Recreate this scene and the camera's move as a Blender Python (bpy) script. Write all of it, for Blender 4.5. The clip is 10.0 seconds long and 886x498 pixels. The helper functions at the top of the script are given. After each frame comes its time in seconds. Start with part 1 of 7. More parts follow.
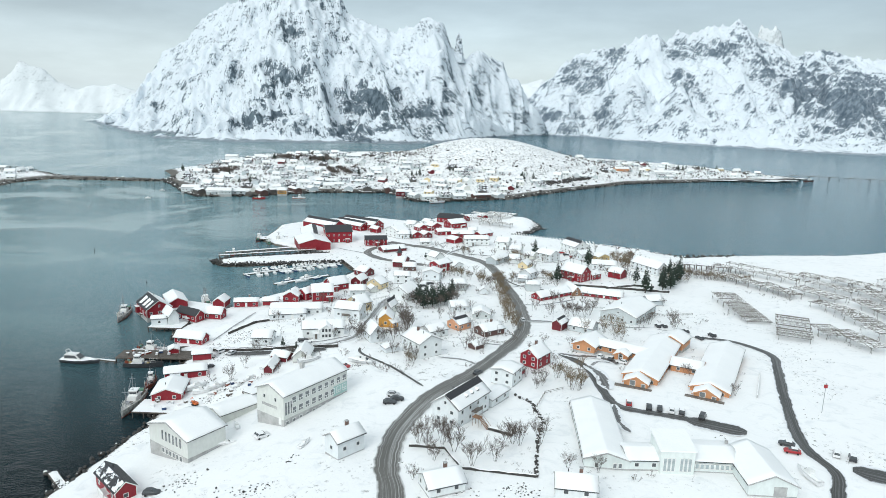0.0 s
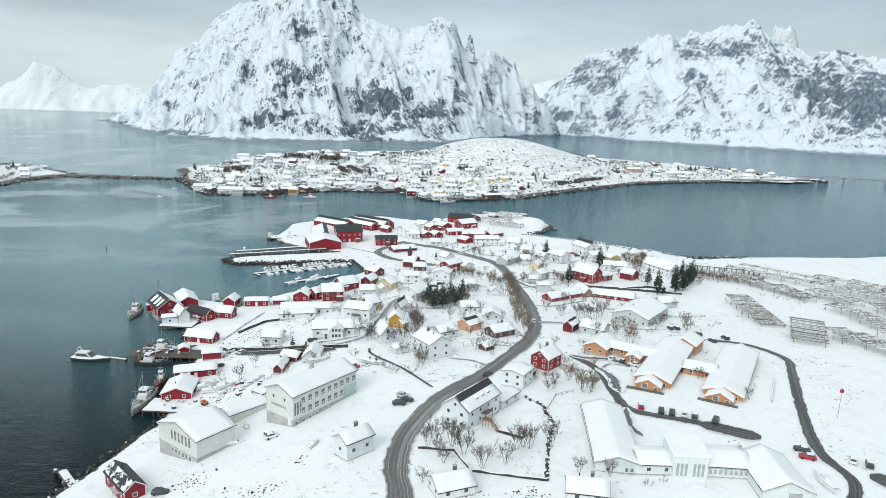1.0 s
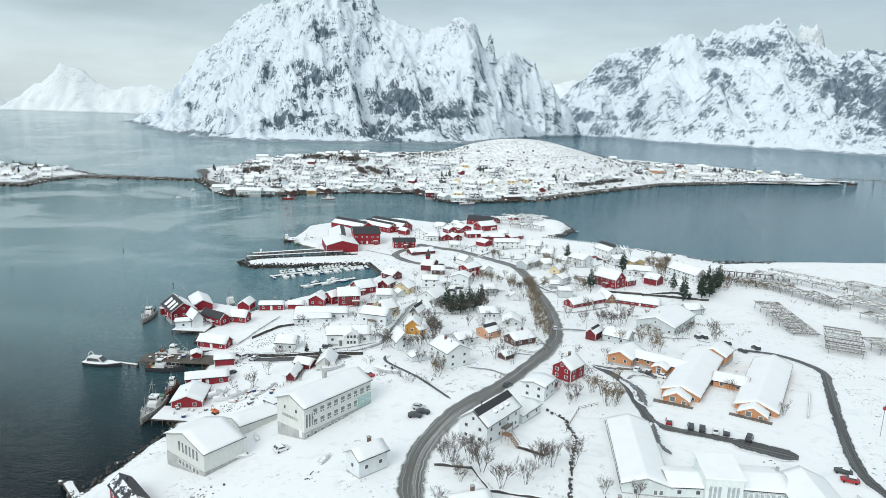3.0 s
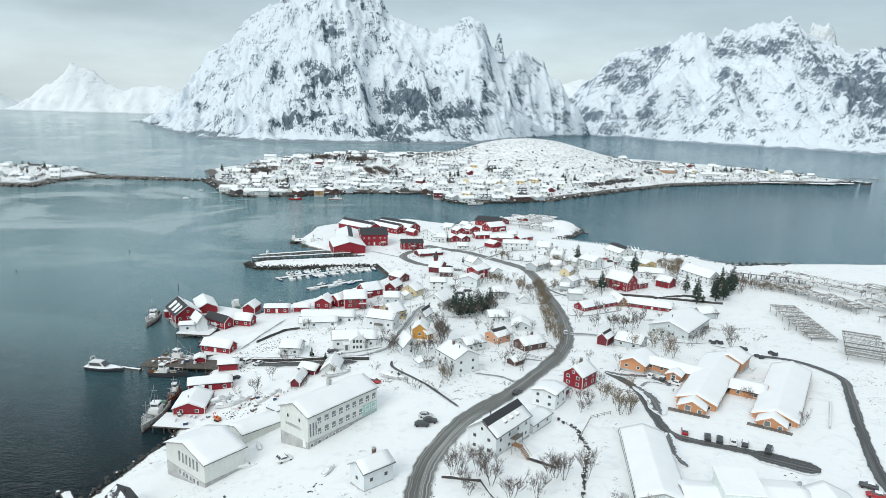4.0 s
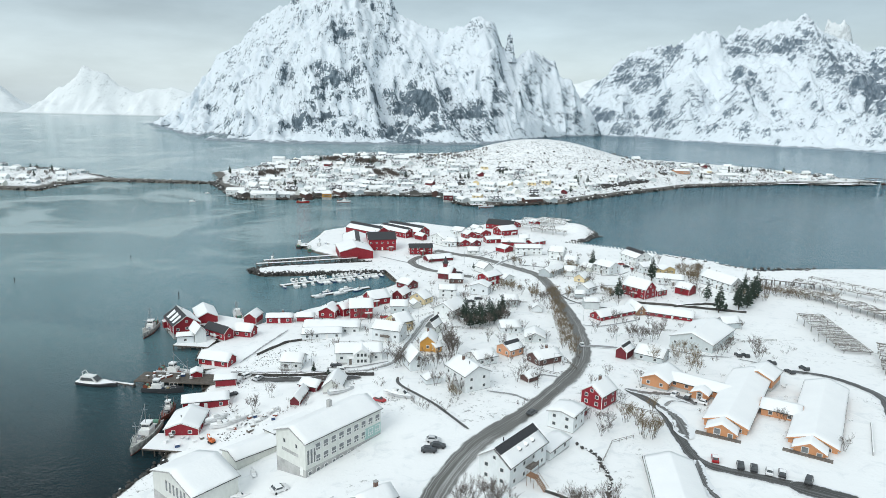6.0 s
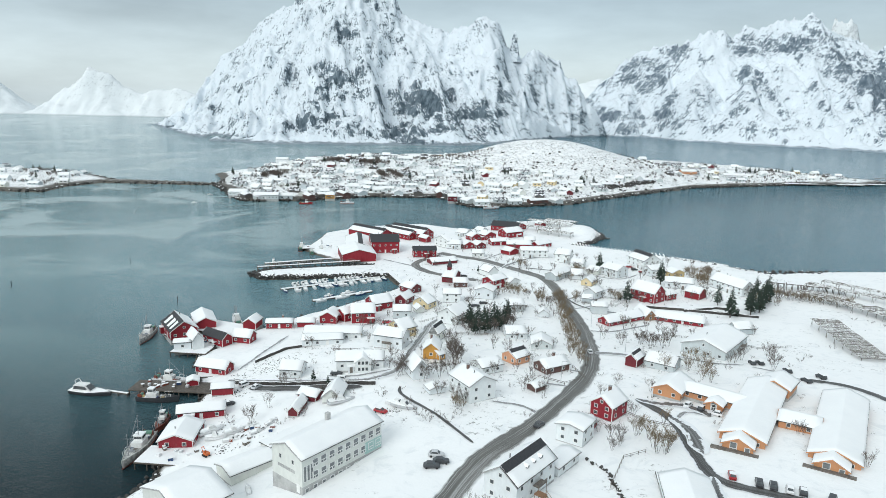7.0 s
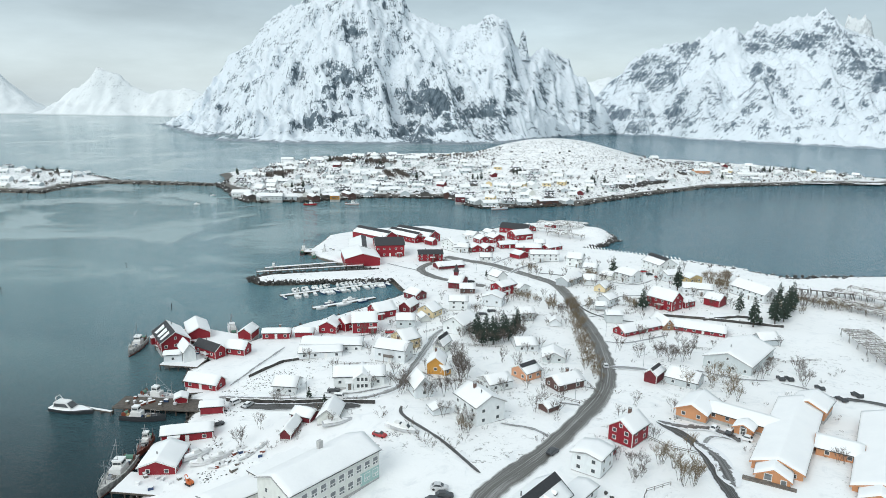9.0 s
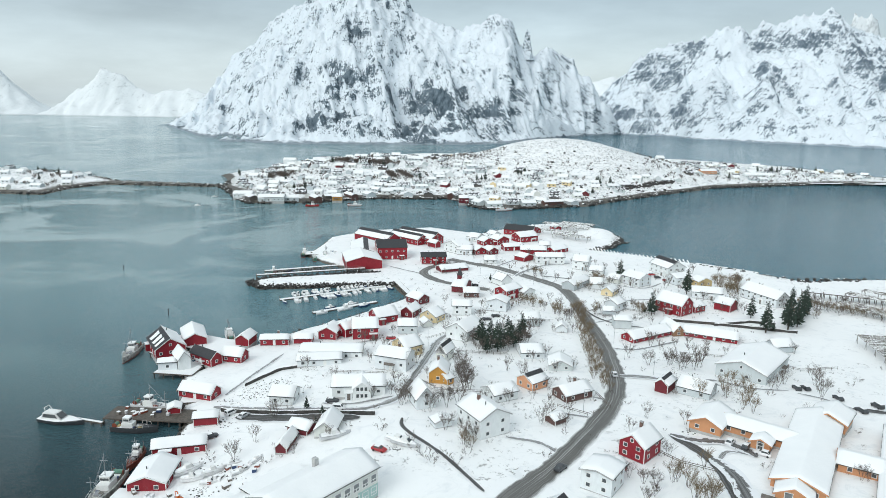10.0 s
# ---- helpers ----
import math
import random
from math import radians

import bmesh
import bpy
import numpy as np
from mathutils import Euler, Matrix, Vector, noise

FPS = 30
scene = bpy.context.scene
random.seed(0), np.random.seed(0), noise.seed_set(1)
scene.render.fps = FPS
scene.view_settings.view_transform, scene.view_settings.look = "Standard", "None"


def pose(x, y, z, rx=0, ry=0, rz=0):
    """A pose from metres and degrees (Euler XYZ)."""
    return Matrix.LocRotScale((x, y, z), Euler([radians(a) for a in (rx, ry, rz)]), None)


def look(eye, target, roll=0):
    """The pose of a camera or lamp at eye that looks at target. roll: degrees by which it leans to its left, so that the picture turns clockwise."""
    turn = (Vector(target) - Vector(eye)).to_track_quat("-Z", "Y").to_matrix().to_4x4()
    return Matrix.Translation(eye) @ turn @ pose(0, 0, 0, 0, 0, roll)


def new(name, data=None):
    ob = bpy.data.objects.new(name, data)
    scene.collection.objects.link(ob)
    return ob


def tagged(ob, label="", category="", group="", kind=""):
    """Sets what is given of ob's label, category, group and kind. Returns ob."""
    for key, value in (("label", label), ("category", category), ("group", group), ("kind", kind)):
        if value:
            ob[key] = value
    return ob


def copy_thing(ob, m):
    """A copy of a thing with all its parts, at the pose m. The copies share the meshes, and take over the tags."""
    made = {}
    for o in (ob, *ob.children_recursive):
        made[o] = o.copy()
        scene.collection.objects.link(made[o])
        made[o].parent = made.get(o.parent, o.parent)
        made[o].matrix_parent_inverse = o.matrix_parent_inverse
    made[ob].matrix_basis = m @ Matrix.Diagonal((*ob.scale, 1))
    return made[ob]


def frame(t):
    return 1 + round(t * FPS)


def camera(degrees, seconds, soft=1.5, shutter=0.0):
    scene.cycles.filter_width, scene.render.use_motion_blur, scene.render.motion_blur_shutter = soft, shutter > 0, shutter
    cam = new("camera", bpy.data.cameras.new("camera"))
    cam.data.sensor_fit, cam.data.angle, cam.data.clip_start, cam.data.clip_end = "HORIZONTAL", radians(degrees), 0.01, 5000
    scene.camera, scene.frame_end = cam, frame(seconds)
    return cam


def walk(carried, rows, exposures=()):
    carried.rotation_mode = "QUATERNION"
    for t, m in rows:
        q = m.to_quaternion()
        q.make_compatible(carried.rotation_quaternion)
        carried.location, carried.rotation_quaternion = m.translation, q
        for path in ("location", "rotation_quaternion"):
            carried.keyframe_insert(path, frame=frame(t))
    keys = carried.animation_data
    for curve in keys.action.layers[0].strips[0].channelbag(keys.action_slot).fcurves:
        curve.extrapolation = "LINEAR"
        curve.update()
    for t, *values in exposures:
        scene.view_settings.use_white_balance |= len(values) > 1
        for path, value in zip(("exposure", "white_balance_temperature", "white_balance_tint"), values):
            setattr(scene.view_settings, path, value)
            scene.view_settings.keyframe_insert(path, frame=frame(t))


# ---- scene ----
cam = camera(67.0, 10.0, soft=0.5)
PATH = [
    (0, (0.814, -0.55, 94.548), (0.792, 1.404, 94.126), 1.7),
    (0.5, (0.911, -0.434, 94.573), (0.873, 1.52, 94.148), 1.8),
    (1, (0.728, 0.774, 94.477), (0.675, 2.728, 94.053), 1.8),
    (1.5, (0.794, 2.099, 94.503), (0.726, 4.052, 94.08), 1.8),
    (2, (0.82, 3.982, 94.358), (0.737, 5.935, 93.935), 1.8),
    (2.5, (0.723, 6.254, 94.245), (0.626, 8.207, 93.822), 1.8),
    (4, (0.449, 14.204, 94.147), (0.314, 16.153, 93.722), 1.6),
    (4.5, (0.32, 17.415, 94.001), (0.175, 19.364, 93.576), 1.6),
    (5, (0.31, 20.804, 93.938), (0.162, 22.753, 93.514), 1.5),
    (5.5, (0.207, 24.113, 93.913), (0.049, 26.062, 93.489), 1.4),
    (7, (-0.372, 34.837, 93.653), (-0.553, 36.784, 93.23), 1.2),
    (7.5, (-0.339, 38.662, 93.576), (-0.528, 40.607, 93.151), 1.2),
    (8, (-0.532, 42.43, 93.504), (-0.726, 44.375, 93.078), 1.1),
    (8.5, (-0.631, 46.338, 93.342), (-0.832, 48.282, 92.914), 1.0),
    (9, (-0.77, 50.099, 93.136), (-0.976, 52.042, 92.71), 1.0),
    (9.5, (-1.013, 54.032, 92.928), (-1.225, 55.974, 92.502), 0.9),
    (10, (-1.194, 57.821, 92.874), (-1.412, 59.763, 92.448), 0.9),
]
walk(cam, [(t, look(eye, target, roll)) for t, eye, target, roll in PATH],
     exposures=[(0.0, 0.0, 6200, 6), (1.2, -0.06, 6200, 6), (10.0, -0.06, 6200, 6)])

# ---- light ----
SUN_HEIGHT, SUN_TURN = 34.0, 215.0
world = bpy.data.worlds.new("overcast_sky")
scene.world = world
world.use_nodes = True
wt = world.node_tree
wt.nodes.clear()


def wnode(kind, **values):
    n = wt.nodes.new(kind)
    for key, value in values.items():
        n.inputs[key.replace("_", " ")].default_value = value
    return n


sky = wt.nodes.new("ShaderNodeTexSky")
sky.sky_type, sky.sun_disc = "NISHITA", False
sky.sun_elevation, sky.sun_rotation = radians(SUN_HEIGHT), radians(SUN_TURN)
coord = wt.nodes.new("ShaderNodeTexCoord")
split = wt.nodes.new("ShaderNodeSeparateXYZ")
wt.links.new(coord.outputs["Generated"], split.inputs[0])
layer = wt.nodes.new("ShaderNodeValToRGB")  # the cloud deck, from the horizon up to the zenith
els = layer.color_ramp.elements
els[0].position, els[0].color = 0.0, (0.775, 0.86, 0.895, 1)
els[1].position, els[1].color = 1.0, (0.98, 1.06, 1.09, 1)
for at, col in ((0.06, (0.77, 0.85, 0.885, 1)), (0.14, (0.555, 0.635, 0.67, 1)), (0.24, (0.78, 0.87, 0.92, 1)), (0.6, (0.95, 1.01, 1.02, 1))):
    e = els.new(at)
    e.color = col
wt.links.new(split.outputs["Z"], layer.inputs[0])
stretch = wt.nodes.new("ShaderNodeMapping")
stretch.inputs["Scale"].default_value = (1.6, 1.6, 6.0)
wt.links.new(coord.outputs["Generated"], stretch.inputs[0])
puffs = wnode("ShaderNodeTexNoise", Scale=2.2, Detail=6.0, Roughness=0.55)
wt.links.new(stretch.outputs[0], puffs.inputs["Vector"])
shade = wt.nodes.new("ShaderNodeMapRange")
shade.inputs["From Min"].default_value, shade.inputs["From Max"].default_value = 0.3, 0.7
shade.inputs["To Min"].default_value, shade.inputs["To Max"].default_value = 0.80, 1.14
wt.links.new(puffs.outputs[0], shade.inputs[0])
deck = wt.nodes.new("ShaderNodeVectorMath")
deck.operation = "SCALE"
wt.links.new(layer.outputs[0], deck.inputs[0])
east = wt.nodes.new("ShaderNodeMapRange")
east.interpolation_type = "SMOOTHSTEP"
for _k, _v in zip(("From Min", "From Max", "To Min", "To Max"), (0.05, 0.75, 1.0, 0.74)):
    east.inputs[_k].default_value = _v
wt.links.new(split.outputs["X"], east.inputs["Value"])
cover = wt.nodes.new("ShaderNodeMath")  # the cloud lies thicker towards the east
cover.operation = "MULTIPLY"
wt.links.new(shade.outputs[0], cover.inputs[0])
wt.links.new(east.outputs[0], cover.inputs[1])
wt.links.new(cover.outputs[0], deck.inputs["Scale"])
clear = wt.nodes.new("ShaderNodeVectorMath")
clear.operation = "SCALE"
clear.inputs["Scale"].default_value = 0.03
wt.links.new(sky.outputs[0], clear.inputs[0])
both = wt.nodes.new("ShaderNodeVectorMath")
both.operation = "ADD"
wt.links.new(deck.outputs[0], both.inputs[0])
wt.links.new(clear.outputs[0], both.inputs[1])
back = wnode("ShaderNodeBackground", Strength=0.80)
wt.links.new(both.outputs[0], back.inputs["Color"])
wout = wt.nodes.new("ShaderNodeOutputWorld")
wt.links.new(back.outputs[0], wout.inputs["Surface"])

sun = new("sun", bpy.data.lights.new("sun", "SUN"))
sun.data.energy, sun.data.angle, sun.data.color = 1.6, radians(35), (1.0, 0.97, 0.93)
sun.matrix_world = look((-150 * math.sin(radians(35)), -150, 130), (0, 0, 0))

# ---- materials ----
class Nodes:
    """A node material, wired by short calls."""

    def __init__(self, name):
        self.mat = bpy.data.materials.new(name)
        self.mat.use_nodes = True
        self.tree = self.mat.node_tree
        self.bsdf = self.tree.nodes["Principled BSDF"]
        self.geo = self.tree.nodes.new("ShaderNodeNewGeometry")
        self.tex = self.tree.nodes.new("ShaderNodeTexCoord")
        self.info = self.tree.nodes.new("ShaderNodeObjectInfo")

    def link(self, a, b):
        self.tree.links.new(a, b)

    def put(self, socket, value):
        if isinstance(value, bpy.types.NodeSocket):
            self.link(value, socket)
        elif isinstance(value, (tuple, list)) and len(value) == 3 and socket.type == "RGBA":
            socket.default_value = (*value, 1)
        else:
            socket.default_value = value

    def vec(self, world=True, scale=(1, 1, 1), turn=(0, 0, 0)):
        m = self.tree.nodes.new("ShaderNodeMapping")
        m.inputs["Scale"].default_value, m.inputs["Rotation"].default_value = scale, turn
        self.link(self.geo.outputs["Position"] if world else self.tex.outputs["Object"], m.inputs[0])
        return m.outputs[0]

    def noise(self, scale, detail=4.0, rough=0.55, vec=None, warp=0.0):
        n = self.tree.nodes.new("ShaderNodeTexNoise")
        for k, v in (("Scale", scale), ("Detail", detail), ("Roughness", rough), ("Distortion", warp)):
            n.inputs[k].default_value = v
        self.link(vec or self.vec(), n.inputs["Vector"])
        return n.outputs[0]

    def wave(self, scale, vec=None, warp=0.0, kind="X"):
        n = self.tree.nodes.new("ShaderNodeTexWave")
        n.bands_direction = kind
        n.inputs["Scale"].default_value, n.inputs["Distortion"].default_value = scale, warp
        self.link(vec or self.vec(), n.inputs["Vector"])
        return n.outputs["Fac"]

    def ramp(self, fac, lo, hi, a=0.0, b=1.0):
        n = self.tree.nodes.new("ShaderNodeMapRange")
        n.interpolation_type = "SMOOTHSTEP"
        for k, v in zip(("From Min", "From Max", "To Min", "To Max"), (lo, hi, a, b)):
            n.inputs[k].default_value = v
        self.put(n.inputs["Value"], fac)
        return n.outputs[0]

    def math(self, op, a, b=0.0):
        n = self.tree.nodes.new("ShaderNodeMath")
        n.operation = op
        self.put(n.inputs[0], a)
        self.put(n.inputs[1], b)
        return n.outputs[0]

    def mix(self, fac, a, b):
        n = self.tree.nodes.new("ShaderNodeMix")
        n.data_type = "RGBA"
        self.put(n.inputs[0], fac)
        self.put(n.inputs[6], a)
        self.put(n.inputs[7], b)
        return n.outputs[2]

    def up(self):
        s = self.tree.nodes.new("ShaderNodeSeparateXYZ")
        self.link(self.geo.outputs["Normal"], s.inputs[0])
        return s.outputs["Z"]

    def place(self, axis):
        s = self.tree.nodes.new("ShaderNodeSeparateXYZ")
        self.link(self.geo.outputs["Position"], s.inputs[0])
        return s.outputs[axis]

    def bump(self, height, depth, strength=1.0):
        n = self.tree.nodes.new("ShaderNodeBump")
        n.inputs["Strength"].default_value, n.inputs["Distance"].default_value = strength, depth
        self.link(height, n.inputs["Height"])
        self.link(n.outputs[0], self.bsdf.inputs["Normal"])

    def done(self, colour, rough=0.7, **more):
        self.put(self.bsdf.inputs["Base Color"], colour)
        self.put(self.bsdf.inputs["Roughness"], rough)
        for key, value in more.items():
            self.put(self.bsdf.inputs[key.replace("_", " ")], value)
        return self.mat


def m_snow_ground(name="snow_ground", scale=1.0, more=0.0, shore=0.0, worn=0.30):
    n = Nodes(name)
    big, fine = n.noise(0.035, 6), n.noise(0.9, 5, 0.6)
    patch = n.math("MULTIPLY", n.ramp(n.noise(0.05 / scale, 4), 0.48 - more, 0.64 - more), n.ramp(n.noise(0.6 / scale, 7, 0.75), 0.56 - more * 0.3, 0.61 - more * 0.3))
    steep = n.ramp(n.up(), 0.80, 0.93, 1.0, 0.0)
    tide = n.ramp(n.math("ADD", n.place("Z"), n.math("MULTIPLY", n.noise(0.25, 4), 1.4)), 1.35 + shore, 2.0 + shore, 1.0, 0.0)
    bare = n.math("MAXIMUM", n.math("MAXIMUM", n.math("MULTIPLY", patch, 0.75), n.math("MULTIPLY", steep, n.ramp(fine, 0.4, 0.6))), tide)
    trod = n.math("MULTIPLY", n.ramp(n.noise(0.16, 6, 0.7, None, 1.0), 0.50 if worn > 0.3 else 0.58, 0.68), worn)
    white = n.mix(trod, n.mix(big, (0.875, 0.875, 0.87), (0.94, 0.94, 0.925)), (0.66, 0.685, 0.70) if worn < 0.5 else (0.47, 0.50, 0.53))
    rock = n.mix(n.noise(0.7, 5), (0.035, 0.035, 0.032), (0.16, 0.14, 0.11))
    n.bump(n.math("ADD", n.noise(0.25, 5), n.math("MULTIPLY", fine, 0.4)), 0.35, 0.45)
    return n.done(n.mix(bare, white, rock), 0.65)


def m_snow():
    n = Nodes("snow")
    n.bump(n.noise(1.3, 5), 0.12, 0.6)
    return n.done(n.mix(n.noise(0.25, 4), (0.845, 0.85, 0.85), (0.93, 0.93, 0.915)), 0.6)


# The default snow colour is dimmed and blued to stand for haze.
def m_mountain(name, cover, rock_a, rock_b, lean=0.0, centre=0.0, fan=0.0, snow=(0.76, 0.815, 0.86), cliffs=()):
    """Snowed-up rock: bare where it is steep, in fine streaks down the fall line and in tilted ledges. cover: how readily the rock shows; fan: how the
    streaks spread from the summit's line at centre; cliffs: faces too steep for snow, as (x, z, half width, half height, bareness)."""
    n = Nodes(name)
    x, y, z = n.place("X"), n.place("Y"), n.place("Z")
    u = n.math("ADD", x, n.math("MULTIPLY", z, n.math("SUBTRACT", n.math("MULTIPLY", n.math("SUBTRACT", x, centre), fan), lean)))

    def fall(ky, kz):
        c = n.tree.nodes.new("ShaderNodeCombineXYZ")
        for socket, value in zip(c.inputs, (u, n.math("MULTIPLY", y, ky), n.math("MULTIPLY", z, kz))):
            n.put(socket, value)
        return c.outputs[0]

    streak = n.noise(0.085, 6, 0.68, fall(0.30, 0.26), 1.0)
    thin = n.noise(0.34, 5, 0.72, fall(0.26, 0.24), 0.6)
    ledge = n.noise(0.030, 7, 0.68, n.vec(scale=(0.7, 0.7, 2.2), turn=(0.0, 0.55, 0)), 1.2)
    fine = n.noise(0.22, 3, 0.7)
    zone = n.ramp(n.noise(0.0095, 4, 0.55, None, 0.6), 0.36, 0.64, -0.42, 0.12)
    wander = n.math("MULTIPLY", n.math("SUBTRACT", n.noise(0.012, 6, 0.65, None, 0.5), 0.5), 1.5)
    for cx, cz, rx, rz, amount in cliffs:
        du, dz = n.math("DIVIDE", n.math("SUBTRACT", x, cx), rx), n.math("DIVIDE", n.math("SUBTRACT", z, cz), rz)
        far = n.math("SQRT", n.math("ADD", n.math("MULTIPLY", du, du), n.math("MULTIPLY", dz, dz)))
        zone = n.math("ADD", zone, n.ramp(n.math("ADD", far, wander), 0.35, 1.6, amount, 0.0))
    wild = n.math("ADD", n.math("ADD", n.math("MULTIPLY", streak, 0.34), n.math("MULTIPLY", thin, 0.40)), n.math("ADD", n.math("MULTIPLY", ledge, 0.32), n.math("MULTIPLY", fine, 0.20)))
    hold = n.math("SUBTRACT", n.math("ADD", n.math("MULTIPLY", n.up(), 1.05), n.math("MULTIPLY", n.math("SUBTRACT", wild, 0.63), 5.4)), zone)
    bare = n.ramp(hold, cover - 0.16, cover + 0.10, 1.0, 0.0)
    rock = n.mix(n.ramp(n.noise(0.08, 8, 0.7, n.vec(scale=(1, 1, 0.6))), 0.35, 0.68), rock_a, rock_b)
    foot = n.ramp(n.math("ADD", z, n.math("MULTIPLY", n.noise(0.05, 4), 14.0)), 10.0, 13.5, 1.0, 0.0)
    white = n.mix(n.ramp(n.noise(0.03, 7, 0.65, fall(0.4, 0.4)), 0.3, 0.7), tuple(0.94 * c for c in snow), snow)
    n.bump(n.math("ADD", wild, n.noise(0.05, 6, 0.6)), 7.0, 0.4)
    return n.done(n.mix(n.math("MAXIMUM", bare, n.math("MULTIPLY", foot, 0.8)), white, rock), 0.8)


def m_water():
    """Sea water: dark, mirroring the cloud; wind ripples, and slicks where it lies calm. Sky sheen is also painted into
    its colour.
    """
    n = Nodes("sea_water")
    ripple = n.noise(0.85, 4, 0.65, n.vec(scale=(1, 1.8, 1), turn=(0, 0, 0.5)))
    chop = n.noise(0.22, 4, 0.6, n.vec(scale=(1, 1.6, 1), turn=(0, 0, 0.3)))
    swell = n.noise(0.05, 3, 0.5)
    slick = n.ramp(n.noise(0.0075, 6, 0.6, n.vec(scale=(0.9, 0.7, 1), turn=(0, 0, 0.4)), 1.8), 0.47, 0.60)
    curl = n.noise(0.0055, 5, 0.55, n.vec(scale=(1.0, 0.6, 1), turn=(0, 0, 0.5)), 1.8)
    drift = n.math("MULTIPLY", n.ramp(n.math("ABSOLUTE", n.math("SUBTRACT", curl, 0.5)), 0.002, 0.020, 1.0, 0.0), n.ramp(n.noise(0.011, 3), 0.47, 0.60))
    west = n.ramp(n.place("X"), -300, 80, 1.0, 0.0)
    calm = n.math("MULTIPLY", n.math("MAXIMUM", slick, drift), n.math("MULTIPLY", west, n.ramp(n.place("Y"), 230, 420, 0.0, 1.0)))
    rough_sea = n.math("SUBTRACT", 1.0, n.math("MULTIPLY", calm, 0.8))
    n.bump(n.math("MULTIPLY", n.math("ADD", n.math("ADD", ripple, n.math("MULTIPLY", chop, 1.3)), n.math("MULTIPLY", swell, 1.5)), rough_sea), 0.42, 1.0)
    # Sky sheen in the base colour: near black close by, teal farther out.
    far_sheen = n.ramp(n.place("Y"), 130, 380, 0.0, 1.0)
    tone = n.mix(far_sheen, (0.001, 0.006, 0.008), (0.042, 0.135, 0.175))
    # Painted paler to the west, for the sky mirrored there.
    tone = n.mix(n.math("MULTIPLY", far_sheen, n.math("MULTIPLY", west, n.math("ADD", n.math("MULTIPLY", slick, 0.4), 0.6))), tone, (0.185, 0.30, 0.31))
    # Calm water gets the sky's gleam as a pale tint.
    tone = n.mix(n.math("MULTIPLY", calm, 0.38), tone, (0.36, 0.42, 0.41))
    # Shine is set by position: weak close by and far out.
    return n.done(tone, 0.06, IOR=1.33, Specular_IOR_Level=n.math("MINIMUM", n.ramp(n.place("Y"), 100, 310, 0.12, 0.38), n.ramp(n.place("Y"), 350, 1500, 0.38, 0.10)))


def m_paint(name, colour, worn=0.10):
    """Painted boarding, upright boards a hand wide."""
    n = Nodes(name)
    boards = n.wave(2.6, n.vec(world=False, scale=(1, 1, 0)), kind="DIAGONAL")
    grain = n.noise(0.8, 6, 0.6, n.vec(world=False, scale=(1.5, 1.5, 0.8)))
    darker, paler = tuple(c * (0.88 if max(colour) < 0.5 else 0.96) for c in colour), tuple(min(0.9, c * 1.05 + 0.005) for c in colour)
    base = n.mix(n.ramp(grain, 0.3, 0.7), darker, paler)
    base = n.mix(n.math("MULTIPLY", n.ramp(n.noise(0.5, 5, 0.7, n.vec(world=False)), 0.60, 0.75), worn if max(colour) < 0.5 else 0.05), base, (0.4, 0.38, 0.36))
    tint = n.mix(n.info.outputs["Random"], (0.90, 0.92, 0.94), (1.0, 1.0, 0.98))
    mul = n.tree.nodes.new("ShaderNodeMix")
    mul.data_type, mul.blend_type = "RGBA", "MULTIPLY"
    mul.inputs[0].default_value = 1.0
    n.link(base, mul.inputs[6])
    n.link(tint, mul.inputs[7])
    n.bump(n.math("ADD", boards, grain), 0.015, 0.4)
    return n.done(mul.outputs[2], 0.6)


def m_plain(name, colour, rough=0.6, vary=0.25, scale=1.5, metal=0.0, depth=0.01):
    n = Nodes(name)
    f = n.noise(scale, 6, 0.6, n.vec(world=False))
    base = n.mix(n.ramp(f, 0.3, 0.7), tuple(c * (1 - vary) for c in colour), tuple(min(0.95, c * (1 + vary)) for c in colour))
    n.bump(n.noise(scale * 6, 4, 0.6, n.vec(world=False)), depth, 0.5)
    return n.done(base, rough, Metallic=metal)


def m_roof(name, snow_share):
    """Dark slate with snow lying on it in patches."""
    n = Nodes(name)
    tiles = n.wave(1.6, n.vec(world=False), kind="X")
    patch = n.ramp(n.math("ADD", n.noise(0.35, 6, 0.65, n.vec(world=False, scale=(1, 1.6, 1))), n.math("MULTIPLY", n.noise(1.2, 3, 0.5, n.vec(world=False)), 0.16)), 0.80 - snow_share * 0.55, 0.83 - snow_share * 0.55)
    n.bump(tiles, 0.03, 0.5)
    return n.done(n.mix(patch, n.mix(n.noise(2.0), (0.018, 0.019, 0.021), (0.05, 0.05, 0.055)), (0.84, 0.85, 0.86)), 0.6)


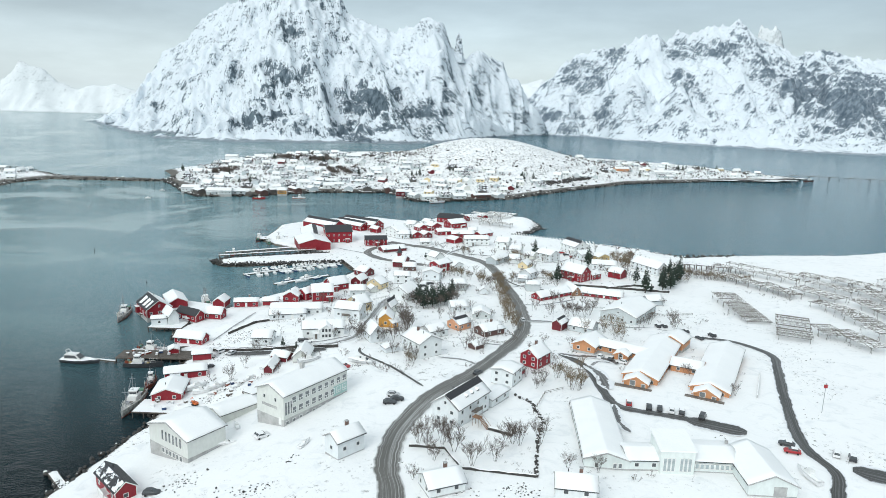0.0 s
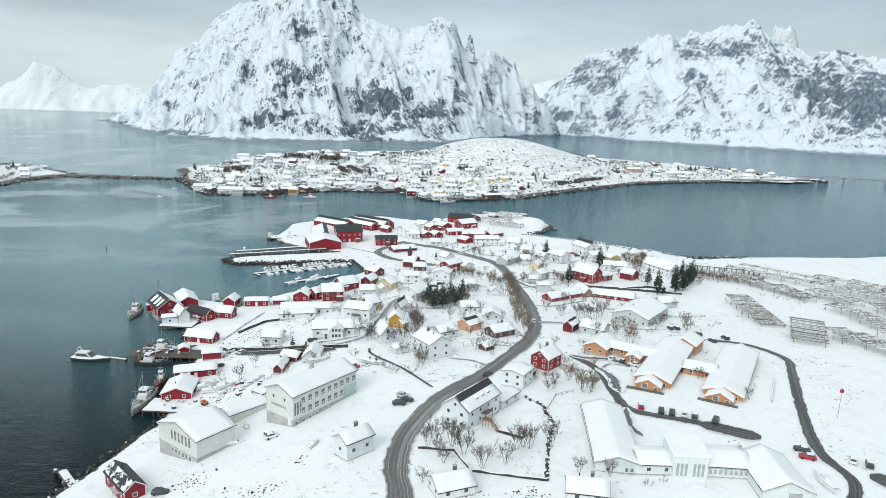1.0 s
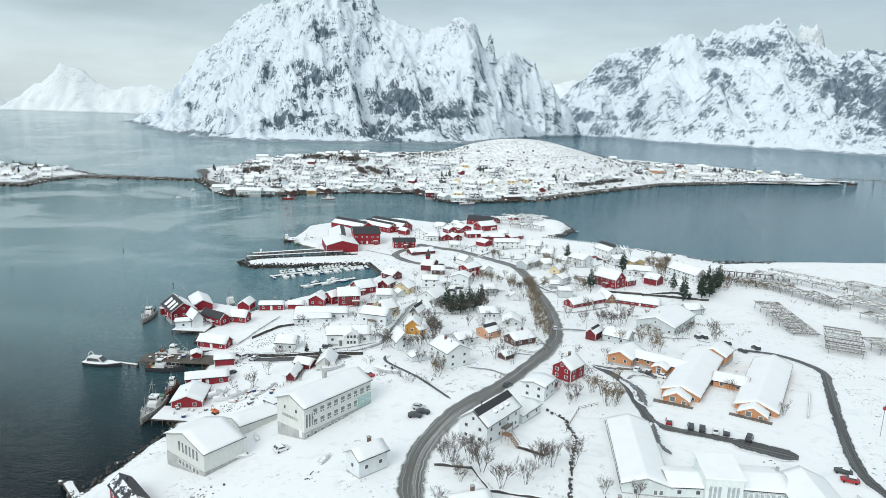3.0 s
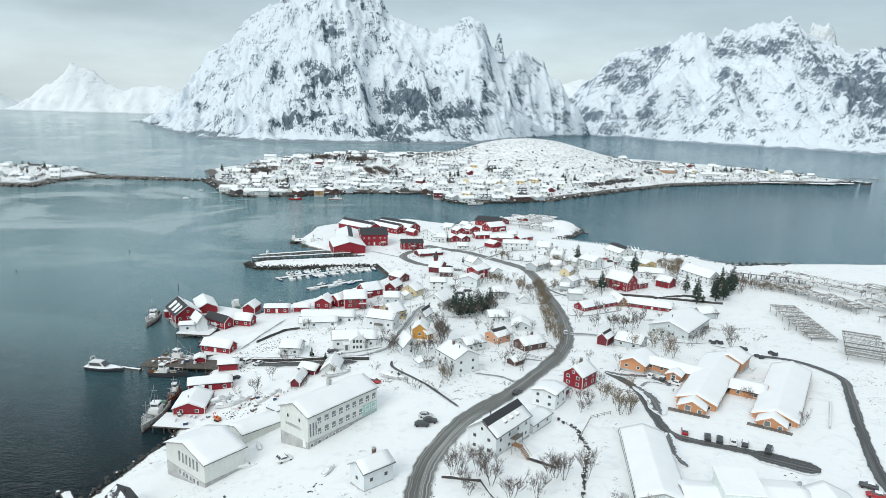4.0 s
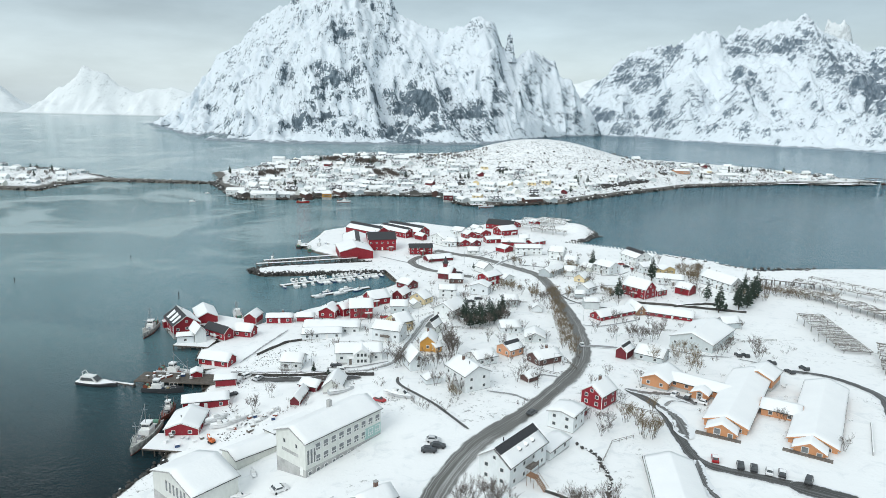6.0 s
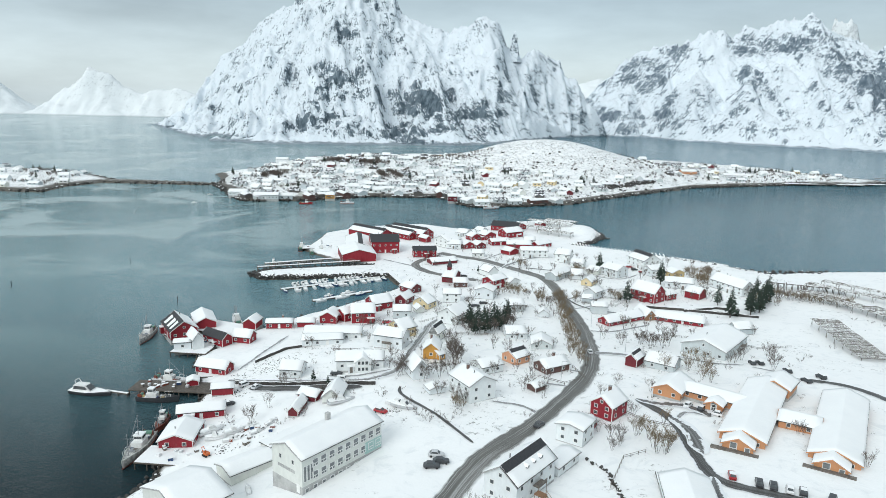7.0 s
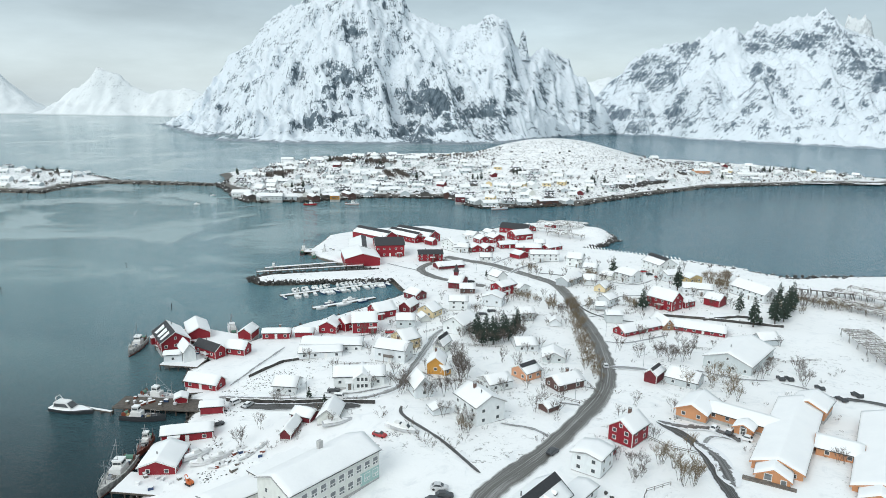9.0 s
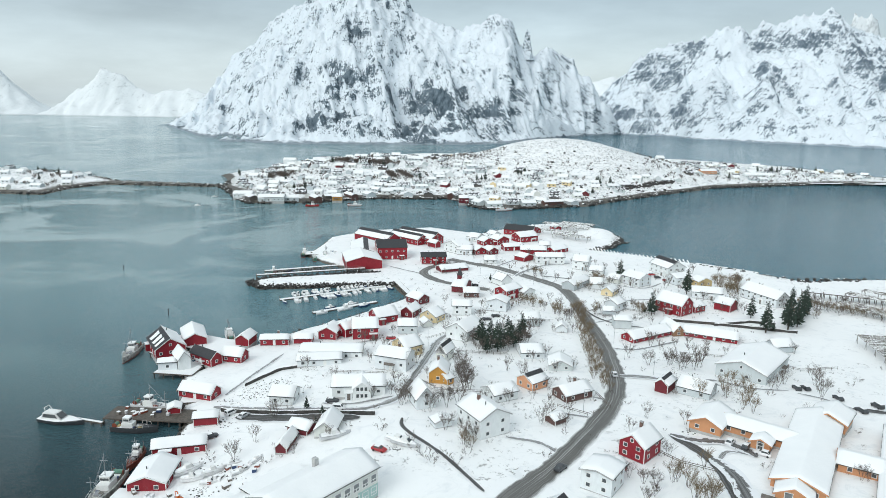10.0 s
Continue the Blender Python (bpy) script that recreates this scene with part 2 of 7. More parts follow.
def m_road(name, cover, dark):
    """Cleared road: wheel tracks along it, slush towards its edges. cover: how far the snow reaches in."""
    n = Nodes(name)
    lanes = n.noise(0.25, 6, 0.7, n.vec(world=False, scale=(1.0, 1.0, 1)), 0.6)
    u = n.tree.nodes.new("ShaderNodeUVMap")
    s = n.tree.nodes.new("ShaderNodeSeparateXYZ")
    n.link(u.outputs[0], s.inputs[0])
    edge = n.math("ABSOLUTE", n.math("SUBTRACT", s.outputs["X"], 0.5))
    m = n.tree.nodes.new("ShaderNodeMapping")
    m.inputs["Scale"].default_value = (16.0, 0.015, 1)
    n.link(u.outputs[0], m.inputs[0])
    trail = n.noise(1.0, 5, 0.7, m.outputs[0])
    slush = n.math("MAXIMUM", n.ramp(n.math("ADD", edge, n.math("MULTIPLY", n.math("SUBTRACT", lanes, 0.5), 0.20 + cover * 1.35)), 0.40 - cover * 0.3, 0.50 - cover * 0.3), n.math("MULTIPLY", n.ramp(trail, 0.47 - cover * 0.1, 0.66 - cover * 0.1), 0.55 if dark > 0.6 else 0.22))
    asphalt = n.mix(n.math("ADD", n.math("MULTIPLY", n.noise(0.12, 5), 0.6), n.math("MULTIPLY", trail, 0.4)), (0.05 * dark, 0.048 * dark, 0.043 * dark), (0.15 * dark, 0.142 * dark, 0.125 * dark))
    n.bump(n.noise(3.0, 4), 0.03, 0.5)
    return n.done(n.mix(slush, asphalt, (0.66, 0.66, 0.65) if cover < 0.1 else (0.82, 0.83, 0.84)), n.ramp(trail, 0.3, 0.7, 0.35, 0.75))


M = {}
M["ground"], M["snow"], M["water"], M["road"] = m_snow_ground(more=-0.03, worn=0.40), m_snow(), m_water(), m_road("slushy_asphalt", 0.0, 1.0)
M["wet"] = m_road("wet_asphalt_patches", 0.75, 0.45)
M["lane"], M["dirt"] = m_road("snowy_lane", 0.55, 0.9), m_road("wet_dirt", 0.16, 0.34)
# The blue cast of this rock is haze put into its colour.
M["olstind"] = m_mountain("hazed_snowy_cliff", 0.40, (0.03, 0.055, 0.075), (0.19, 0.24, 0.28), 0.0, -560.0, 0.0022,
                         cliffs=((-443, 139, 66, 58, 0.50), (-285, 135, 70, 62, 0.36), (-229, 83, 60, 40, 0.42), (-444, 40, 96, 24, 0.72), (-270, 22, 90, 20, 0.66), (-95, 48, 74, 34, 0.74), (-20, 111, 40, 26, 0.36),
                                 (-505, 280, 44, 40, 0.34), (-380, 318, 22, 40, 0.34), (-184, 150, 36, 60, 0.34), (-128, 101, 62, 36, 0.40), (-890, 110, 40, 44, 0.22), (-820, 30, 60, 30, 0.26), (-150, 4, 120, 9, 0.5)))
# Paler, bluer rock than the massif's, tinted for haze.
M["range"] = m_mountain("hazed_snowy_range", 0.47, (0.08, 0.115, 0.15), (0.25, 0.30, 0.345), 0.75,
                       cliffs=((325, 71, 30, 26, 0.60), (332, 214, 26, 40, 0.30), (574, 292, 60, 36, 0.28), (747, 206, 40, 60, 0.30), (848, 305, 110, 40, 0.36), (979, 284, 90, 50, 0.38), (1093, 214, 90, 100, 0.42),
                               (1180, 101, 120, 110, 0.44), (547, 55, 110, 26, 0.28), (717, 39, 110, 20, 0.24), (1000, 38, 120, 26, 0.26), (1300, 172, 120, 150, 0.55)))
# Rock and snow nearly alike: haze is mixed into both colours.
M["distant"] = m_mountain("haze_pale_snow", 0.36, (0.50, 0.53, 0.54), (0.58, 0.61, 0.62), 0.4, snow=(0.80, 0.835, 0.845))
M["isle"] = m_snow_ground("island_snow", 1.6, 0.11, 1.9, 0.8)
for _name, _colour in dict(red=(0.27, 0.008, 0.019), darkred=(0.15, 0.010, 0.018), white=(0.77, 0.79, 0.79), cream=(0.72, 0.725, 0.68), grey=(0.56, 0.60, 0.61),
                           brown=(0.11, 0.055, 0.045), drab=(0.11, 0.10, 0.092), peach=(0.72, 0.36, 0.20), ochre=(0.55, 0.27, 0.045), yellow=(0.74, 0.60, 0.36), ochrepale=(0.55, 0.42, 0.20),
                           orange=(0.60, 0.285, 0.135), paleplain=(0.80, 0.81, 0.82), woodbrown=(0.26, 0.14, 0.075), pale=(0.74, 0.78, 0.76)).items():
    M[_name] = m_paint("boards_" + _name, _colour)
M["trim"] = m_plain("white_trim", (0.78, 0.78, 0.76), 0.5, 0.06)
M["slate"], M["patchy"] = m_roof("dark_slate", 0.0), m_roof("snow_patched_slate", 0.42)
M["concrete"] = m_plain("concrete", (0.42, 0.42, 0.41), 0.8, 0.2, 0.6)
M["brick"] = m_plain("chimney_brick", (0.16, 0.10, 0.08), 0.8, 0.3, 4)
M["glass"] = m_plain("window_glass", (0.085, 0.095, 0.10), 0.05, 0.3, 0.7, depth=0.001)
# Lighter pane colour for the health centre's block and corridor.
M["pale_glass"] = m_plain("pale_window_glass", (0.40, 0.45, 0.46), 0.1, 0.25, 0.6, depth=0.001)
# The pane's grey holds the mirrored sky as well as blinds.
M["blind"] = m_plain("window_sky_and_blind", (0.19, 0.205, 0.21), 0.12, 0.35, 0.6, depth=0.001)
M["teal"] = m_plain("teal_panel", (0.36, 0.53, 0.50), 0.5, 0.1)
M["timber"] = m_plain("grey_timber", (0.17, 0.15, 0.13), 0.8, 0.35, 2)
M["quay"] = m_plain("wet_quay_wood", (0.10, 0.085, 0.07), 0.7, 0.35, 1.2)
M["bark"] = m_plain("bark", (0.075, 0.06, 0.05), 0.9, 0.3, 3)
M["brown_twigs"] = m_plain("brown_twigs", (0.20, 0.155, 0.10), 0.9, 0.3, 3)
M["twigs"] = m_plain("grey_twigs", (0.13, 0.107, 0.092), 0.9, 0.3, 3)
M["needles"] = m_plain("spruce_needles", (0.030, 0.048, 0.034), 0.8, 0.45, 1.5)
M["boulder"] = m_plain("wet_boulder", (0.045, 0.042, 0.038), 0.6, 0.5, 0.8)
M["rubber"] = m_plain("rubber", (0.02, 0.02, 0.02), 0.8, 0.2)
M["worn_hull"] = m_plain("worn_hull_paint", (0.50, 0.49, 0.46), 0.6, 0.45, 0.9)
M["steel"] = m_plain("galvanised_steel", (0.35, 0.36, 0.37), 0.45, 0.15, 2, 0.6)
for _name, _colour in dict(c_red=(0.35, 0.02, 0.025), c_dark=(0.05, 0.053, 0.058), c_white=(0.75, 0.75, 0.75), c_silver=(0.55, 0.56, 0.57), c_green=(0.10, 0.22, 0.16), c_orange=(0.55, 0.12, 0.02), c_blue=(0.03, 0.06, 0.14), c_rust=(0.22, 0.06, 0.035)).items():
    M[_name] = m_plain("gloss_" + _name[2:], _colour, 0.3, 0.08)

# ---- land and sea ----
def hashed(ix, iy, seed):
    k = np.sin(ix * 127.1 + iy * 311.7 + seed * 74.7) * 43758.5453
    return k - np.floor(k)


def grain(x, y, seed=0):
    """Smooth value noise from 0 to 1 on arrays."""
    ix, iy = np.floor(x), np.floor(y)
    fx, fy = x - ix, y - iy
    fx, fy = fx * fx * fx * (fx * (fx * 6 - 15) + 10), fy * fy * fy * (fy * (fy * 6 - 15) + 10)
    a, b = hashed(ix, iy, seed), hashed(ix + 1, iy, seed)
    c, d = hashed(ix, iy + 1, seed), hashed(ix + 1, iy + 1, seed)
    return (a + (b - a) * fx) * (1 - fy) + (c + (d - c) * fx) * fy


def fbm(x, y, size, octaves=5, seed=0, gain=0.5, ridged=False):
    total, amp, norm = 0.0, 1.0, 0.0
    for o in range(octaves):
        k = 2.03**o / size
        c, s = math.cos(o * 0.7), math.sin(o * 0.7)
        v = grain((x * c - y * s) * k + 17.3 * o, (x * s + y * c) * k, seed + o)
        total = total + amp * ((1 - np.abs(2 * v - 1)) ** 1.6 if ridged else v)
        norm += amp
        amp *= gain
    return total / norm


def inland(x, y, outline):
    """Metres inland of a closed waterline; minus: out in the water."""
    x, y = np.asarray(x, float), np.asarray(y, float)
    best, inside = np.full(x.shape, 1e9), np.zeros(x.shape, bool)
    for (ax, ay), (bx, by) in zip(outline, outline[1:] + outline[:1]):
        ex, ey = bx - ax, by - ay
        k = np.clip(((x - ax) * ex + (y - ay) * ey) / (ex * ex + ey * ey), 0, 1)
        best = np.minimum(best, np.hypot(x - ax - k * ex, y - ay - k * ey))
        if ay != by:
            inside ^= ((ay > y) != (by > y)) & (x < ax + (y - ay) * ex / ey)
    return np.where(inside, best, -best)


SHORE = [(-130, -200), (-100, 90), (-93, 140), (-88, 163), (-85, 178), (-90, 203), (-94, 227), (-104, 246),
         (-110, 258), (-101, 289), (-85, 314), (-76, 326), (-62, 348), (-52, 366), (-62, 388), (-128, 371),
         (-137, 378), (-130, 388), (-76, 409), (-110, 428), (-128, 445), (-128, 500), (-108, 529), (-66, 550),
         (-28, 531), (-4, 566), (30, 590), (52, 586), (70, 545), (72, 531), (62, 508), (48, 490), (78, 477),
         (129, 448), (155, 428), (190, 440), (272, 452), (330, 476), (520, 560), (700, 400), (600, -200)]

def ground_field(x, y):
    d = inland(x, y, SHORE) + 2.5 * (fbm(x, y, 14, 3, 3) - 0.5)
    k, bank = np.clip(d / 72, 0, 1), np.clip(d / 5, 0, 1)
    hill = np.interp(y, (150, 180, 215, 250, 300, 340, 400), (11.2, 9.9, 8.6, 6.4, 2.4, 1.6, 1.2))
    land = 0.9 + 1.2 * bank * (2 - bank) + hill * k * k * (3 - 2 * k) + bank * (0.5 * (fbm(x, y, 22, 4, 9) - 0.5))
    land = land + bank * 4.5 * np.exp(-(((x - 56) / 13) ** 2) - ((y - 538) / 17) ** 2)
    return np.where(d < 0, np.maximum(-4.0, 0.9 + 0.6 * d), land)


def ground(x, y):
    return float(ground_field(np.array([x], float), np.array([y], float))[0])


def sheet(name, xs, ys, field, material, label, category, smooth=True, drop=None):
    """A height field as one mesh."""
    gx, gy = np.meshgrid(xs, ys)
    gz = field(gx, gy)
    nx, ny = len(xs), len(ys)
    idx = np.arange(nx * ny).reshape(ny, nx)
    quads = np.stack([idx[:-1, :-1], idx[:-1, 1:], idx[1:, 1:], idx[1:, :-1]], -1).reshape(-1, 4)
    if drop is not None:
        keep = gz.ravel()[quads].max(1) > drop
        quads = quads[keep]
    mesh = bpy.data.meshes.new(name)
    mesh.from_pydata(np.stack([gx, gy, gz], -1).reshape(-1, 3).tolist(), [], quads.tolist())
    mesh.materials.append(material)
    mesh.polygons.foreach_set("use_smooth", [smooth] * len(mesh.polygons))
    ob = new(name, mesh)
    return tagged(ob, label, category, kind="structure")


sheet("ground", np.r_[-170:200:2.0, 200:721:6.5], np.r_[-200:110:10.0, 110:612:2.0], ground_field, M["ground"],
      "snow-covered ground of the fishing village sloping to the shore", "ground")


# the second village's island across the sound
ISLE = [(-330, 790), (-318, 745), (-268, 672), (-246, 645), (-200, 657), (-142, 700), (-61, 715),
        (-45, 672), (-32, 655), (18, 672), (60, 694), (132, 777), (221, 870), (322, 920), (403, 955), (470, 962), (520, 1010),
        (470, 1075), (430, 1180), (280, 1290), (60, 1330), (-180, 1290), (-330, 1120), (-345, 960), (-370, 860)]
ISLET = [(-720, 630), (-500, 655), (-462, 656), (-468, 702), (-452, 744), (-335, 752), (-328, 761), (-450, 765), (-505, 806), (-563, 830), (-720, 880)]


def isle_field(x, y):
    d = np.maximum(inland(x, y, ISLE) + 9 * (fbm(x, y, 40, 4, 21) - 0.5), inland(x, y, ISLET) + 1.5)
    k, bank = np.clip(d / 140, 0, 1), np.clip(d / 8, 0, 1)
    hill = 40 * np.exp(-(((x - 52) / 128) ** 2) - ((y - 960) / 130) ** 2) + 14 * np.exp(-(((x + 190) / 110) ** 2) - ((y - 880) / 90) ** 2)
    land = 0.9 + 1.4 * bank + 7 * k + hill * np.clip(d / 60, 0, 1) + 5 * k * (fbm(x, y, 60, 5, 5) - 0.5)
    return np.where(d < 0, np.maximum(-5.0, 0.9 + 0.5 * d), land)


def isle(x, y):
    return float(isle_field(np.array([x], float), np.array([y], float))[0])


sheet("island_ground", np.arange(-720, 560, 4.0), np.arange(620, 1360, 4.0), isle_field, M["isle"],
      "low snow-covered island with a rounded hill across the sound", "island", drop=-3)


def massif(x, y, foot, crest, height, rough, seed, ribs=()):
    """A mountain wall: rises from its foot line to its crest line, cut by gullies. foot, crest, height: functions of x.
    ribs: buttresses that stand out of the wall, as (x, y, z) at the top, the same at the lower end."""
    wx, wy = x + 70 * (fbm(x, y, 190, 4, seed + 40) - 0.5), y + 90 * (fbm(x, y, 210, 4, seed + 45) - 0.5)
    f, c = foot(x), crest(x)
    k = (y - f) / (c - f) + 0.20 * (fbm(x, y, 420, 3, seed + 50) - 0.5) * np.clip((y - f) / 120, 0, 1)
    front = np.clip(k, 0, 1)
    top = height(x + 16 * (fbm(x, y, 38, 3, seed + 4) - 0.5)) * (1 + 0.10 * (fbm(x, y, 34, 4, seed + 6, 0.6, True) - 0.5))
    z = top * np.where(k < 1, 0.30 * front + 0.70 * front**2.1, np.clip(1 - 1.1 * (k - 1), 0, 1))
    for ax, ay, az, bx, by, bz in ribs:
        ex, ey = bx - ax, by - ay
        t = np.clip(((wx - ax) * ex + (wy - ay) * ey) / (ex * ex + ey * ey), 0, 1)
        far = np.hypot(wx - ax - t * ex, wy - ay - t * ey)
        rise = az + (bz - az) * t**0.8 - 0.95 * far
        z = np.maximum(z, np.minimum(rise, z + 110) - 26 * np.exp(-np.abs(rise - z) / 30))
    calm = np.clip(0.05 + 5 * front, 0, 1) * np.where(k < 1, 1 - 0.86 * front**5, 0.14) * np.clip(top / 90, 0, 1)
    gully = fbm(wx * 1.25 + 0.3 * wy, wy * 0.6, 210, 6, seed, 0.55, True) - 0.5
    crags = fbm(wx, wy, 95, 5, seed + 9, 0.62, True) - 0.5
    chips = fbm(wx + 0.5 * wy, wy, 26, 4, seed + 15, 0.62, True) - 0.5
    flutes = fbm(wx * 2.8 + 0.8 * wy, wy * 0.42, 150, 5, seed + 23, 0.6, True) - 0.5
    return z + rough * calm * (125 * gully + 46 * crags + 52 * flutes + 12 * chips) + np.where(k < 0, 60 * k, 0)


def line(*pairs):
    xs, vs = zip(*pairs)
    return lambda x: np.interp(x, xs, vs)


RIBS = ((-560, 2200, 440, -650, 1740, 70), (-480, 2160, 440, -350, 1800, 120), (-225, 2230, 330, -170, 1800, 95), (-95, 2230, 350, -30, 1840, 80), (-837, 2290, 325, -900, 1960, 60),
        (75, 2320, 262, 70, 2130, 60), (-470, 1640, 70, -70, 1740, 66), (-990, 2330, 228, -1040, 2120, 60))
sheet("mountain_massif", np.arange(-1400, 420, 4.2), np.arange(1440, 2560, 5.0),
      lambda x, y: massif(x, y, line((-1400, 2440), (-1218, 2290), (-916, 1856), (-687, 1540), (-536, 1500), (-353, 1530), (-231, 1575), (-39, 1660), (92, 2055), (330, 2360)),
                          line((-1400, 2520), (-1289, 2443), (-1003, 2330), (-719, 2250), (-57, 2230), (196, 2330), (420, 2440)),
                          line((-1400, -60), (-1289, 6), (-1184, 56), (-1091, 108), (-1024, 175), (-992, 232), (-916, 269), (-837, 331), (-708, 402), (-632, 460), (-521, 528), (-439, 486), (-372, 411), (-357, 368),
                               (-311, 352), (-238, 327), (-202, 316), (-157, 328), (-95, 358), (-41, 340), (-11, 260), (34, 241), (69, 268), (117, 244), (159, 233), (188, 165), (205, 111), (245, 74), (311, 33), (420, 5)), 1.0, 1, RIBS),
      M["olstind"], "steep snow-streaked grey rock mountain rising from the sea", "mountain")
SPURS = ((655, 2500, 345, 560, 2180, 90), (776, 2500, 370, 690, 2100, 90), (985, 2500, 410, 880, 2050, 110), (1104, 2480, 355, 1010, 1980, 100), (1261, 2460, 312, 1150, 1950, 110), (417, 2520, 275, 370, 2330, 70))
sheet("mountain_range", np.arange(250, 2060, 4.8), np.arange(1520, 2760, 5.6),
      lambda x, y: massif(x, y, line((250, 2400), (289, 2379), (414, 2334), (603, 2032), (768, 1859), (936, 1729), (1300, 1640), (2060, 1500)), line((250, 2500), (1100, 2500), (2060, 2400)),
                          line((250, 5), (299, 65), (325, 123), (344, 176), (375, 246), (417, 278), (493, 317), (533, 301), (593, 323), (655, 350), (706, 355), (733, 338), (776, 373), (807, 369), (882, 387),
                               (949, 388), (988, 415), (1016, 390), (1048, 374), (1104, 358), (1177, 326), (1229, 307), (1261, 315), (1341, 320), (1457, 284), (1800, 330), (2060, 250)), 0.85, 31, SPURS),
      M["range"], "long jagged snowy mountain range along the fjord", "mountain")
# The backdrop mountains' paleness is all in their hazed colours.
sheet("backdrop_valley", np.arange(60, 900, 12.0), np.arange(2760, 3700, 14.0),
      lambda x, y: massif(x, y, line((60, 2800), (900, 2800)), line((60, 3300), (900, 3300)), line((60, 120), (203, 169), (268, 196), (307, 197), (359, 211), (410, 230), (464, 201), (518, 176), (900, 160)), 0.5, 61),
      M["distant"], "pale haze-tinted snowy mountain at the head of the valley", "backdrop")
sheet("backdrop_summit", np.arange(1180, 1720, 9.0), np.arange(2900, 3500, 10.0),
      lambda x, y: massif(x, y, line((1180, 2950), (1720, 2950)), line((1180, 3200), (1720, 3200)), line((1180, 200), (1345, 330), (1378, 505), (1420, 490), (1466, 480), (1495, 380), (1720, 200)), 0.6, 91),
      M["distant"], "pale haze-tinted summit half lost in cloud behind the range", "backdrop")
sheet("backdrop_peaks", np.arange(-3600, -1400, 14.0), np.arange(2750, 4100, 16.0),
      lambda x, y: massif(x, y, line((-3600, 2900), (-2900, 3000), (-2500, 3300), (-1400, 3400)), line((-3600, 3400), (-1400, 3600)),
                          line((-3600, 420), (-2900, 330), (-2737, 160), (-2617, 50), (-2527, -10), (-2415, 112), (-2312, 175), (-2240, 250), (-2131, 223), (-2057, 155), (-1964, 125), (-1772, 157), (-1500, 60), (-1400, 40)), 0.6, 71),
      M["distant"], "pale haze-tinted snowy peaks fading into low cloud beyond the fjord", "backdrop")

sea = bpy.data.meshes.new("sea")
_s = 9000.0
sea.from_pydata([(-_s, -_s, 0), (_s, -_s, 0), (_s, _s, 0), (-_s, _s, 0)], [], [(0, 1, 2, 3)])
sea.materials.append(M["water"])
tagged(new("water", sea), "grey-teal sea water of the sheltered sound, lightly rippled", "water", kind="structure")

# ---- mesh building ----
class Mesh:
    """Collects boxes, bars and prisms for one part."""

    def __init__(self):
        self.v, self.f = [], []

    def add(self, verts, faces):
        n = len(self.v)
        self.v += [tuple(p) for p in verts]
        self.f += [tuple(n + i for i in face) for face in faces]
        return self

    def box(self, x, y, z, sx, sy, sz, turn=0.0):
        """A box by the centre of its base and its size."""
        c, s = math.cos(turn), math.sin(turn)
        pts = []
        for k in (0, 1):
            for a, b in ((-1, -1), (1, -1), (1, 1), (-1, 1)):
                px, py = a * sx / 2, b * sy / 2
                pts.append((x + px * c - py * s, y + px * s + py * c, z + k * sz))
        return self.add(pts, [(3, 2, 1, 0), (4, 5, 6, 7), (0, 1, 5, 4), (1, 2, 6, 5), (2, 3, 7, 6), (3, 0, 4, 7)])

    def prism(self, profile, x0, x1, inset=0.0):
        """A profile of (y, z), anticlockwise seen from +x, drawn along x. inset: shrinks the ends towards the middle's height."""
        n = len(profile)
        pts = [(x0, y, z) for y, z in profile] + [(x1, y, z) for y, z in profile]
        faces = [tuple(reversed(range(n))), tuple(range(n, 2 * n))]
        faces += [(i, (i + 1) % n, n + (i + 1) % n, n + i) for i in range(n)]
        return self.add(pts, faces)

    def bar(self, a, b, r, r2=None, sides=4):
        """A round or square bar from a to b."""
        a, b = Vector(a), Vector(b)
        d = (b - a).normalized()
        u = d.cross(Vector((0, 0, 1)) if abs(d.z) < 0.9 else Vector((1, 0, 0))).normalized()
        w = d.cross(u)
        r2 = r if r2 is None else r2
        pts = []
        for p, q in ((a, r), (b, r2)):
            for i in range(sides):
                t = 2 * math.pi * i / sides
                pts.append(p + q * (math.cos(t) * u + math.sin(t) * w))
        faces = [(i, i + sides, (i + 1) % sides + sides, (i + 1) % sides) for i in range(sides)]
        faces += [tuple(range(sides)), tuple(reversed(range(sides, 2 * sides)))]
        return self.add(pts, faces)

    def loft(self, rings, closed=True):
        """Joins rings of equally many points, with the ends capped."""
        n = len(rings[0])
        pts = [p for ring in rings for p in ring]
        faces = []
        for k in range(len(rings) - 1):
            for i in range(n if closed else n - 1):
                j = (i + 1) % n
                faces.append((k * n + i, k * n + j, (k + 1) * n + j, (k + 1) * n + i))
        faces += [tuple(reversed(range(n))), tuple(range(len(pts) - n, len(pts)))]
        return self.add(pts, faces)

    def data(self, name, material, smooth=False):
        mesh = bpy.data.meshes.new(name)
        mesh.from_pydata(self.v, [], self.f)
        mesh.materials.append(material)
        if smooth:
            mesh.polygons.foreach_set("use_smooth", [True] * len(mesh.polygons))
        return mesh


def part(name, mesh, material, parent, label="", smooth=False, at=None):
    data = mesh.data(name, material, smooth) if isinstance(mesh, Mesh) else mesh
    ob = new(name, data)
    ob.parent = parent
    if at is not None:
        ob.matrix_basis = at
    if label:
        ob["label"] = label
    return ob


def thing(name, m, label, category, group=""):
    ob = new(name)
    ob.empty_display_size = 0.5
    ob.matrix_world = m
    return tagged(ob, label, category, group)

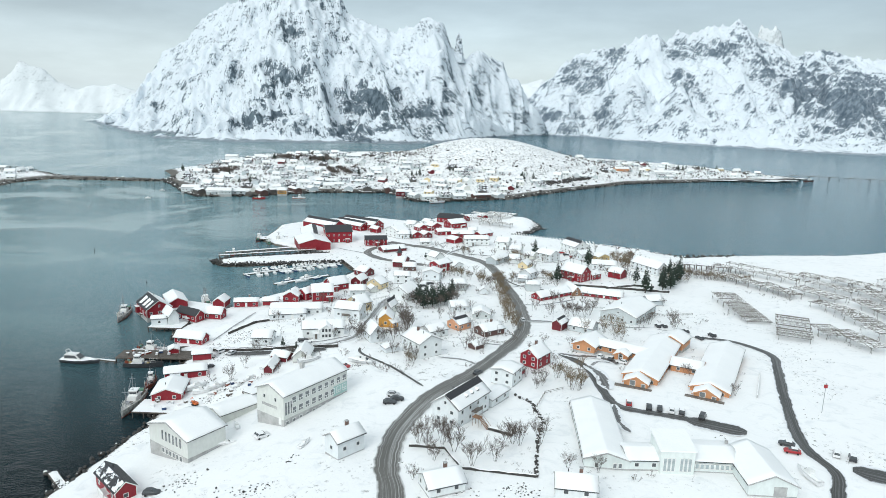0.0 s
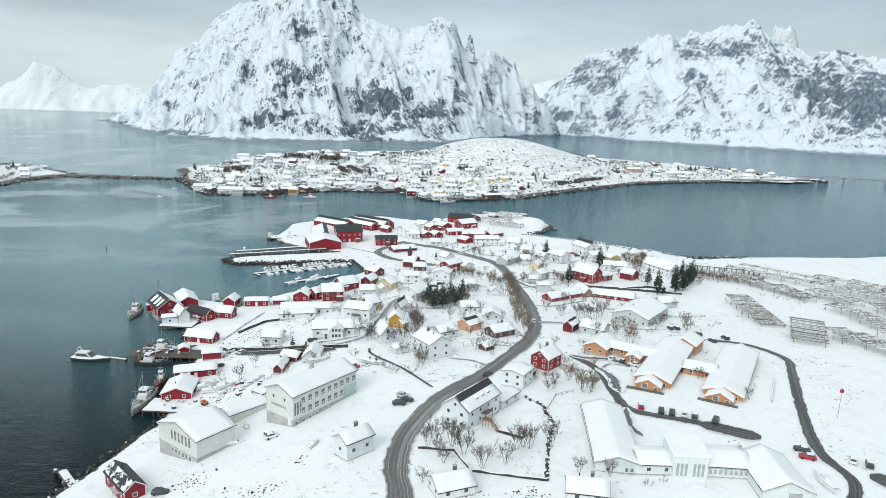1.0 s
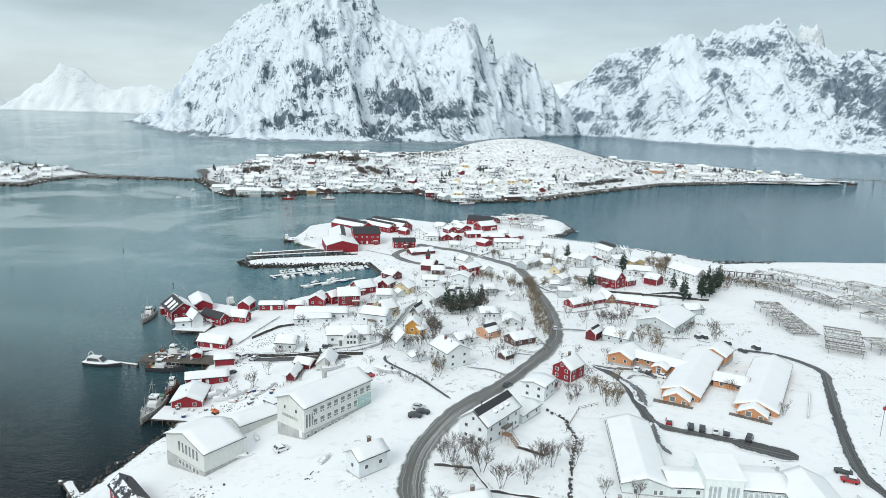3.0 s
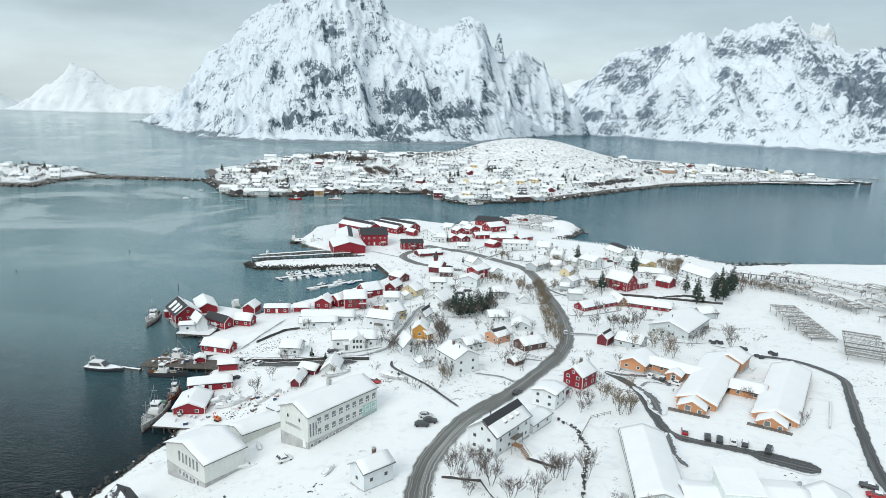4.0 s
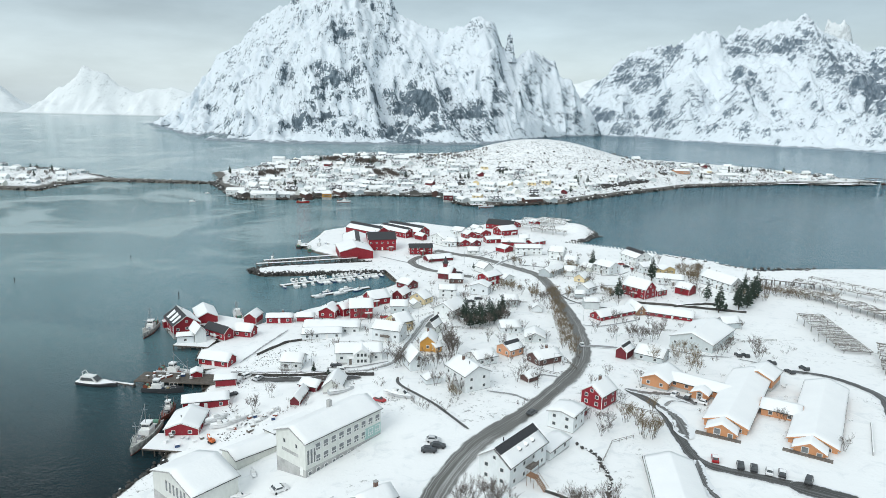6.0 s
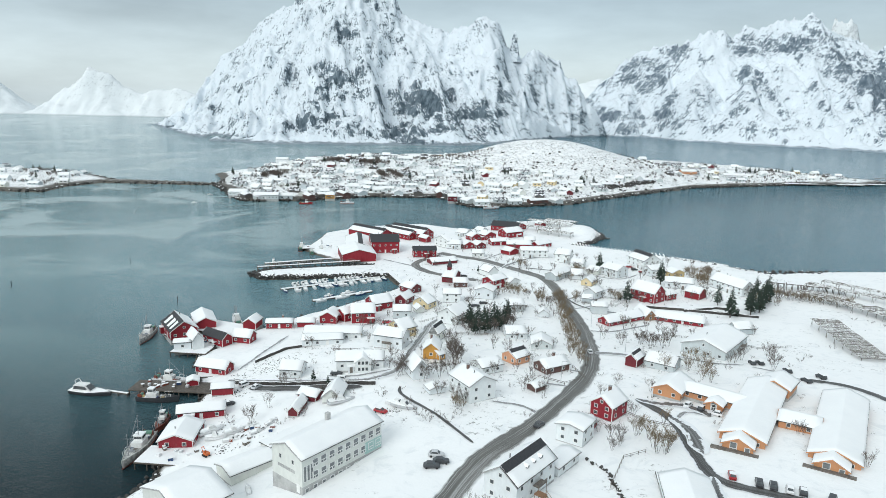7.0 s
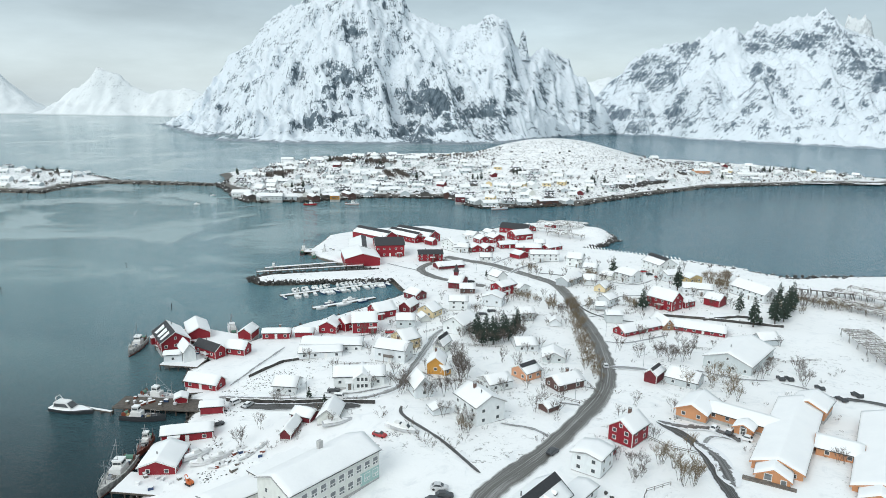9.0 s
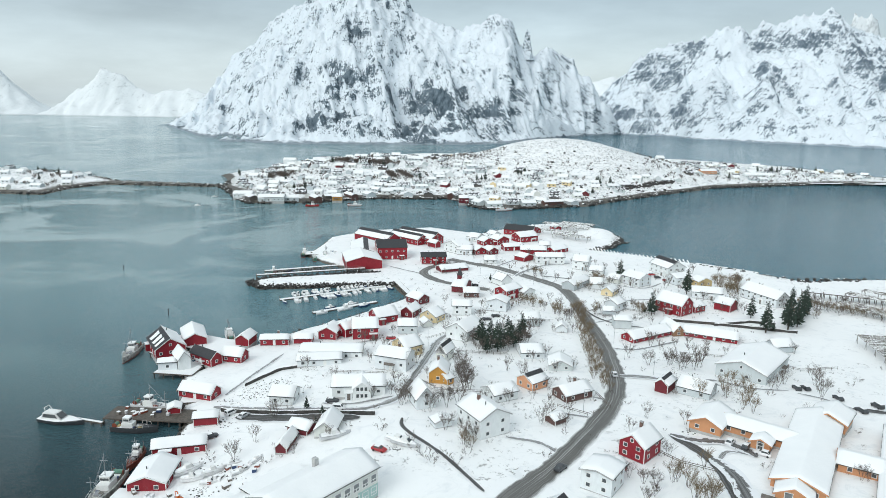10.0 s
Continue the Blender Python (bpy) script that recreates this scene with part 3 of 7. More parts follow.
# ---- the rock needle ----
spire = bpy.data.meshes.new("rock_spire")
_r = Mesh().loft([[(7 + 15 * k * math.cos(a * 1.047 + h * 0.01) * (1 + 0.25 * math.sin(a * 2.1 + h)), 2225 + 16 * k * math.sin(a * 1.047), 226 + h) for a in range(6)] for h, k in ((0, 1.6), (28, 1.0), (52, 0.72), (74, 0.55), (90, 0.22), (95, 0.05))])
spire.from_pydata(_r.v, [], _r.f)
spire.materials.append(M["olstind"])
tagged(new("rock_spire", spire), "thin upright rock needle on the mountain's ridge", "mountain", kind="structure")

# ---- houses ----
WORDS = dict(red="red", darkred="dark red", white="white", cream="cream", grey="pale grey", brown="dark brown", peach="peach-coloured", ochre="ochre-yellow",
             yellow="pale yellow", ochrepale="faded yellow", orange="orange", drab="weathered grey", paleplain="white metal", woodbrown="brown", pale="pale green-grey")
WINDOWS, SITES = {}, []


def window_meshes(w, h, pane_in="glass"):
    key = (round(w, 1), round(h, 1), pane_in)
    if key not in WINDOWS:
        w, h = key[:2]
        f, t = (0.11 if w < 1.5 and pane_in == "glass" else 0.14), 0.10
        o, i = [(-w / 2, 0), (w / 2, 0), (w / 2, h), (-w / 2, h)], [(-w / 2 + f, f), (w / 2 - f, f), (w / 2 - f, h - f), (-w / 2 + f, h - f)]
        pts = [(x, y, z) for y in (-t / 2, t / 2) for ring in (o, i) for x, z in ring]
        faces = []
        for k in range(4):
            j = (k + 1) % 4
            faces += [(k, j, 4 + j, 4 + k), (8 + j, 8 + k, 12 + k, 12 + j), (k, 8 + k, 8 + j, j), (4 + j, 12 + j, 12 + k, 4 + k)]
        pane = Mesh().box(0, 0.02, f, w - 2 * f, 0.03, h - 2 * f)
        WINDOWS[key] = (Mesh().add(pts, faces).data("window", M["trim"]), pane.data("pane", M[pane_in]))
    return WINDOWS[key]


def window(parent, x, y, z, turn, w=1.05, h=1.15, off=Matrix(), pane_in="glass"):
    """A framed pane whose face looks along the wall's outward side: turn 0 looks towards -y. The walls that turn their backs on the village go without."""
    spin = (parent.matrix_world @ off @ pose(0, 0, 0, 0, 0, turn)).to_euler().z
    if math.cos(spin) < -0.25:
        return
    frame_, pane = window_meshes(w, h, pane_in)
    ob = part("window", frame_, None, parent, at=off @ pose(x, y, z, 0, 0, turn))
    part("pane", pane, None, ob)
    if pane_in == "blind" and w > 1.3:
        part("transom", Mesh().box(0, -0.02, h * 0.36, w - 0.2, 0.1, 0.14).box(0, -0.025, 0.1, 0.12, 0.1, h * 0.36 - 0.104), M["trim"], ob)


def gable_wall(length, width, eave, rise, low=0.0, t=0.0):
    return Mesh().prism([(-width / 2, low), (width / 2, low), (width / 2, eave), (0, eave + rise), (-width / 2, eave)], -length / 2, length / 2)


def roof_pair(length, width, eave, rise, over, lift, thick):
    """Both slopes of a saddle roof, over the wall's edge by over."""
    slope = rise / (width / 2)
    y0, z0 = width / 2 + over, eave - over * slope + lift
    top = eave + rise + lift
    prof = [(-y0, z0), (0, top), (y0, z0), (y0, z0 + thick), (0, top + thick * 1.05), (-y0, z0 + thick)]
    return Mesh().prism(prof, -length / 2 - over, length / 2 + over)


def snow_pair(length, width, eave, rise, over, lift, thick, wob):
    """Snow lying on both slopes, rounded at its edges, a little uneven along the ridge."""
    slope = rise / (width / 2)
    y0, z0, top = width / 2 + over - 0.05, eave - (over - 0.05) * slope + lift, eave + rise + lift
    rings, n = [], max(4, int(length / 1.6))
    for i in range(n + 1):
        k = i / n
        x = (-length / 2 - over + 0.04) + k * (length + 2 * over - 0.08)
        e = 0.35 if i in (0, n) else 1.0
        h = thick * e * (0.85 + 0.3 * noise.noise((x * 0.5 + wob, wob, 0)))
        g = y0 + 0.07 * noise.noise((x * 0.8, wob, 3.1))
        rings.append([(x, -g, z0), (x, 0, top), (x, g, z0), (x, g - 0.02, z0 + 0.55 * h), (x, g * 0.9, z0 + 0.1 * g * slope + h), (x, 0.25, top - 0.2 * slope + h), (x, 0, top + h * 0.97),
                      (x, -0.25, top - 0.2 * slope + h), (x, -g * 0.9, z0 + 0.1 * g * slope + h), (x, -g + 0.02, z0 + 0.55 * h)])
    return Mesh().loft(rings)


def level(x, y, ang, length, width):
    """The height at which a building's floor meets the ground."""
    c, s = math.cos(radians(ang)), math.sin(radians(ang))
    ends = [ground(x + a * c * length / 2 - b * s * width / 2, y + a * s * length / 2 + b * c * width / 2) for a in (-1, 1) for b in (-1, 1)]
    return max(0.5 * ground(x, y) + 0.125 * sum(ends), 1.7)


KINDS = dict(house="house", shed="shed", garage="garage", barn="barn", cabin="cabin", hall="warehouse", warehouse="warehouse", cottage="cottage", school="school", annex="annex",
             quay_house="boathouse", quay_shed="shed", long_house="house", greenhouse="greenhouse", church="church", boathouse="boathouse", villa="house", porch="porch", hut="hut", gym="hall")


def house(name, x, y, ang, length, width, eave, rise, colour, win=1, roof="snow", chim=0, plinth=0.4, label="", into=None, z=None, barge=None, over=0.4, side=-1, words=""):
    """A gabled building; its ridge runs along its own x. into: the thing of which it is a wing. side: the slope that is swept bare under roof="ridge"."""
    base = level(x, y, ang, length, width) if z is None else z
    here = pose(x, y, base, 0, 0, ang)
    tall = "two-storey" if eave > 4.3 and win > 1 else "low" if eave < 3.2 else "one-storey"
    where = words or ("on the quay" if name.startswith("quay") or name == "boathouse" else "at the harbour" if y > 400 else "by the main road" if abs(x - 15) < 30 and y < 330 else "in the village")
    top = dict(snow="with snow-covered roof", dark="with bare dark roof", patchy="with snow-patched dark roof", ridge="with dark slates through snow", half="with half-bare dark roof", lee="with half-bare dark roof")[roof]
    SITES.append((x, y, ang, length, width))
    h = into or thing(name, here, label or f"{tall} {WORDS[colour]} {name.replace('_', ' ')} {top} {where}", KINDS.get(name, "house"), "village houses")
    off = here if into is None else into.matrix_world.inverted() @ here
    if into is None:
        off = Matrix()
    wob = x * 0.37 + y * 0.11
    low = plinth if plinth > 1 else 0.35
    part("wall", gable_wall(length, width, eave, rise, low), M[colour], h, at=off)
    grow = -0.04 if plinth <= 1 else 0.03
    part("plinth", Mesh().box(0, 0, -3.0, length + grow, width + grow, 3.0 + low), M["concrete"], h, "grey concrete footing", at=off)
    part("roof", roof_pair(length, width, eave, rise, over, 0.02, 0.14), M["patchy" if roof == "patchy" else "slate"], h, at=off)
    if roof in ("snow", "ridge"):
        part("snow_cover", snow_pair(length * (0.97 if roof == "ridge" else 1), width, eave, rise, over, 0.17, 0.16 if roof == "ridge" else 0.30, wob), M["snow"], h, "thick white snow", smooth=True, at=off)
    if roof == "ridge":
        g = 0.2 * width * side
        strip = [(g, eave + rise * 0.6 + 0.36), (0, eave + rise + 0.36), (0, eave + rise + 0.42), (g, eave + rise * 0.6 + 0.42)]
        part("bare_ridge", Mesh().prism(strip if side < 0 else strip[::-1], -length / 2 - 0.2, length / 2 + 0.2), M["slate"], h, "dark slates swept bare of snow", at=off)
    if roof == "lee":
        zed = lambda v: eave + rise - abs(v) * rise / (width / 2) + 0.165
        g = width / 2 + over - 0.1
        part("snow_cover", Mesh().prism([(0.1, zed(0.1)), (g, zed(g)), (g, zed(g) + 0.22), (0.1, zed(0.1) + 0.26)], -length / 2 - 0.3, length / 2 + 0.3), M["snow"], h, "thick white snow on one slope", at=off)
        for k, (x0, x1, lean) in enumerate(((-0.40, -0.18, 0.10), (-0.10, 0.12, 0.12), (0.2, 0.36, 0.08))):
            ring = [(length * (x0 + lean * u), -width * 0.5 * u, zed(width * 0.5 * u)) for u in (0.25, 0.95)] + [(length * (x1 + lean * u * 0.4), -width * 0.5 * u, zed(width * 0.5 * u)) for u in (0.9, 0.3)]
            part("snow_patch", Mesh().loft([ring, [(px, py, pz + 0.1) for px, py, pz in ring]]), M["snow"], h, "slipped patch of snow", at=off)
    if roof == "half":  # one slope bare, on the other the snow lies in patches
        g, w2 = side * (width / 2 + over - 0.3), side * 0.25
        zed = lambda v: eave + rise - abs(v) * rise / (width / 2) + 0.18
        slab = [(g, zed(g)), (w2, zed(w2)), (w2, zed(w2) + 0.05), (g, zed(g) + 0.05)]
        part("snow_patch", Mesh().prism(slab if side < 0 else slab[::-1], -length / 2 - 0.2, length / 2 + 0.2), M["patchy"], h, "patchy snow on one slope", at=off)
    if colour in ("red", "darkred", "ochre", "brown", "peach"):
        for sx in (-1, 1):
            for sy in (-1, 1):
                part("corner_board", Mesh().box(sx * (length / 2 + 0.01), sy * (width / 2 + 0.01), 0.3, 0.16, 0.16, eave - 0.3), M["trim"], h, at=off)
    slope = rise / (width / 2)
    y0, z0 = width / 2 + over, eave - over * slope
    barge = barge or ("concrete" if colour in ("white", "grey", "cream", "pale", "paleplain", "yellow") else "trim")
    for sx in (-1, 1):
        x0 = sx * (length / 2 + over + 0.03)
        part("barge_board", Mesh().prism([(-y0, z0 - 0.1), (0, eave + rise - 0.1), (y0, z0 - 0.1), (y0, z0 + 0.17), (0, eave + rise + 0.17), (-y0, z0 + 0.17)], x0 - 0.03, x0 + 0.03), M[barge], h, at=off)
    if chim:
        px, py = length * 0.12, width * 0.08
        c = part("chimney", Mesh().box(px, py, eave + rise * 0.7, 0.7, 0.7, rise * 0.3 + 1.3), M["brick"], h, "dark brick chimney", at=off)
        part("chimney_cap", Mesh().box(px, py, eave + rise + 1.302, 0.85, 0.85, 0.14), M["concrete"], c)
    if win:
        floors = 1 if eave < 4.3 else min(win, 2)
        for fl in range(floors):
            zz = low + 0.7 + fl * (eave - low) / floors if floors > 1 else max(low + 0.6, (eave + low) / 2 - 0.55)
            count = max(1, int(length / 3.3))
            for i in range(count):
                px = (i + 0.5 - count / 2) * length / count
                for sy in (-1, 1):
                    if fl == 0 and i == count // 2 and sy < 0 and count > 2:
                        part("door", Mesh().box(0, 0, 0, 1.0, 0.12, 2.0), M["trim"], h, at=off @ pose(px, -width / 2, low, 0, 0, 0))
                        continue
                    window(h, px, sy * (width / 2 + 0.02), zz, 0 if sy < 0 else 180, off=off)
            count = max(1, int(width / 3.2))
            for i in range(count):
                py = (i + 0.5 - count / 2) * width / count
                for sx in (-1, 1):
                    window(h, sx * (length / 2 + 0.02), py, zz, 90 if sx > 0 else -90, off=off)
        if rise > 2.3:
            for sx in (-1, 1):
                window(h, sx * (length / 2 + 0.02), 0, eave + rise * 0.15, 90 if sx > 0 else -90, 0.9, 1.0, off=off)
        if into is None and length > 8.2 and eave > 2.5 and name != "hall":  # a porch, and on tall houses a balcony, on the sides that look towards the village front
            rng = random.Random(int(x * 13 + y * 7))
            spin = math.cos(radians(ang))
            sy, px = (-1 if spin > 0 else 1), rng.uniform(-0.32, 0.32) * length
            if rng.random() < 0.6:
                d = rng.uniform(1.2, 2.0)
                pw, ph = rng.uniform(1.9, 3.0), rng.uniform(2.3, 2.7)
                p = part("porch", Mesh().box(px, sy * (width / 2 + d / 2), 0.0, pw, d, ph), M[colour], h, at=off)
                part("porch_roof", Mesh().box(px, sy * (width / 2 + d / 2), ph, pw + 0.4, d + 0.3, 0.26), M["snow"], p, "snow-covered porch roof")
                part("porch_door", Mesh().box(px, sy * (width / 2 + d + 0.02), 0.3, 0.95, 0.06, 1.95), M["timber"], p)
            elif eave > 3.2:
                part("balcony", Mesh().box(px, sy * (width / 2 + 0.75), eave * 0.5, 3.4, 1.5, 0.16).bar((px - 1.6, sy * (width / 2 + 1.4), 0), (px - 1.6, sy * (width / 2 + 1.4), eave * 0.5 + 1.0), 0.07).bar((px + 1.6, sy * (width / 2 + 1.4), 0), (px + 1.6, sy * (width / 2 + 1.4), eave * 0.5 + 1.0), 0.07).box(px, sy * (width / 2 + 1.45), eave * 0.5 + 0.3, 3.4, 0.06, 0.7), M["trim" if colour in ("red", "darkred", "brown") else "timber"], h, "wooden balcony", at=off)
            part("vent_pipe", Mesh().bar((-length * 0.2, width * 0.1, eave + rise * 0.6), (-length * 0.2, width * 0.1, eave + rise + 0.75), 0.13, sides=6), M["slate"], h, at=off)
    return h


house("hut", -22.8, 144.7, 46, 7.7, 5.2, 4.5, 1.6, "white", win=1, plinth=1.0, chim=1)
house("boathouse", -75.3, 139.0, -43, 11.7, 4.7, 3.6, 1.8, "red", win=1, roof='half')
VILLA = house("villa", 5.1, 167.2, 56, 15.3, 8.2, 5.5, 2.9, "white", win=2, roof='ridge')
house("house", 19.4, 193.2, 61, 7.3, 7.1, 4.7, 0.8, "white", win=2)
house("house", 30.1, 209.4, 52, 8.1, 6.6, 4.3, 2.4, "red", win=2, chim=1)
house("house", 28.8, 127.4, -7, 8.3, 5.9, 4.4, 1.7, "white", win=2, chim=1)
house("house", -8, 218.1, 127, 10.8, 9.1, 5.6, 2.3, "white", win=2, chim=1)
house("shed", 11, 225.2, 43, 4.2, 3.8, 1.8, 0.9, "brown", win=0)
house("house", 16.8, 244.9, 35, 9.6, 6.6, 2.5, 1.8, "brown", win=1, chim=1)
house("house", 5.2, 251.8, 45, 6.6, 6.7, 2.9, 1.8, "peach", win=1, roof='ridge')
house("garage", 14.8, 272.8, 90, 8.6, 7.4, 2.1, 1.8, "grey", win=1)
house("house", 5.1, 284.6, 11, 7.7, 9, 2.6, 1.5, "white", win=1)
house("house", -4.3, 240.5, 35, 8, 6.7, 2.8, 1.5, "white", win=1)
house("house", -23.6, 252.7, 90, 7.9, 5.5, 3.9, 2.2, "ochre", win=2, chim=1)
house("annex", -21.1, 249.8, 45, 2.6, 4.2, 2.3, 1, "ochre", win=1)
house("house", -26, 231.8, 116, 7.7, 5.5, 3.5, 3.1, "white", win=1)
house("garage", -19.0, 218.2, 120, 3.7, 4.8, 1.9, 0.8, "white", win=0)
house("house", -24.2, 274.1, 72, 7.4, 3.5, 3.7, 2.5, "cream", win=1, roof='ridge')
house("house", -38.3, 279.6, 45, 7.4, 8.2, 4, 2.6, "yellow", win=1)
house("school", -65, 277.7, 7, 21.7, 8.7, 3, 1.2, "white", win=1)
house("school", -66.9, 268.5, 15, 14.8, 7, 2.5, 0.9, "white", win=1)
house("house", -68.5, 238.2, 0, 7.2, 6.8, 3.1, 1.9, "white", win=1)
FRONT_HOUSE = house("house", -46.5, 241.2, 12, 15.4, 7.5, 3.8, 1.9, "white", win=2)
house("house", -39.6, 263.1, -12, 10.9, 7.6, 5, 2, "white", win=1, chim=1)
house("cottage", -48.7, 216.7, 92, 9, 5.5, 2.2, 2.3, "cream", win=0)
house("barn", -56.3, 217.8, -17, 6.2, 5, 2, 1.2, "darkred", win=0)
house("barn", -58.0, 210.0, 89, 8.3, 2.9, 1.9, 1.5, "darkred", win=0)
house("quay_house", -98, 243.4, -10, 11.6, 5.2, 2.5, 2, "red", win=1)
house("quay_shed", -100.4, 232.2, 113, 3.7, 3.6, 1.9, 0.7, "red", win=0)
house("quay_house", -87.4, 225.9, 18, 6.5, 4.3, 2.6, 0.8, "red", win=0)
house("quay_house", -87.2, 210.3, 21, 13.1, 4.8, 3, 1.4, "red", win=1)
house("quay_house", -86.7, 196.8, 100, 11.1, 9, 2.6, 1.7, "red", win=1)
house("quay_house", -128.1, 278.5, -50, 15.2, 10.3, 3.9, 3.4, "red", win=1, roof='lee')
house("quay_shed", -115.3, 265.4, 131, 8.3, 4, 4.3, 2.5, "white", win=0)
house("quay_shed", -118.8, 262.8, 18, 6.1, 4.2, 3.2, 0.7, "white", win=1)
house("quay_house", -108.9, 270.4, -28, 11.6, 4.6, 3.4, 1.9, "red", win=1, roof='dark')
house("quay_house", -99.3, 272.7, -7, 7.8, 5.2, 2.8, 2.2, "red", win=1)
house("quay_house", -102.7, 290.9, 88, 7.4, 5.3, 3, 1.8, "red", win=0)
house("quay_house", -123.9, 291.1, 121, 14.7, 8.3, 3, 2.1, "red", win=0)
house("shed", -91.3, 291.4, 11, 10.5, 5.3, 2.7, 1, "red", win=1, chim=1)
house("shed", -80.9, 293.9, 9, 6.9, 5, 2.3, 1.1, "red", win=0)
house("house", -72.4, 301.0, 88, 8.3, 7.1, 3.3, 2, "red", win=1)
house("house", -65.2, 305.0, 48, 9.2, 6.2, 3.7, 1.8, "red", win=1)
house("house", -59.2, 303.8, 15, 9.8, 10.3, 4.7, 2.6, "red", win=2)
house("house", -56.0, 323.9, 39, 9.6, 8.4, 3.3, 2.8, "red", win=1)
house("house", -45.5, 332.5, 71, 8.3, 5.6, 3.1, 2.1, "darkred", win=1)
house("house", -45.8, 353.3, -39, 8.3, 7, 2.9, 2, "darkred", win=1)
house("house", -43.2, 309.8, 8, 7.4, 6.7, 3.6, 1.8, "grey", win=1)
house("house", -35.3, 326.3, 63, 7.1, 8.1, 3, 2.4, "yellow", win=2)
house("garage", -37.1, 318.3, 116, 5.5, 3.5, 1.9, 1.3, "cream", win=0)
house("house", -19.9, 305.2, 64, 12.6, 9.4, 4.4, 2.7, "white", win=1)
house("house", -23.9, 337.9, 4, 8.1, 6.9, 4.4, 1.5, "white", win=2)
CHURCH = house("church", -27.5, 377.0, -12, 6.7, 11.8, 3.2, 2.5, "darkred", win=0)
house("house", -4.3, 365.5, 49, 10.6, 7.5, 4.8, 1.6, "red", win=2)
house("house", -8.3, 345.4, 79, 8, 9, 4.4, 1.6, "white", win=1)
house("house", 5.6, 324.1, 14, 6.6, 6.1, 3.5, 1.7, "grey", win=1)
house("garage", 18, 317.7, 88, 5, 4.4, 2, 1.6, "white", win=0)
house("house", 3.0, 369.1, -43, 7.4, 7.8, 3, 1.8, "white", win=1)
house("hall", -88.8, 422.9, 110, 24.2, 19.9, 5, 2.7, "red", win=0)
# This hall's dark ridge strip is added for the shade on its roof.
house("hall", -93.5, 447.0, 104, 34, 15, 4.6, 2.5, "paleplain", win=0, roof='ridge')
house("warehouse", -75.6, 442.4, 17, 17.4, 15, 7.3, 3.4, "red", win=2, roof='dark')
house("warehouse", -72.2, 485.5, -38, 27.6, 9.5, 3.9, 2.8, "red", win=1, roof='ridge')
house("warehouse", -65.3, 488.5, -33, 31.3, 11.8, 4.5, 3.4, "red", win=2, roof='ridge')
house("warehouse", -93.0, 484.0, -35, 31.3, 11.8, 4.3, 3.3, "red", win=0, roof='ridge')
house("house", -48.7, 431.3, 13, 14.1, 8, 4.4, 1.8, "red", win=2, roof='dark')
house("house", -36.0, 414.6, 30, 15.9, 8.4, 1.9, 1.6, "darkred", win=0)
house("house", -53.4, 471.5, -40, 7.4, 4.5, 3.1, 1.6, "red", win=0)
house("house", -36.9, 461.5, 47, 12.1, 12.7, 4.9, 2.5, "white", win=2)
house("cabin", -32.2, 455.2, -1, 9, 6.7, 3.3, 2, "white", win=1)
house("cabin", -24.3, 457.0, 121, 7.4, 7.3, 3, 1.8, "red", win=1)
house("cabin", -16.9, 458.3, 124, 7.4, 6.9, 2.8, 1.8, "darkred", win=1)
house("cabin", -12.6, 491.3, 131, 8.3, 9.8, 3.7, 2.1, "red", win=1)
house("cabin", -21.6, 486.3, 127, 7.4, 7.6, 3, 2, "red", win=1)
house("warehouse", 1.0, 529.7, -18, 20.7, 11.8, 3.9, 2.8, "red", win=1, roof='dark')
house("warehouse", 4.0, 504.3, 37, 14.5, 10.1, 4, 2.5, "red", win=1)
house("cabin", 11.1, 539.3, 112, 8.3, 7.1, 2.9, 1.8, "red", win=1)
house("cabin", 26.9, 550.5, 124, 7.4, 5.2, 2.6, 1.6, "red", win=1)
house("cabin", -3.8, 472.6, 22, 12.8, 6.7, 2.9, 1.5, "red", win=1)
house("house", 9.0, 465.2, 4, 15.5, 7.6, 3.1, 1.8, "red", win=0)
house("house", 17.9, 440.4, 7, 16.5, 7.6, 4.4, 1.6, "white", win=2)
house("cabin", 3.4, 444.5, -41, 7.4, 8.6, 2.7, 1.6, "red", win=0)
house("cabin", 24.2, 474.0, 46, 13, 6.7, 2.5, 1.6, "red", win=1)
house("cabin", -29.0, 501.3, -26, 8.3, 9.3, 3, 2, "white", win=1)
house("cabin", -17.4, 515.3, 135, 7.4, 6.3, 2.8, 1.8, "white", win=1)
house("house", -8.1, 390.1, 131, 8.3, 6.4, 3.1, 2.5, "white", win=0, roof='ridge')
house("house", 35.5, 430.7, -16, 8.7, 9.3, 5, 2.4, "white", win=2)
house("house", 42.8, 417.9, -18, 7.2, 7.1, 2.8, 1.8, "white", win=1)
house("house", 60.7, 400.5, -48, 11.4, 9.4, 4.3, 2.2, "white", win=2)
house("house", 82.1, 429.5, -63, 15.6, 11.5, 4.9, 3.4, "white", win=2, roof='ridge')
house("house", 83.1, 406.4, 31, 9.9, 7.6, 3.9, 1.6, "white", win=1)
house("house", 93.4, 403.9, 116, 7.4, 8.5, 3.3, 1.6, "ochrepale", win=1)
house("house", 90.4, 380.0, -10, 13.6, 7.6, 3.4, 1.8, "white", win=1)
house("barn", 69.3, 353.2, -46, 13.2, 8.7, 5, 3.6, "red", win=2)
house("annex", 79.2, 356.5, 38, 6.8, 5.9, 3, 1.5, "red", win=1)
house("barn", 93.7, 360.7, -40, 7.4, 7.7, 3.5, 2.1, "red", win=0)
house("house", 116, 377.6, -61, 21, 8.1, 4.3, 3.1, "white", win=2)
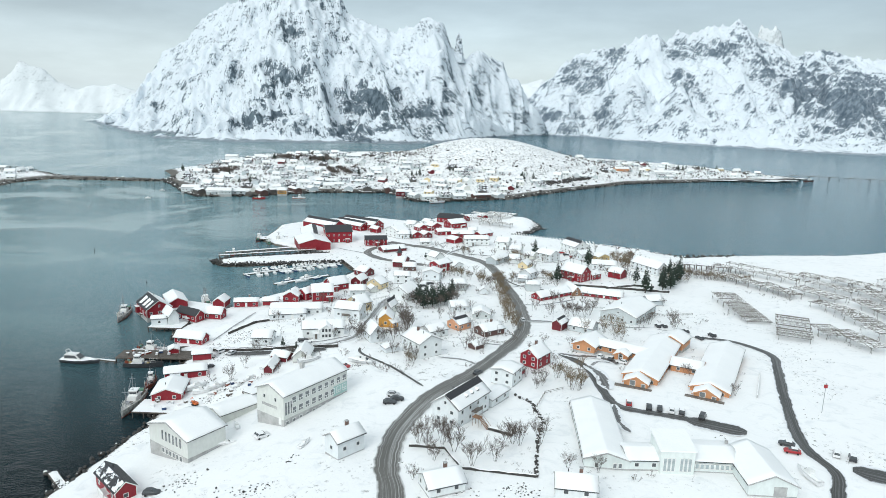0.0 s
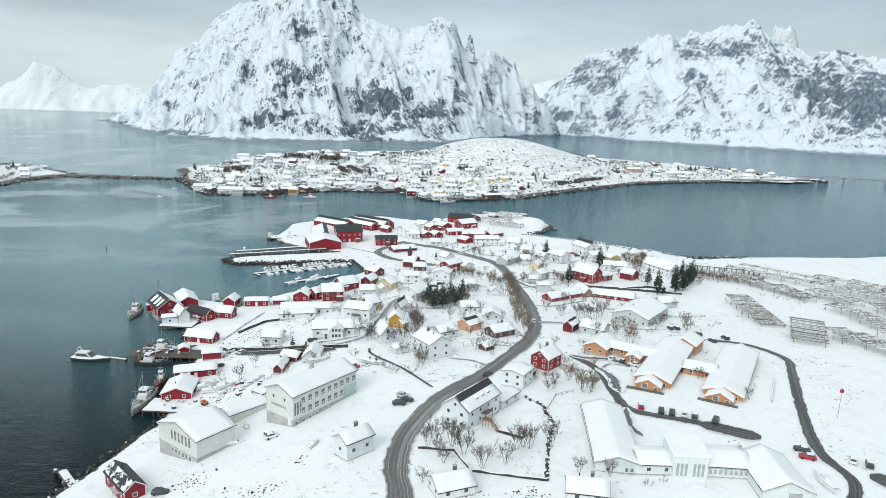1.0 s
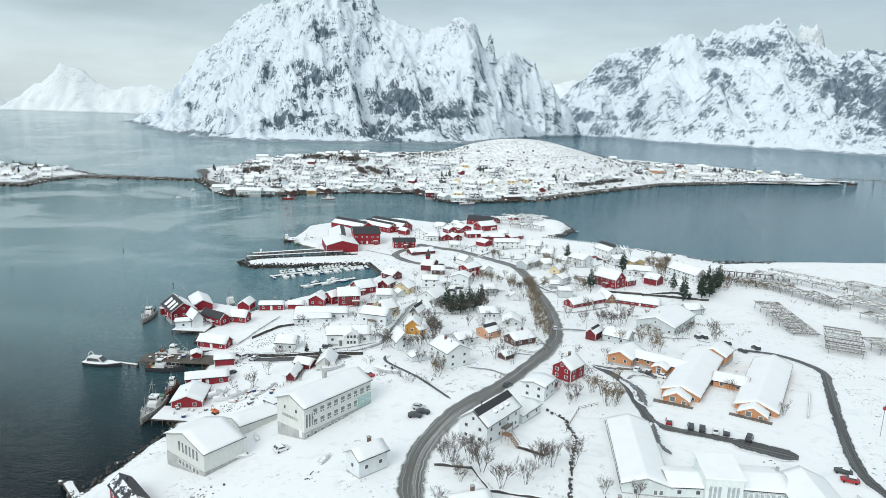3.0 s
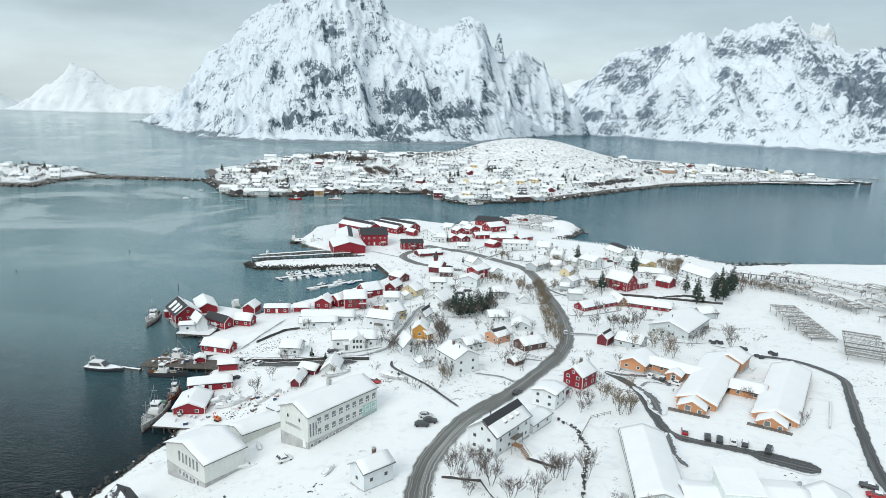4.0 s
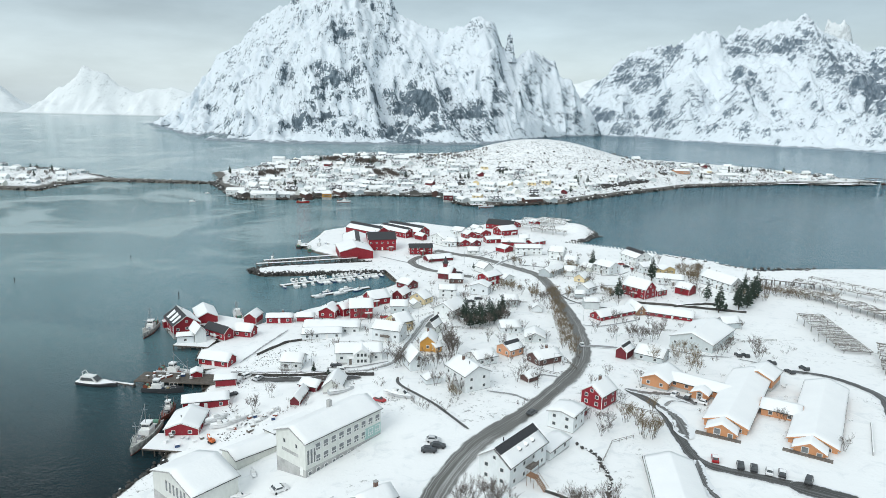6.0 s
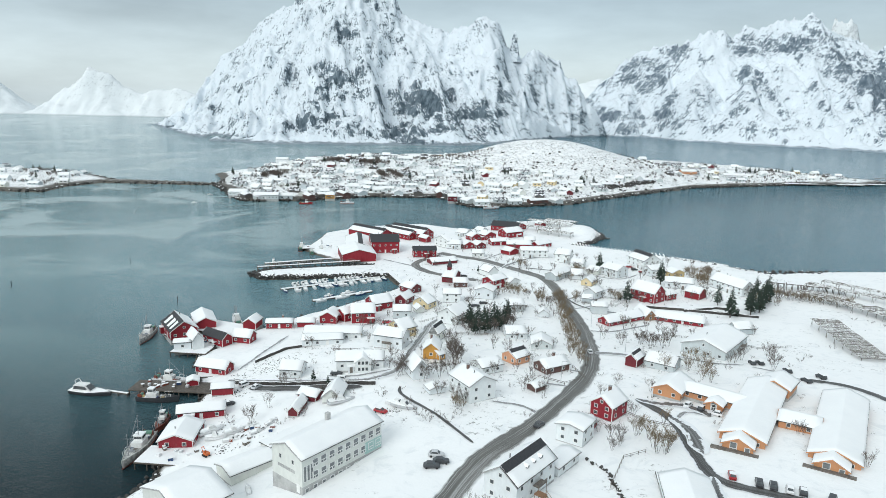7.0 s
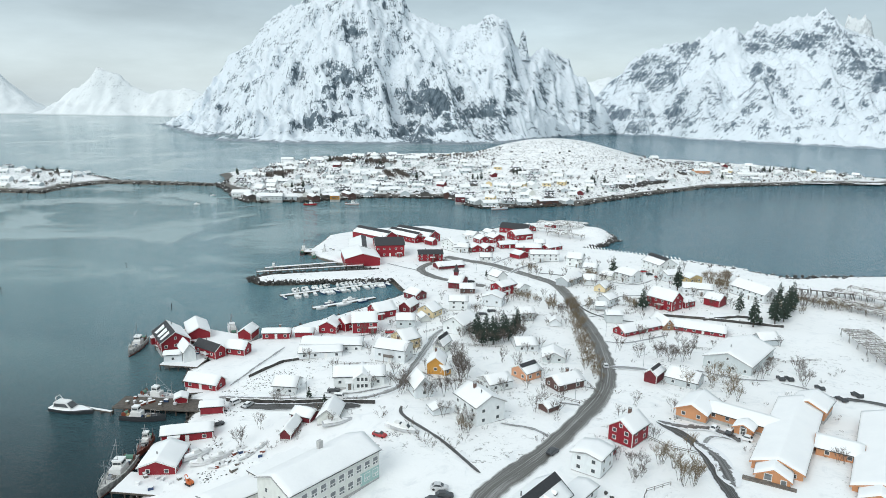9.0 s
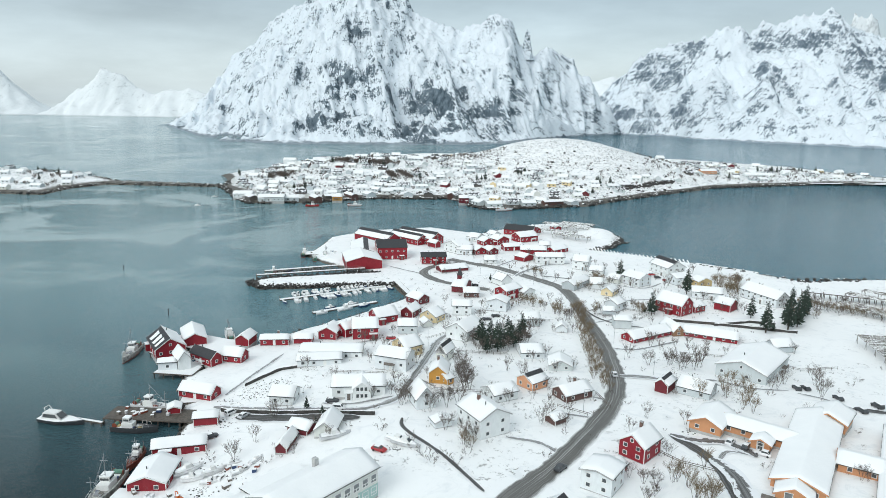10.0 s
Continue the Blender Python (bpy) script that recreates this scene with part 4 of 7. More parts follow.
house("house", 42.8, 326.8, 3, 6.7, 5.9, 3.7, 1.1, "grey", win=0)
house("house", 44.3, 377.3, 63, 8, 5.6, 2.5, 2, "yellow", win=1)
house("house", 43.7, 352.3, 52, 7.6, 6.2, 3.7, 1.6, "white", win=1)
house("house", 39.1, 389.2, -1, 6, 7.2, 2.9, 2.2, "white", win=0)
house("house", 29.3, 388.9, 57, 16.9, 6.7, 3.1, 1.8, "grey", win=0)
house("long_house", 50.9, 314.9, 37, 20.9, 6.6, 2, 2, "red", win=1)
house("long_house", 76.3, 319.5, -20, 20.2, 8.4, 1.9, 1.7, "red", win=1)
house("porch", 62.2, 323.4, 107, 11, 4.6, 2.4, 2.5, "woodbrown", win=1)
house("house", 45.5, 255.3, 57, 6.4, 4, 3.2, 1.6, "darkred", win=0, roof='ridge')
house("house", 54.7, 254.4, -30, 9.5, 8, 2.6, 2, "grey", win=1)
house("house", 79.3, 280.3, 55, 24.7, 15.7, 4.2, 2.8, "grey", win=1)
house("shed", 97.6, 307, 19, 8.2, 5.3, 2.8, 2, "grey", win=0)
house("house", -21.9, 366.1, 6, 7.2, 6.0, 2.7, 1.8, "brown", win=1)
house("shed", 39.6, 343.6, -4, 4.6, 4.6, 2.5, 1.2, "grey", win=0)
house("house", 50.2, 401.7, -34, 6.4, 5.8, 2.7, 1.7, "cream", win=1)
house("cabin", 16.7, 485.1, 2, 6.9, 7.6, 2.6, 1.7, "white", win=1)
house("house", -16.1, 434.9, 6, 6.9, 7.5, 2.5, 1.6, "white", win=1)
house("annex", 14.6, 178.2, 56, 9.5, 4.6, 2.5, 0.6, "white", win=1)
house("cabin", 23.4, 200.3, 56, 3.7, 3.6, 1.9, 1, "red", win=0)


house("house", 0.5, 130.5, 24, 8.3, 6.7, 2.3, 1.8, "white", win=1, chim=1, words="in the near garden")


# ---- the gallery in the old school: a long block, a hall and a link between them ----
def bars(parent, x, y, z, turn, widths, h, material, off):
    """A line of lettering that cannot be repeated, as plain bars."""
    p = -sum(widths) / 2
    for w in widths:
        part("sign_bar", Mesh().box(p + w / 2, 0, 0, w * 0.82, 0.05, h), M[material], parent, at=off @ pose(x, y, z, 0, 0, turn))
        p += w


def gallery():
    x, y, ang, length, width, eave = -39.6, 176.3, 56, 24.4, 10.6, 9.3
    z = level(x, y, ang, length, width) - 0.6
    g = house("gallery_building", x, y, ang, length, width, eave, 2.2, "cream", win=0, plinth=2.6, z=z, label="long cream two-storey former school gallery under snow, with a lower hall", words="")
    g["category"] = "gallery"
    n = 10
    for fl, zz in enumerate((0.9, 3.4, 6.3)):
        for i in range(n):
            if fl and i == 0:
                continue
            window(g, (i + 0.5 - n / 2) * length / n, -width / 2 - 0.03, zz, 0, 1.2 if fl == 0 else 1.7, 1.1 if fl == 0 else 1.9, pane_in="blind")
    for k in (0, 1, 2):
        window(g, -length / 2 + 0.8 + 0.95 * k, -width / 2 - 0.03, 3.6, 0, 0.9, 3.9, pane_in="blind")
    part("stair_panel", Mesh().box(0, 0, 0, 5.6, 0.05, 3.0), M["teal"], g, "pale teal wall panel", at=pose(length / 2 - 2.85, -width / 2 - 0.012, 2.7))
    bars(g, -length / 2 - 0.04, 0.2, 5.0, -90, (0.8, 0.8, 0.8, 0.5, 0.8, 0.8, 0.8, 0.8), 0.75, "concrete", Matrix())
    for py in (-2.2, 2.2):
        window(g, -length / 2 - 0.03, py, 7.0, -90, 0.9, 1.2)
    part("door", Mesh().box(0, 0, 0, 1.1, 0.12, 2.2), M["trim"], g, at=pose(-length / 2 - 0.03, -width / 2 + 1.4, 0.9, 0, 0, -90))
    part("chimney", Mesh().box(2.0, 2.6, eave + 0.6, 1.0, 1.0, 2.8), M["concrete"], g)
    hx, hy, hang, hl, hw, heave = -66.0, 158.4, 56, 11.2, 16.4, 7.6
    hz = level(hx, hy, hang, hl, hw) - 0.7
    house("hall", hx, hy, hang, hl, hw, heave, 2.6, "cream", win=0, plinth=3.0, into=g, z=hz)
    off = g.matrix_world.inverted() @ pose(hx, hy, hz, 0, 0, hang)
    for i in range(6):
        window(g, -hl / 2 - 0.03, (i - 2.5) * 1.5 - 1.5, heave - 2.9, -90, 1.1, 2.9, off, "blind")
        window(g, -hl / 2 - 0.05, (i - 2.5) * 1.5 - 1.5, 1.2, -90, 1.2, 1.5, off, "blind")
    part("door", Mesh().box(0, 0, 0, 1.4, 0.12, 2.4), M["concrete"], g, "grey door", at=off @ pose(-1.0, -hw / 2 - 0.03, 0.6))
    cx, cy, cang, cl, cw, ceave = -60.3, 178.9, 50, 13.5, 7.3, 2.9
    house("link", cx, cy, cang, cl, cw, ceave, 1.0, "cream", win=0, plinth=0.4, into=g, z=level(cx, cy, cang, cl, cw) - 0.3)


gallery()


def open_shed(x, y, turn, length, width):
    shed = thing("open_shed", pose(x, y, ground(x, y) - 0.1, 0, 0, turn), "long low open-sided shed with a snow-covered lean-to roof beside the gallery", "shed")
    part("back_wall", Mesh().box(0, width / 2 - 0.08, -1.0, length, 0.16, 3.6), M["timber"], shed, "weathered dark boarding")
    for sx in (-1, 1):
        part("end_wall", Mesh().box(sx * (length / 2 - 0.07), 0.1, -1.0, 0.14, width - 0.6, 3.5), M["cream"], shed)
    part("roof", Mesh().prism([(-width / 2 - 0.4, 2.75), (width / 2 + 0.3, 2.62), (width / 2 + 0.3, 2.82), (-width / 2 - 0.4, 2.95)], -length / 2 - 0.3, length / 2 + 0.3), M["slate"], shed)
    part("snow_cover", Mesh().prism([(-width / 2 - 0.38, 2.955), (width / 2 + 0.28, 2.825), (width / 2 + 0.2, 3.1), (-width / 2 - 0.3, 3.22)], -length / 2 - 0.25, length / 2 + 0.25), M["snow"], shed, "thick white snow")
    for k in range(5):
        part("post", Mesh().box(-length / 2 + 0.2 + k * (length - 0.4) / 4, -width / 2 + 0.15, -1.0, 0.18, 0.18, 3.74), M["timber"], shed)


open_shed(-54.2, 190.2, 56, 14.0, 4.2)


# ---- the orange care home: parallel gabled wings joined by low links ----
def care_home():
    z = level(70.7, 212.3, 59, 42, 13)
    h = thing("care_home", pose(70.7, 212.3, z, 0, 0, 59), "orange-walled care home of joined gabled wings under thick snow", "care home", "village houses")
    for name, x, y, ang, length, width, eave, rise, win in (("wing", 71.2, 215.0, 62, 42, 10.7, 2.5, 1.9, 1), ("wing", 90.4, 208.1, 62, 43.7, 11, 2.3, 2.0, 1), ("link", 80.6, 209.5, 154, 9.5, 8, 2.4, 1.3, 1),
                                                            ("wing", 51.9, 228.4, 59, 12.1, 7.9, 2.5, 1.9, 1), ("link", 63.0, 223.4, 147, 18, 7.4, 2.3, 1.2, 1), ("wing", 84.0, 233.6, 55, 10, 8.6, 2.9, 1.9, 0),
                                                            ("porch", 59.9, 194.4, 66, 5, 7.0, 2.4, 1.8, 0), ("porch", 78.8, 187.0, 62, 5, 7.0, 2.3, 1.8, 0), ("porch", 61.0, 217.4, 59, 4, 4.4, 2.2, 1.0, 0)):
        house(name, x, y, ang, length, width, eave, rise, "orange", win=win, into=h, z=z, barge="orange", over=0.55)
        if name == "porch":
            off = h.matrix_world.inverted() @ pose(x, y, z, 0, 0, ang)
            for py, w, b, t in ((1.0, 1.7, 0.4, 2.6), (-2.2, 1.3, 0.4, 1.9)):
                window(h, -length / 2 - 0.03, py if width > 5 else 0, b, -90, w, t, off, "blind")
    for x, y, ang in ((58.0, 191.6, 155), (77.0, 184.2, 152)):
        off = h.matrix_world.inverted() @ pose(x, y, ground(x, y) - z + z, 0, 0, ang)
        part("terrace", Mesh().box(0, 0, -0.6, 11, 1.6, 0.85), M["timber"], h, "dark timber terrace edge", at=off)


care_home()


# ---- the white health centre ----
def health_centre():
    z = level(54, 143, 0, 20, 8)
    h = thing("health_centre", pose(54.3, 144, z), "sprawling white single-storey health centre with a taller glazed block", "health centre", "village houses")
    for x, y, ang, length, width, eave, rise, win in ((39.5, 156.0, 86, 30.6, 10.1, 2.5, 1.6, 0), (47.2, 144.6, 2, 8, 8, 2.6, 1.0, 1), (63.3, 145.6, -2, 11, 10, 2.8, 1.2, 0), (72.7, 139.5, 88, 16, 10.5, 2.8, 2.3, 0)):
        house("wing", x, y, ang, length, width, eave, rise, "pale", win=win, into=h, z=z)
    part("block", Mesh().box(0, 0, -1, 7.8, 8.4, 6.6), M["pale"], h, at=pose(0, -0.2, 0))
    part("block_roof", Mesh().add([(-4.2, -4.7, 5.6), (4.2, -4.7, 5.6), (4.2, 4.3, 6.5), (-4.2, 4.3, 6.5), (-4.2, -4.7, 5.95), (4.2, -4.7, 5.95), (4.2, 4.3, 6.85), (-4.2, 4.3, 6.85)],
                                   [(3, 2, 1, 0), (4, 5, 6, 7), (0, 1, 5, 4), (1, 2, 6, 5), (2, 3, 7, 6), (3, 0, 4, 7)]), M["snow"], h, "snow-covered roof")
    for k in (-1.9, 1.9):
        for i in (-1, 0, 1):
            window(h, k + i * 0.95, -4.43, 0.6, 0, 0.95, 3.4, pane_in="pale_glass")
    for i in range(8):
        window(h, 4.9 + i * 1.15, -3.83 + 0.42 - 0.04 * i, 0.9, -2, 1.0, 1.4, pane_in="pale_glass")
    for py in (-3.4, 0.8, 2.0):
        window(h, -15.0 + py, -22.9 + 18.5, 0.9, 0, 1.0, 1.3, pane_in="blind")
    part("garage_door", Mesh().box(0, 0, 0, 4.2, 0.1, 2.4), M["concrete"], h, "grey wide door", at=pose(20.4, -12.55, 0.1))
    part("chimney", Mesh().box(14.0, 3.5, 2.6, 0.6, 0.6, 2.2), M["concrete"], h, "grey chimney")


health_centre()


# ---- dormers, cross gable and steeple on their houses ----
def dormers(h, length, width, eave, rise, count):
    for i in range(count):
        px = (i + 0.5 - count / 2) * 2.7 + 1.0
        zz = eave + rise * 0.30
        d = part("dormer", Mesh().add([(px - 0.45, -width * 0.36, zz), (px + 0.45, -width * 0.36, zz), (px + 0.45, -width * 0.36, zz + 0.6), (px, -width * 0.36, zz + 1.0), (px - 0.45, -width * 0.36, zz + 0.6),
                                     (px - 0.45, 0, zz), (px + 0.45, 0, zz), (px + 0.45, 0, zz + 0.6), (px, 0, zz + 1.0), (px - 0.45, 0, zz + 0.6)],
                                    [(0, 1, 2, 3, 4), (9, 8, 7, 6, 5), (0, 5, 6, 1), (1, 6, 7, 2), (2, 7, 8, 3), (3, 8, 9, 4), (4, 9, 5, 0)]), M["slate"], h, "small dark dormer")
        part("snow_cover", Mesh().add([(px - 0.52, -width * 0.38, zz + 0.6), (px, -width * 0.38, zz + 1.05), (px + 0.52, -width * 0.38, zz + 0.6), (px - 0.52, 0, zz + 0.6), (px, 0, zz + 1.05), (px + 0.52, 0, zz + 0.6),
                                       (px, -width * 0.38, zz + 1.2), (px, 0, zz + 1.2)], [(0, 6, 7, 3), (6, 2, 5, 7), (0, 3, 4, 1), (1, 4, 5, 2), (0, 1, 6), (1, 2, 6), (3, 7, 4), (4, 7, 5)]), M["snow"], d)


def cross_gable(h, at, across, width, eave, rise):
    """A gabled bay set across the middle of a long front."""
    off = pose(at, -width / 2 + across / 2 - 1.3, 0, 0, 0, 90)
    part("bay_wall", gable_wall(across + 1.2, 5.2, eave, rise, 0.3), M["white"], h, at=off)
    part("bay_roof", snow_pair(across + 1.2, 5.2, eave, rise, 0.4, 0.03, 0.3, 2.0), M["snow"], h, "snow-covered bay roof", smooth=True, at=off)
    for zz in (0.9, 3.0):
        for k in (-1.2, 0, 1.2):
            window(h, at + k, -width / 2 - 1.95, zz, 0, 1.0, 1.3)


def steeple(h, at, eave, rise):
    part("tower", Mesh().box(at, 0, 0, 2.0, 2.0, eave + rise + 0.9), M["darkred"], h)
    part("spire", Mesh().add([(at - 1.2, -1.2, eave + rise + 0.9), (at + 1.2, -1.2, eave + rise + 0.9), (at + 1.2, 1.2, eave + rise + 0.9), (at - 1.2, 1.2, eave + rise + 0.9), (at, 0, eave + rise + 5)],
                             [(3, 2, 1, 0), (0, 1, 4), (1, 2, 4), (2, 3, 4), (3, 0, 4)]), M["slate"], h, "dark pointed spire")


dormers(VILLA, 15.3, 8.2, 5.5, 2.9, 3)
cross_gable(FRONT_HOUSE, 1.0, 7.5, 7.5, 3.8, 1.9)
steeple(CHURCH, -1.0, 3.7, 3.0)

# ---- roads ----
def road(name, points, width, label, lift=0.14, material="road"):
    """A strip of road laid on the ground along a smooth line through the points."""
    pts = [Vector(p) for p in points]
    fine = []
    for i in range(len(pts) - 1):
        a, b, c, d = pts[max(0, i - 1)], pts[i], pts[i + 1], pts[min(len(pts) - 1, i + 2)]
        for k in range(int((c - b).length / 1.5) + 1):
            t = k / (int((c - b).length / 1.5) + 1)
            fine.append(0.5 * (2 * b + (c - a) * t + (2 * a - 5 * b + 4 * c - d) * t * t + (3 * b - a - 3 * c + d) * t**3))
    fine.append(pts[-1])
    cols, verts, uvs, run = 7, [], [], 0.0
    for i, p in enumerate(fine):
        d = (fine[min(i + 1, len(fine) - 1)] - fine[max(i - 1, 0)]).normalized()
        run += (p - fine[i - 1]).length if i else 0
        end = min(1.0, 0.35 + 0.25 * min(i, len(fine) - 1 - i)) if material in ("wet", "dirt", "lane") else 1.0
        wide = width * end * (1.0 + 0.22 * noise.noise((p.x * 0.35, p.y * 0.35, 1.7)))
        for j in range(cols):
            u = j / (cols - 1)
            q = p + Vector((-d.y, d.x)) * (0.5 - u) * wide
            verts.append((q.x, q.y))
            uvs.append((u, run))
    xy = np.array(verts)
    z = ground_field(xy[:, 0], xy[:, 1]) + lift
    faces = [(i * cols + j, i * cols + j + 1, (i + 1) * cols + j + 1, (i + 1) * cols + j) for i in range(len(fine) - 1) for j in range(cols - 1)]
    mesh = bpy.data.meshes.new(name)
    mesh.from_pydata(np.c_[xy, z].tolist(), [], [f[::-1] for f in faces])
    layer_ = mesh.uv_layers.new(name="along")
    for loop in mesh.loops:
        layer_.data[loop.index].uv = uvs[loop.vertex_index]
    mesh.materials.append(M[material])
    return tagged(new(name, mesh), label, "road", kind="structure")


road("road_main", [(-8, 60), (-9, 100), (-10, 126), (-12, 137), (-12, 148), (-10, 160), (-4, 178), (3, 190), (12, 205), (23, 228), (29, 245), (32, 262), (33, 280), (33, 302), (30, 332), (26, 368), (21, 386),
                   (13, 397), (-1, 412), (-13, 424), (-28, 432), (-40, 440)], 6.0, "main road with grey slush and dark wheel tracks")
road("road_side", [(33, 266), (40, 267), (52, 265), (64, 268)], 4.0, "side road with trodden snow", 0.18, material="lane")
road("road_east", [(80, 118), (87, 132), (92, 142), (91, 152), (94, 165), (103, 190), (112, 213), (117, 229), (110, 244), (97, 249)], 3.6, "narrow dark road cleared of snow", material="dirt")
road("road_yard", [(97, 144), (104, 140), (112, 136)], 9.0, "muddy turning place beside the road", 0.17, material="dirt")
road("road_home", [(40, 222), (47, 208), (48, 190), (50, 177), (62, 171), (76, 166)], 3.8, "icy access road to the care home", material="dirt")
road("road_park", [(66.5, 168.5), (73, 165.5), (80, 162)], 8.0, "dark cleared car park", 0.2, material="dirt")
road("forecourt", [(40, 222), (45.5, 219.4), (52, 219.5), (57, 215.5), (58, 212)], 4.2, "dark wet forecourt of the care home, half cleared", 0.24, material="wet")
road("forecourt_2", [(47, 210), (50, 202.5), (50, 189)], 5.0, "dark wet forecourt of the care home, half cleared", 0.26, material="wet")
road("road_spur", [(49, 178), (47.5, 168), (49, 160)], 3.4, "short spur road half covered in snow", 0.16, material="wet")
road("lane", [(-30, 222), (-28, 215), (-16, 201), (-6, 187)], 1.2, "snowy lane with a dark edge", material="dirt")
road("street", [(-90, 236), (-72, 233), (-57, 231), (-43, 229), (-34, 236), (-32, 252), (-30, 283), (-29, 300), (-22, 314)], 3.6, "narrow village street, partly cleared", material="lane")
road("quay_street", [(-80, 229.2), (-66, 227), (-52, 224.6), (-42, 223)], 4.6, "dark cleared street above the quay", 0.22, material="dirt")
road("hill_lane", [(-1, 406), (4, 417), (10.8, 427.4), (19.5, 436.4), (29.8, 440.4)], 3.0, "snowy lane branching off between the houses", 0.17, material="lane")
road("back_lane", [(12, 408), (21, 406.3), (33, 402.8)], 1.6, "trodden track across the snow", 0.16, material="dirt")
road("garden_lane", [(30, 349), (35, 337.4), (42, 330), (52, 327)], 1.4, "trodden track across the snow", 0.16, material="dirt")
road("road_harbour", [(-14, 378), (-26, 384), (-41, 393), (-51, 408), (-46, 424), (-34, 431)], 4.8, "bare asphalt road bending past the harbour")
for _pts in ([(12, 206), (6, 212), (-2, 214)], [(23, 229), (14, 231), (8, 229)], [(28, 243), (22, 246)], [(-34, 238), (-46, 233), (-56, 235)], [(-32, 254), (-24, 246)], [(-31, 268), (-38, 270)], [(33, 300), (44, 299), (62, 312)], [(31, 330), (40, 336), (44, 343)],
             [(29, 345), (50, 366), (64, 372)], [(64, 268), (74, 262), (84, 262)], [(97, 249), (92, 256), (86, 260)], [(-90, 244), (-86, 262), (-84, 280)],
             [(-52, 300), (-60, 294), (-76, 288)], [(-44, 400), (-64, 414), (-72, 420)], [(-13, 424), (-4, 440), (4, 456)], [(48, 208), (52, 214), (58, 213)], [(22, 385), (40, 398), (62, 392), (74, 404)]):
    road("path", _pts, 1.7, "trodden path through the snow", 0.12, "lane")

# ---- trees ----
def grow(rng, height, stems, splay, forks, stout=1.0):
    """Trunks and crown of a leafless tree: stems that fan out from the foot and fork upwards into fine twigs."""
    trunk, crown = Mesh(), Mesh()

    def limb(a, way, length, r, depth):
        b = a + way * length
        (trunk if depth == 3 else crown).bar(a, b, r, max(0.015 * stout, r * 0.55), 4 if depth == 3 else 3)
        if depth == 0:
            return
        for i in range(forks[3 - depth]):
            side = Vector((rng.uniform(-1, 1), rng.uniform(-1, 1), rng.uniform(-0.3, 0.5)))
            turn = (way + side * (0.42 + 0.16 * (3 - depth))).normalized()
            turn.z = abs(turn.z) * 0.8 + 0.2
            limb(a + way * length * rng.uniform(0.4, 1.0), turn.normalized(), length * rng.uniform(0.5, 0.78), max(0.014 * stout, r * 0.5), depth - 1)

    for k in range(stems):
        a = 2 * math.pi * (k + rng.random() * 0.6) / stems
        limb(Vector((0.25 * math.cos(a), 0.25 * math.sin(a), -0.3)), Vector((splay * math.cos(a), splay * math.sin(a), 1)).normalized(), height * rng.uniform(0.34, 0.44), 0.0065 * height * stout**0.5, 3)
    return trunk, crown


def bare_tree(seed, height, stems, splay, forks, colour, name="bare_tree", stout=1.0):
    trunk, crown = grow(random.Random(seed), height, stems, splay, forks, stout)
    if name == "bush":
        ob = new(name, crown.add(trunk.v, trunk.f).data(name, M[colour]))
        return tagged(ob, "low leafless brown bush in the snow", "bush", "bushes")
    t = thing(name, pose(0, 0, -60), "leafless grey-brown tree standing in snow" if name == "bare_tree" else "leafless brown roadside tree with dense fine twigs", "tree", "bare trees")
    part("trunk", trunk, M["bark"], t)
    part("crown", crown, M[colour], t)
    return t


def spruce(seed, height):
    rng = random.Random(seed)
    t = thing("spruce_tree", pose(0, 0, -60), "dark green spruce tree dusted with snow", "tree", "spruces")
    part("trunk", Mesh().bar((0, 0, -0.4), (0, 0, height * 0.95), 0.2, 0.03, 6), M["bark"], t)
    crown, snow = Mesh(), Mesh()
    rounds = int(height * 2.3)
    for i in range(rounds):
        k = i / (rounds - 1)
        z = height * (0.18 + 0.80 * k)
        reach = height * 0.25 * (1 - k) ** 0.7 * min(1, 0.5 + 4 * k) + 0.12
        for j in range(7):
            a = j * 2 * math.pi / 7 + rng.uniform(-0.4, 0.4) + i * 0.7
            r = reach * rng.uniform(0.45, 1.15)
            tip = Vector((r * math.cos(a), r * math.sin(a), z - r * rng.uniform(0.15, 0.45)))
            root = Vector((0, 0, z))
            side = Vector((-math.sin(a), math.cos(a), 0)) * r * 0.20
            mid = root.lerp(tip, 0.6)
            drop = Vector((0, 0, -r * 0.16))
            crown.add([root, mid + side + drop, tip, mid - side + drop, mid + Vector((0, 0, r * 0.05))], [(0, 1, 4), (1, 2, 4), (2, 3, 4), (3, 0, 4), (0, 3, 2, 1)])
            for s in (-1, 1):
                q = root.lerp(tip, 0.45)
                e = q + side * s * 1.9 + (tip - root) * 0.18 + drop * 1.5
                crown.add([q, root.lerp(tip, 0.75), e], [(0, 1, 2) if s > 0 else (2, 1, 0)])
            if rng.random() < 0.10:
                up = Vector((0, 0, 0.06))
                snow.add([root.lerp(tip, 0.45) + up, mid + side * 0.6 + up, root.lerp(tip, 0.9) + up * 2, mid - side * 0.6 + up, mid + up * 3], [(0, 1, 4), (1, 2, 4), (2, 3, 4), (3, 0, 4), (0, 3, 2, 1)])
    part("crown", crown, M["needles"], t)
    tagged(part("snow_load", snow, M["snow"], t, "snow lying on the boughs"), kind="stuff")
    return t


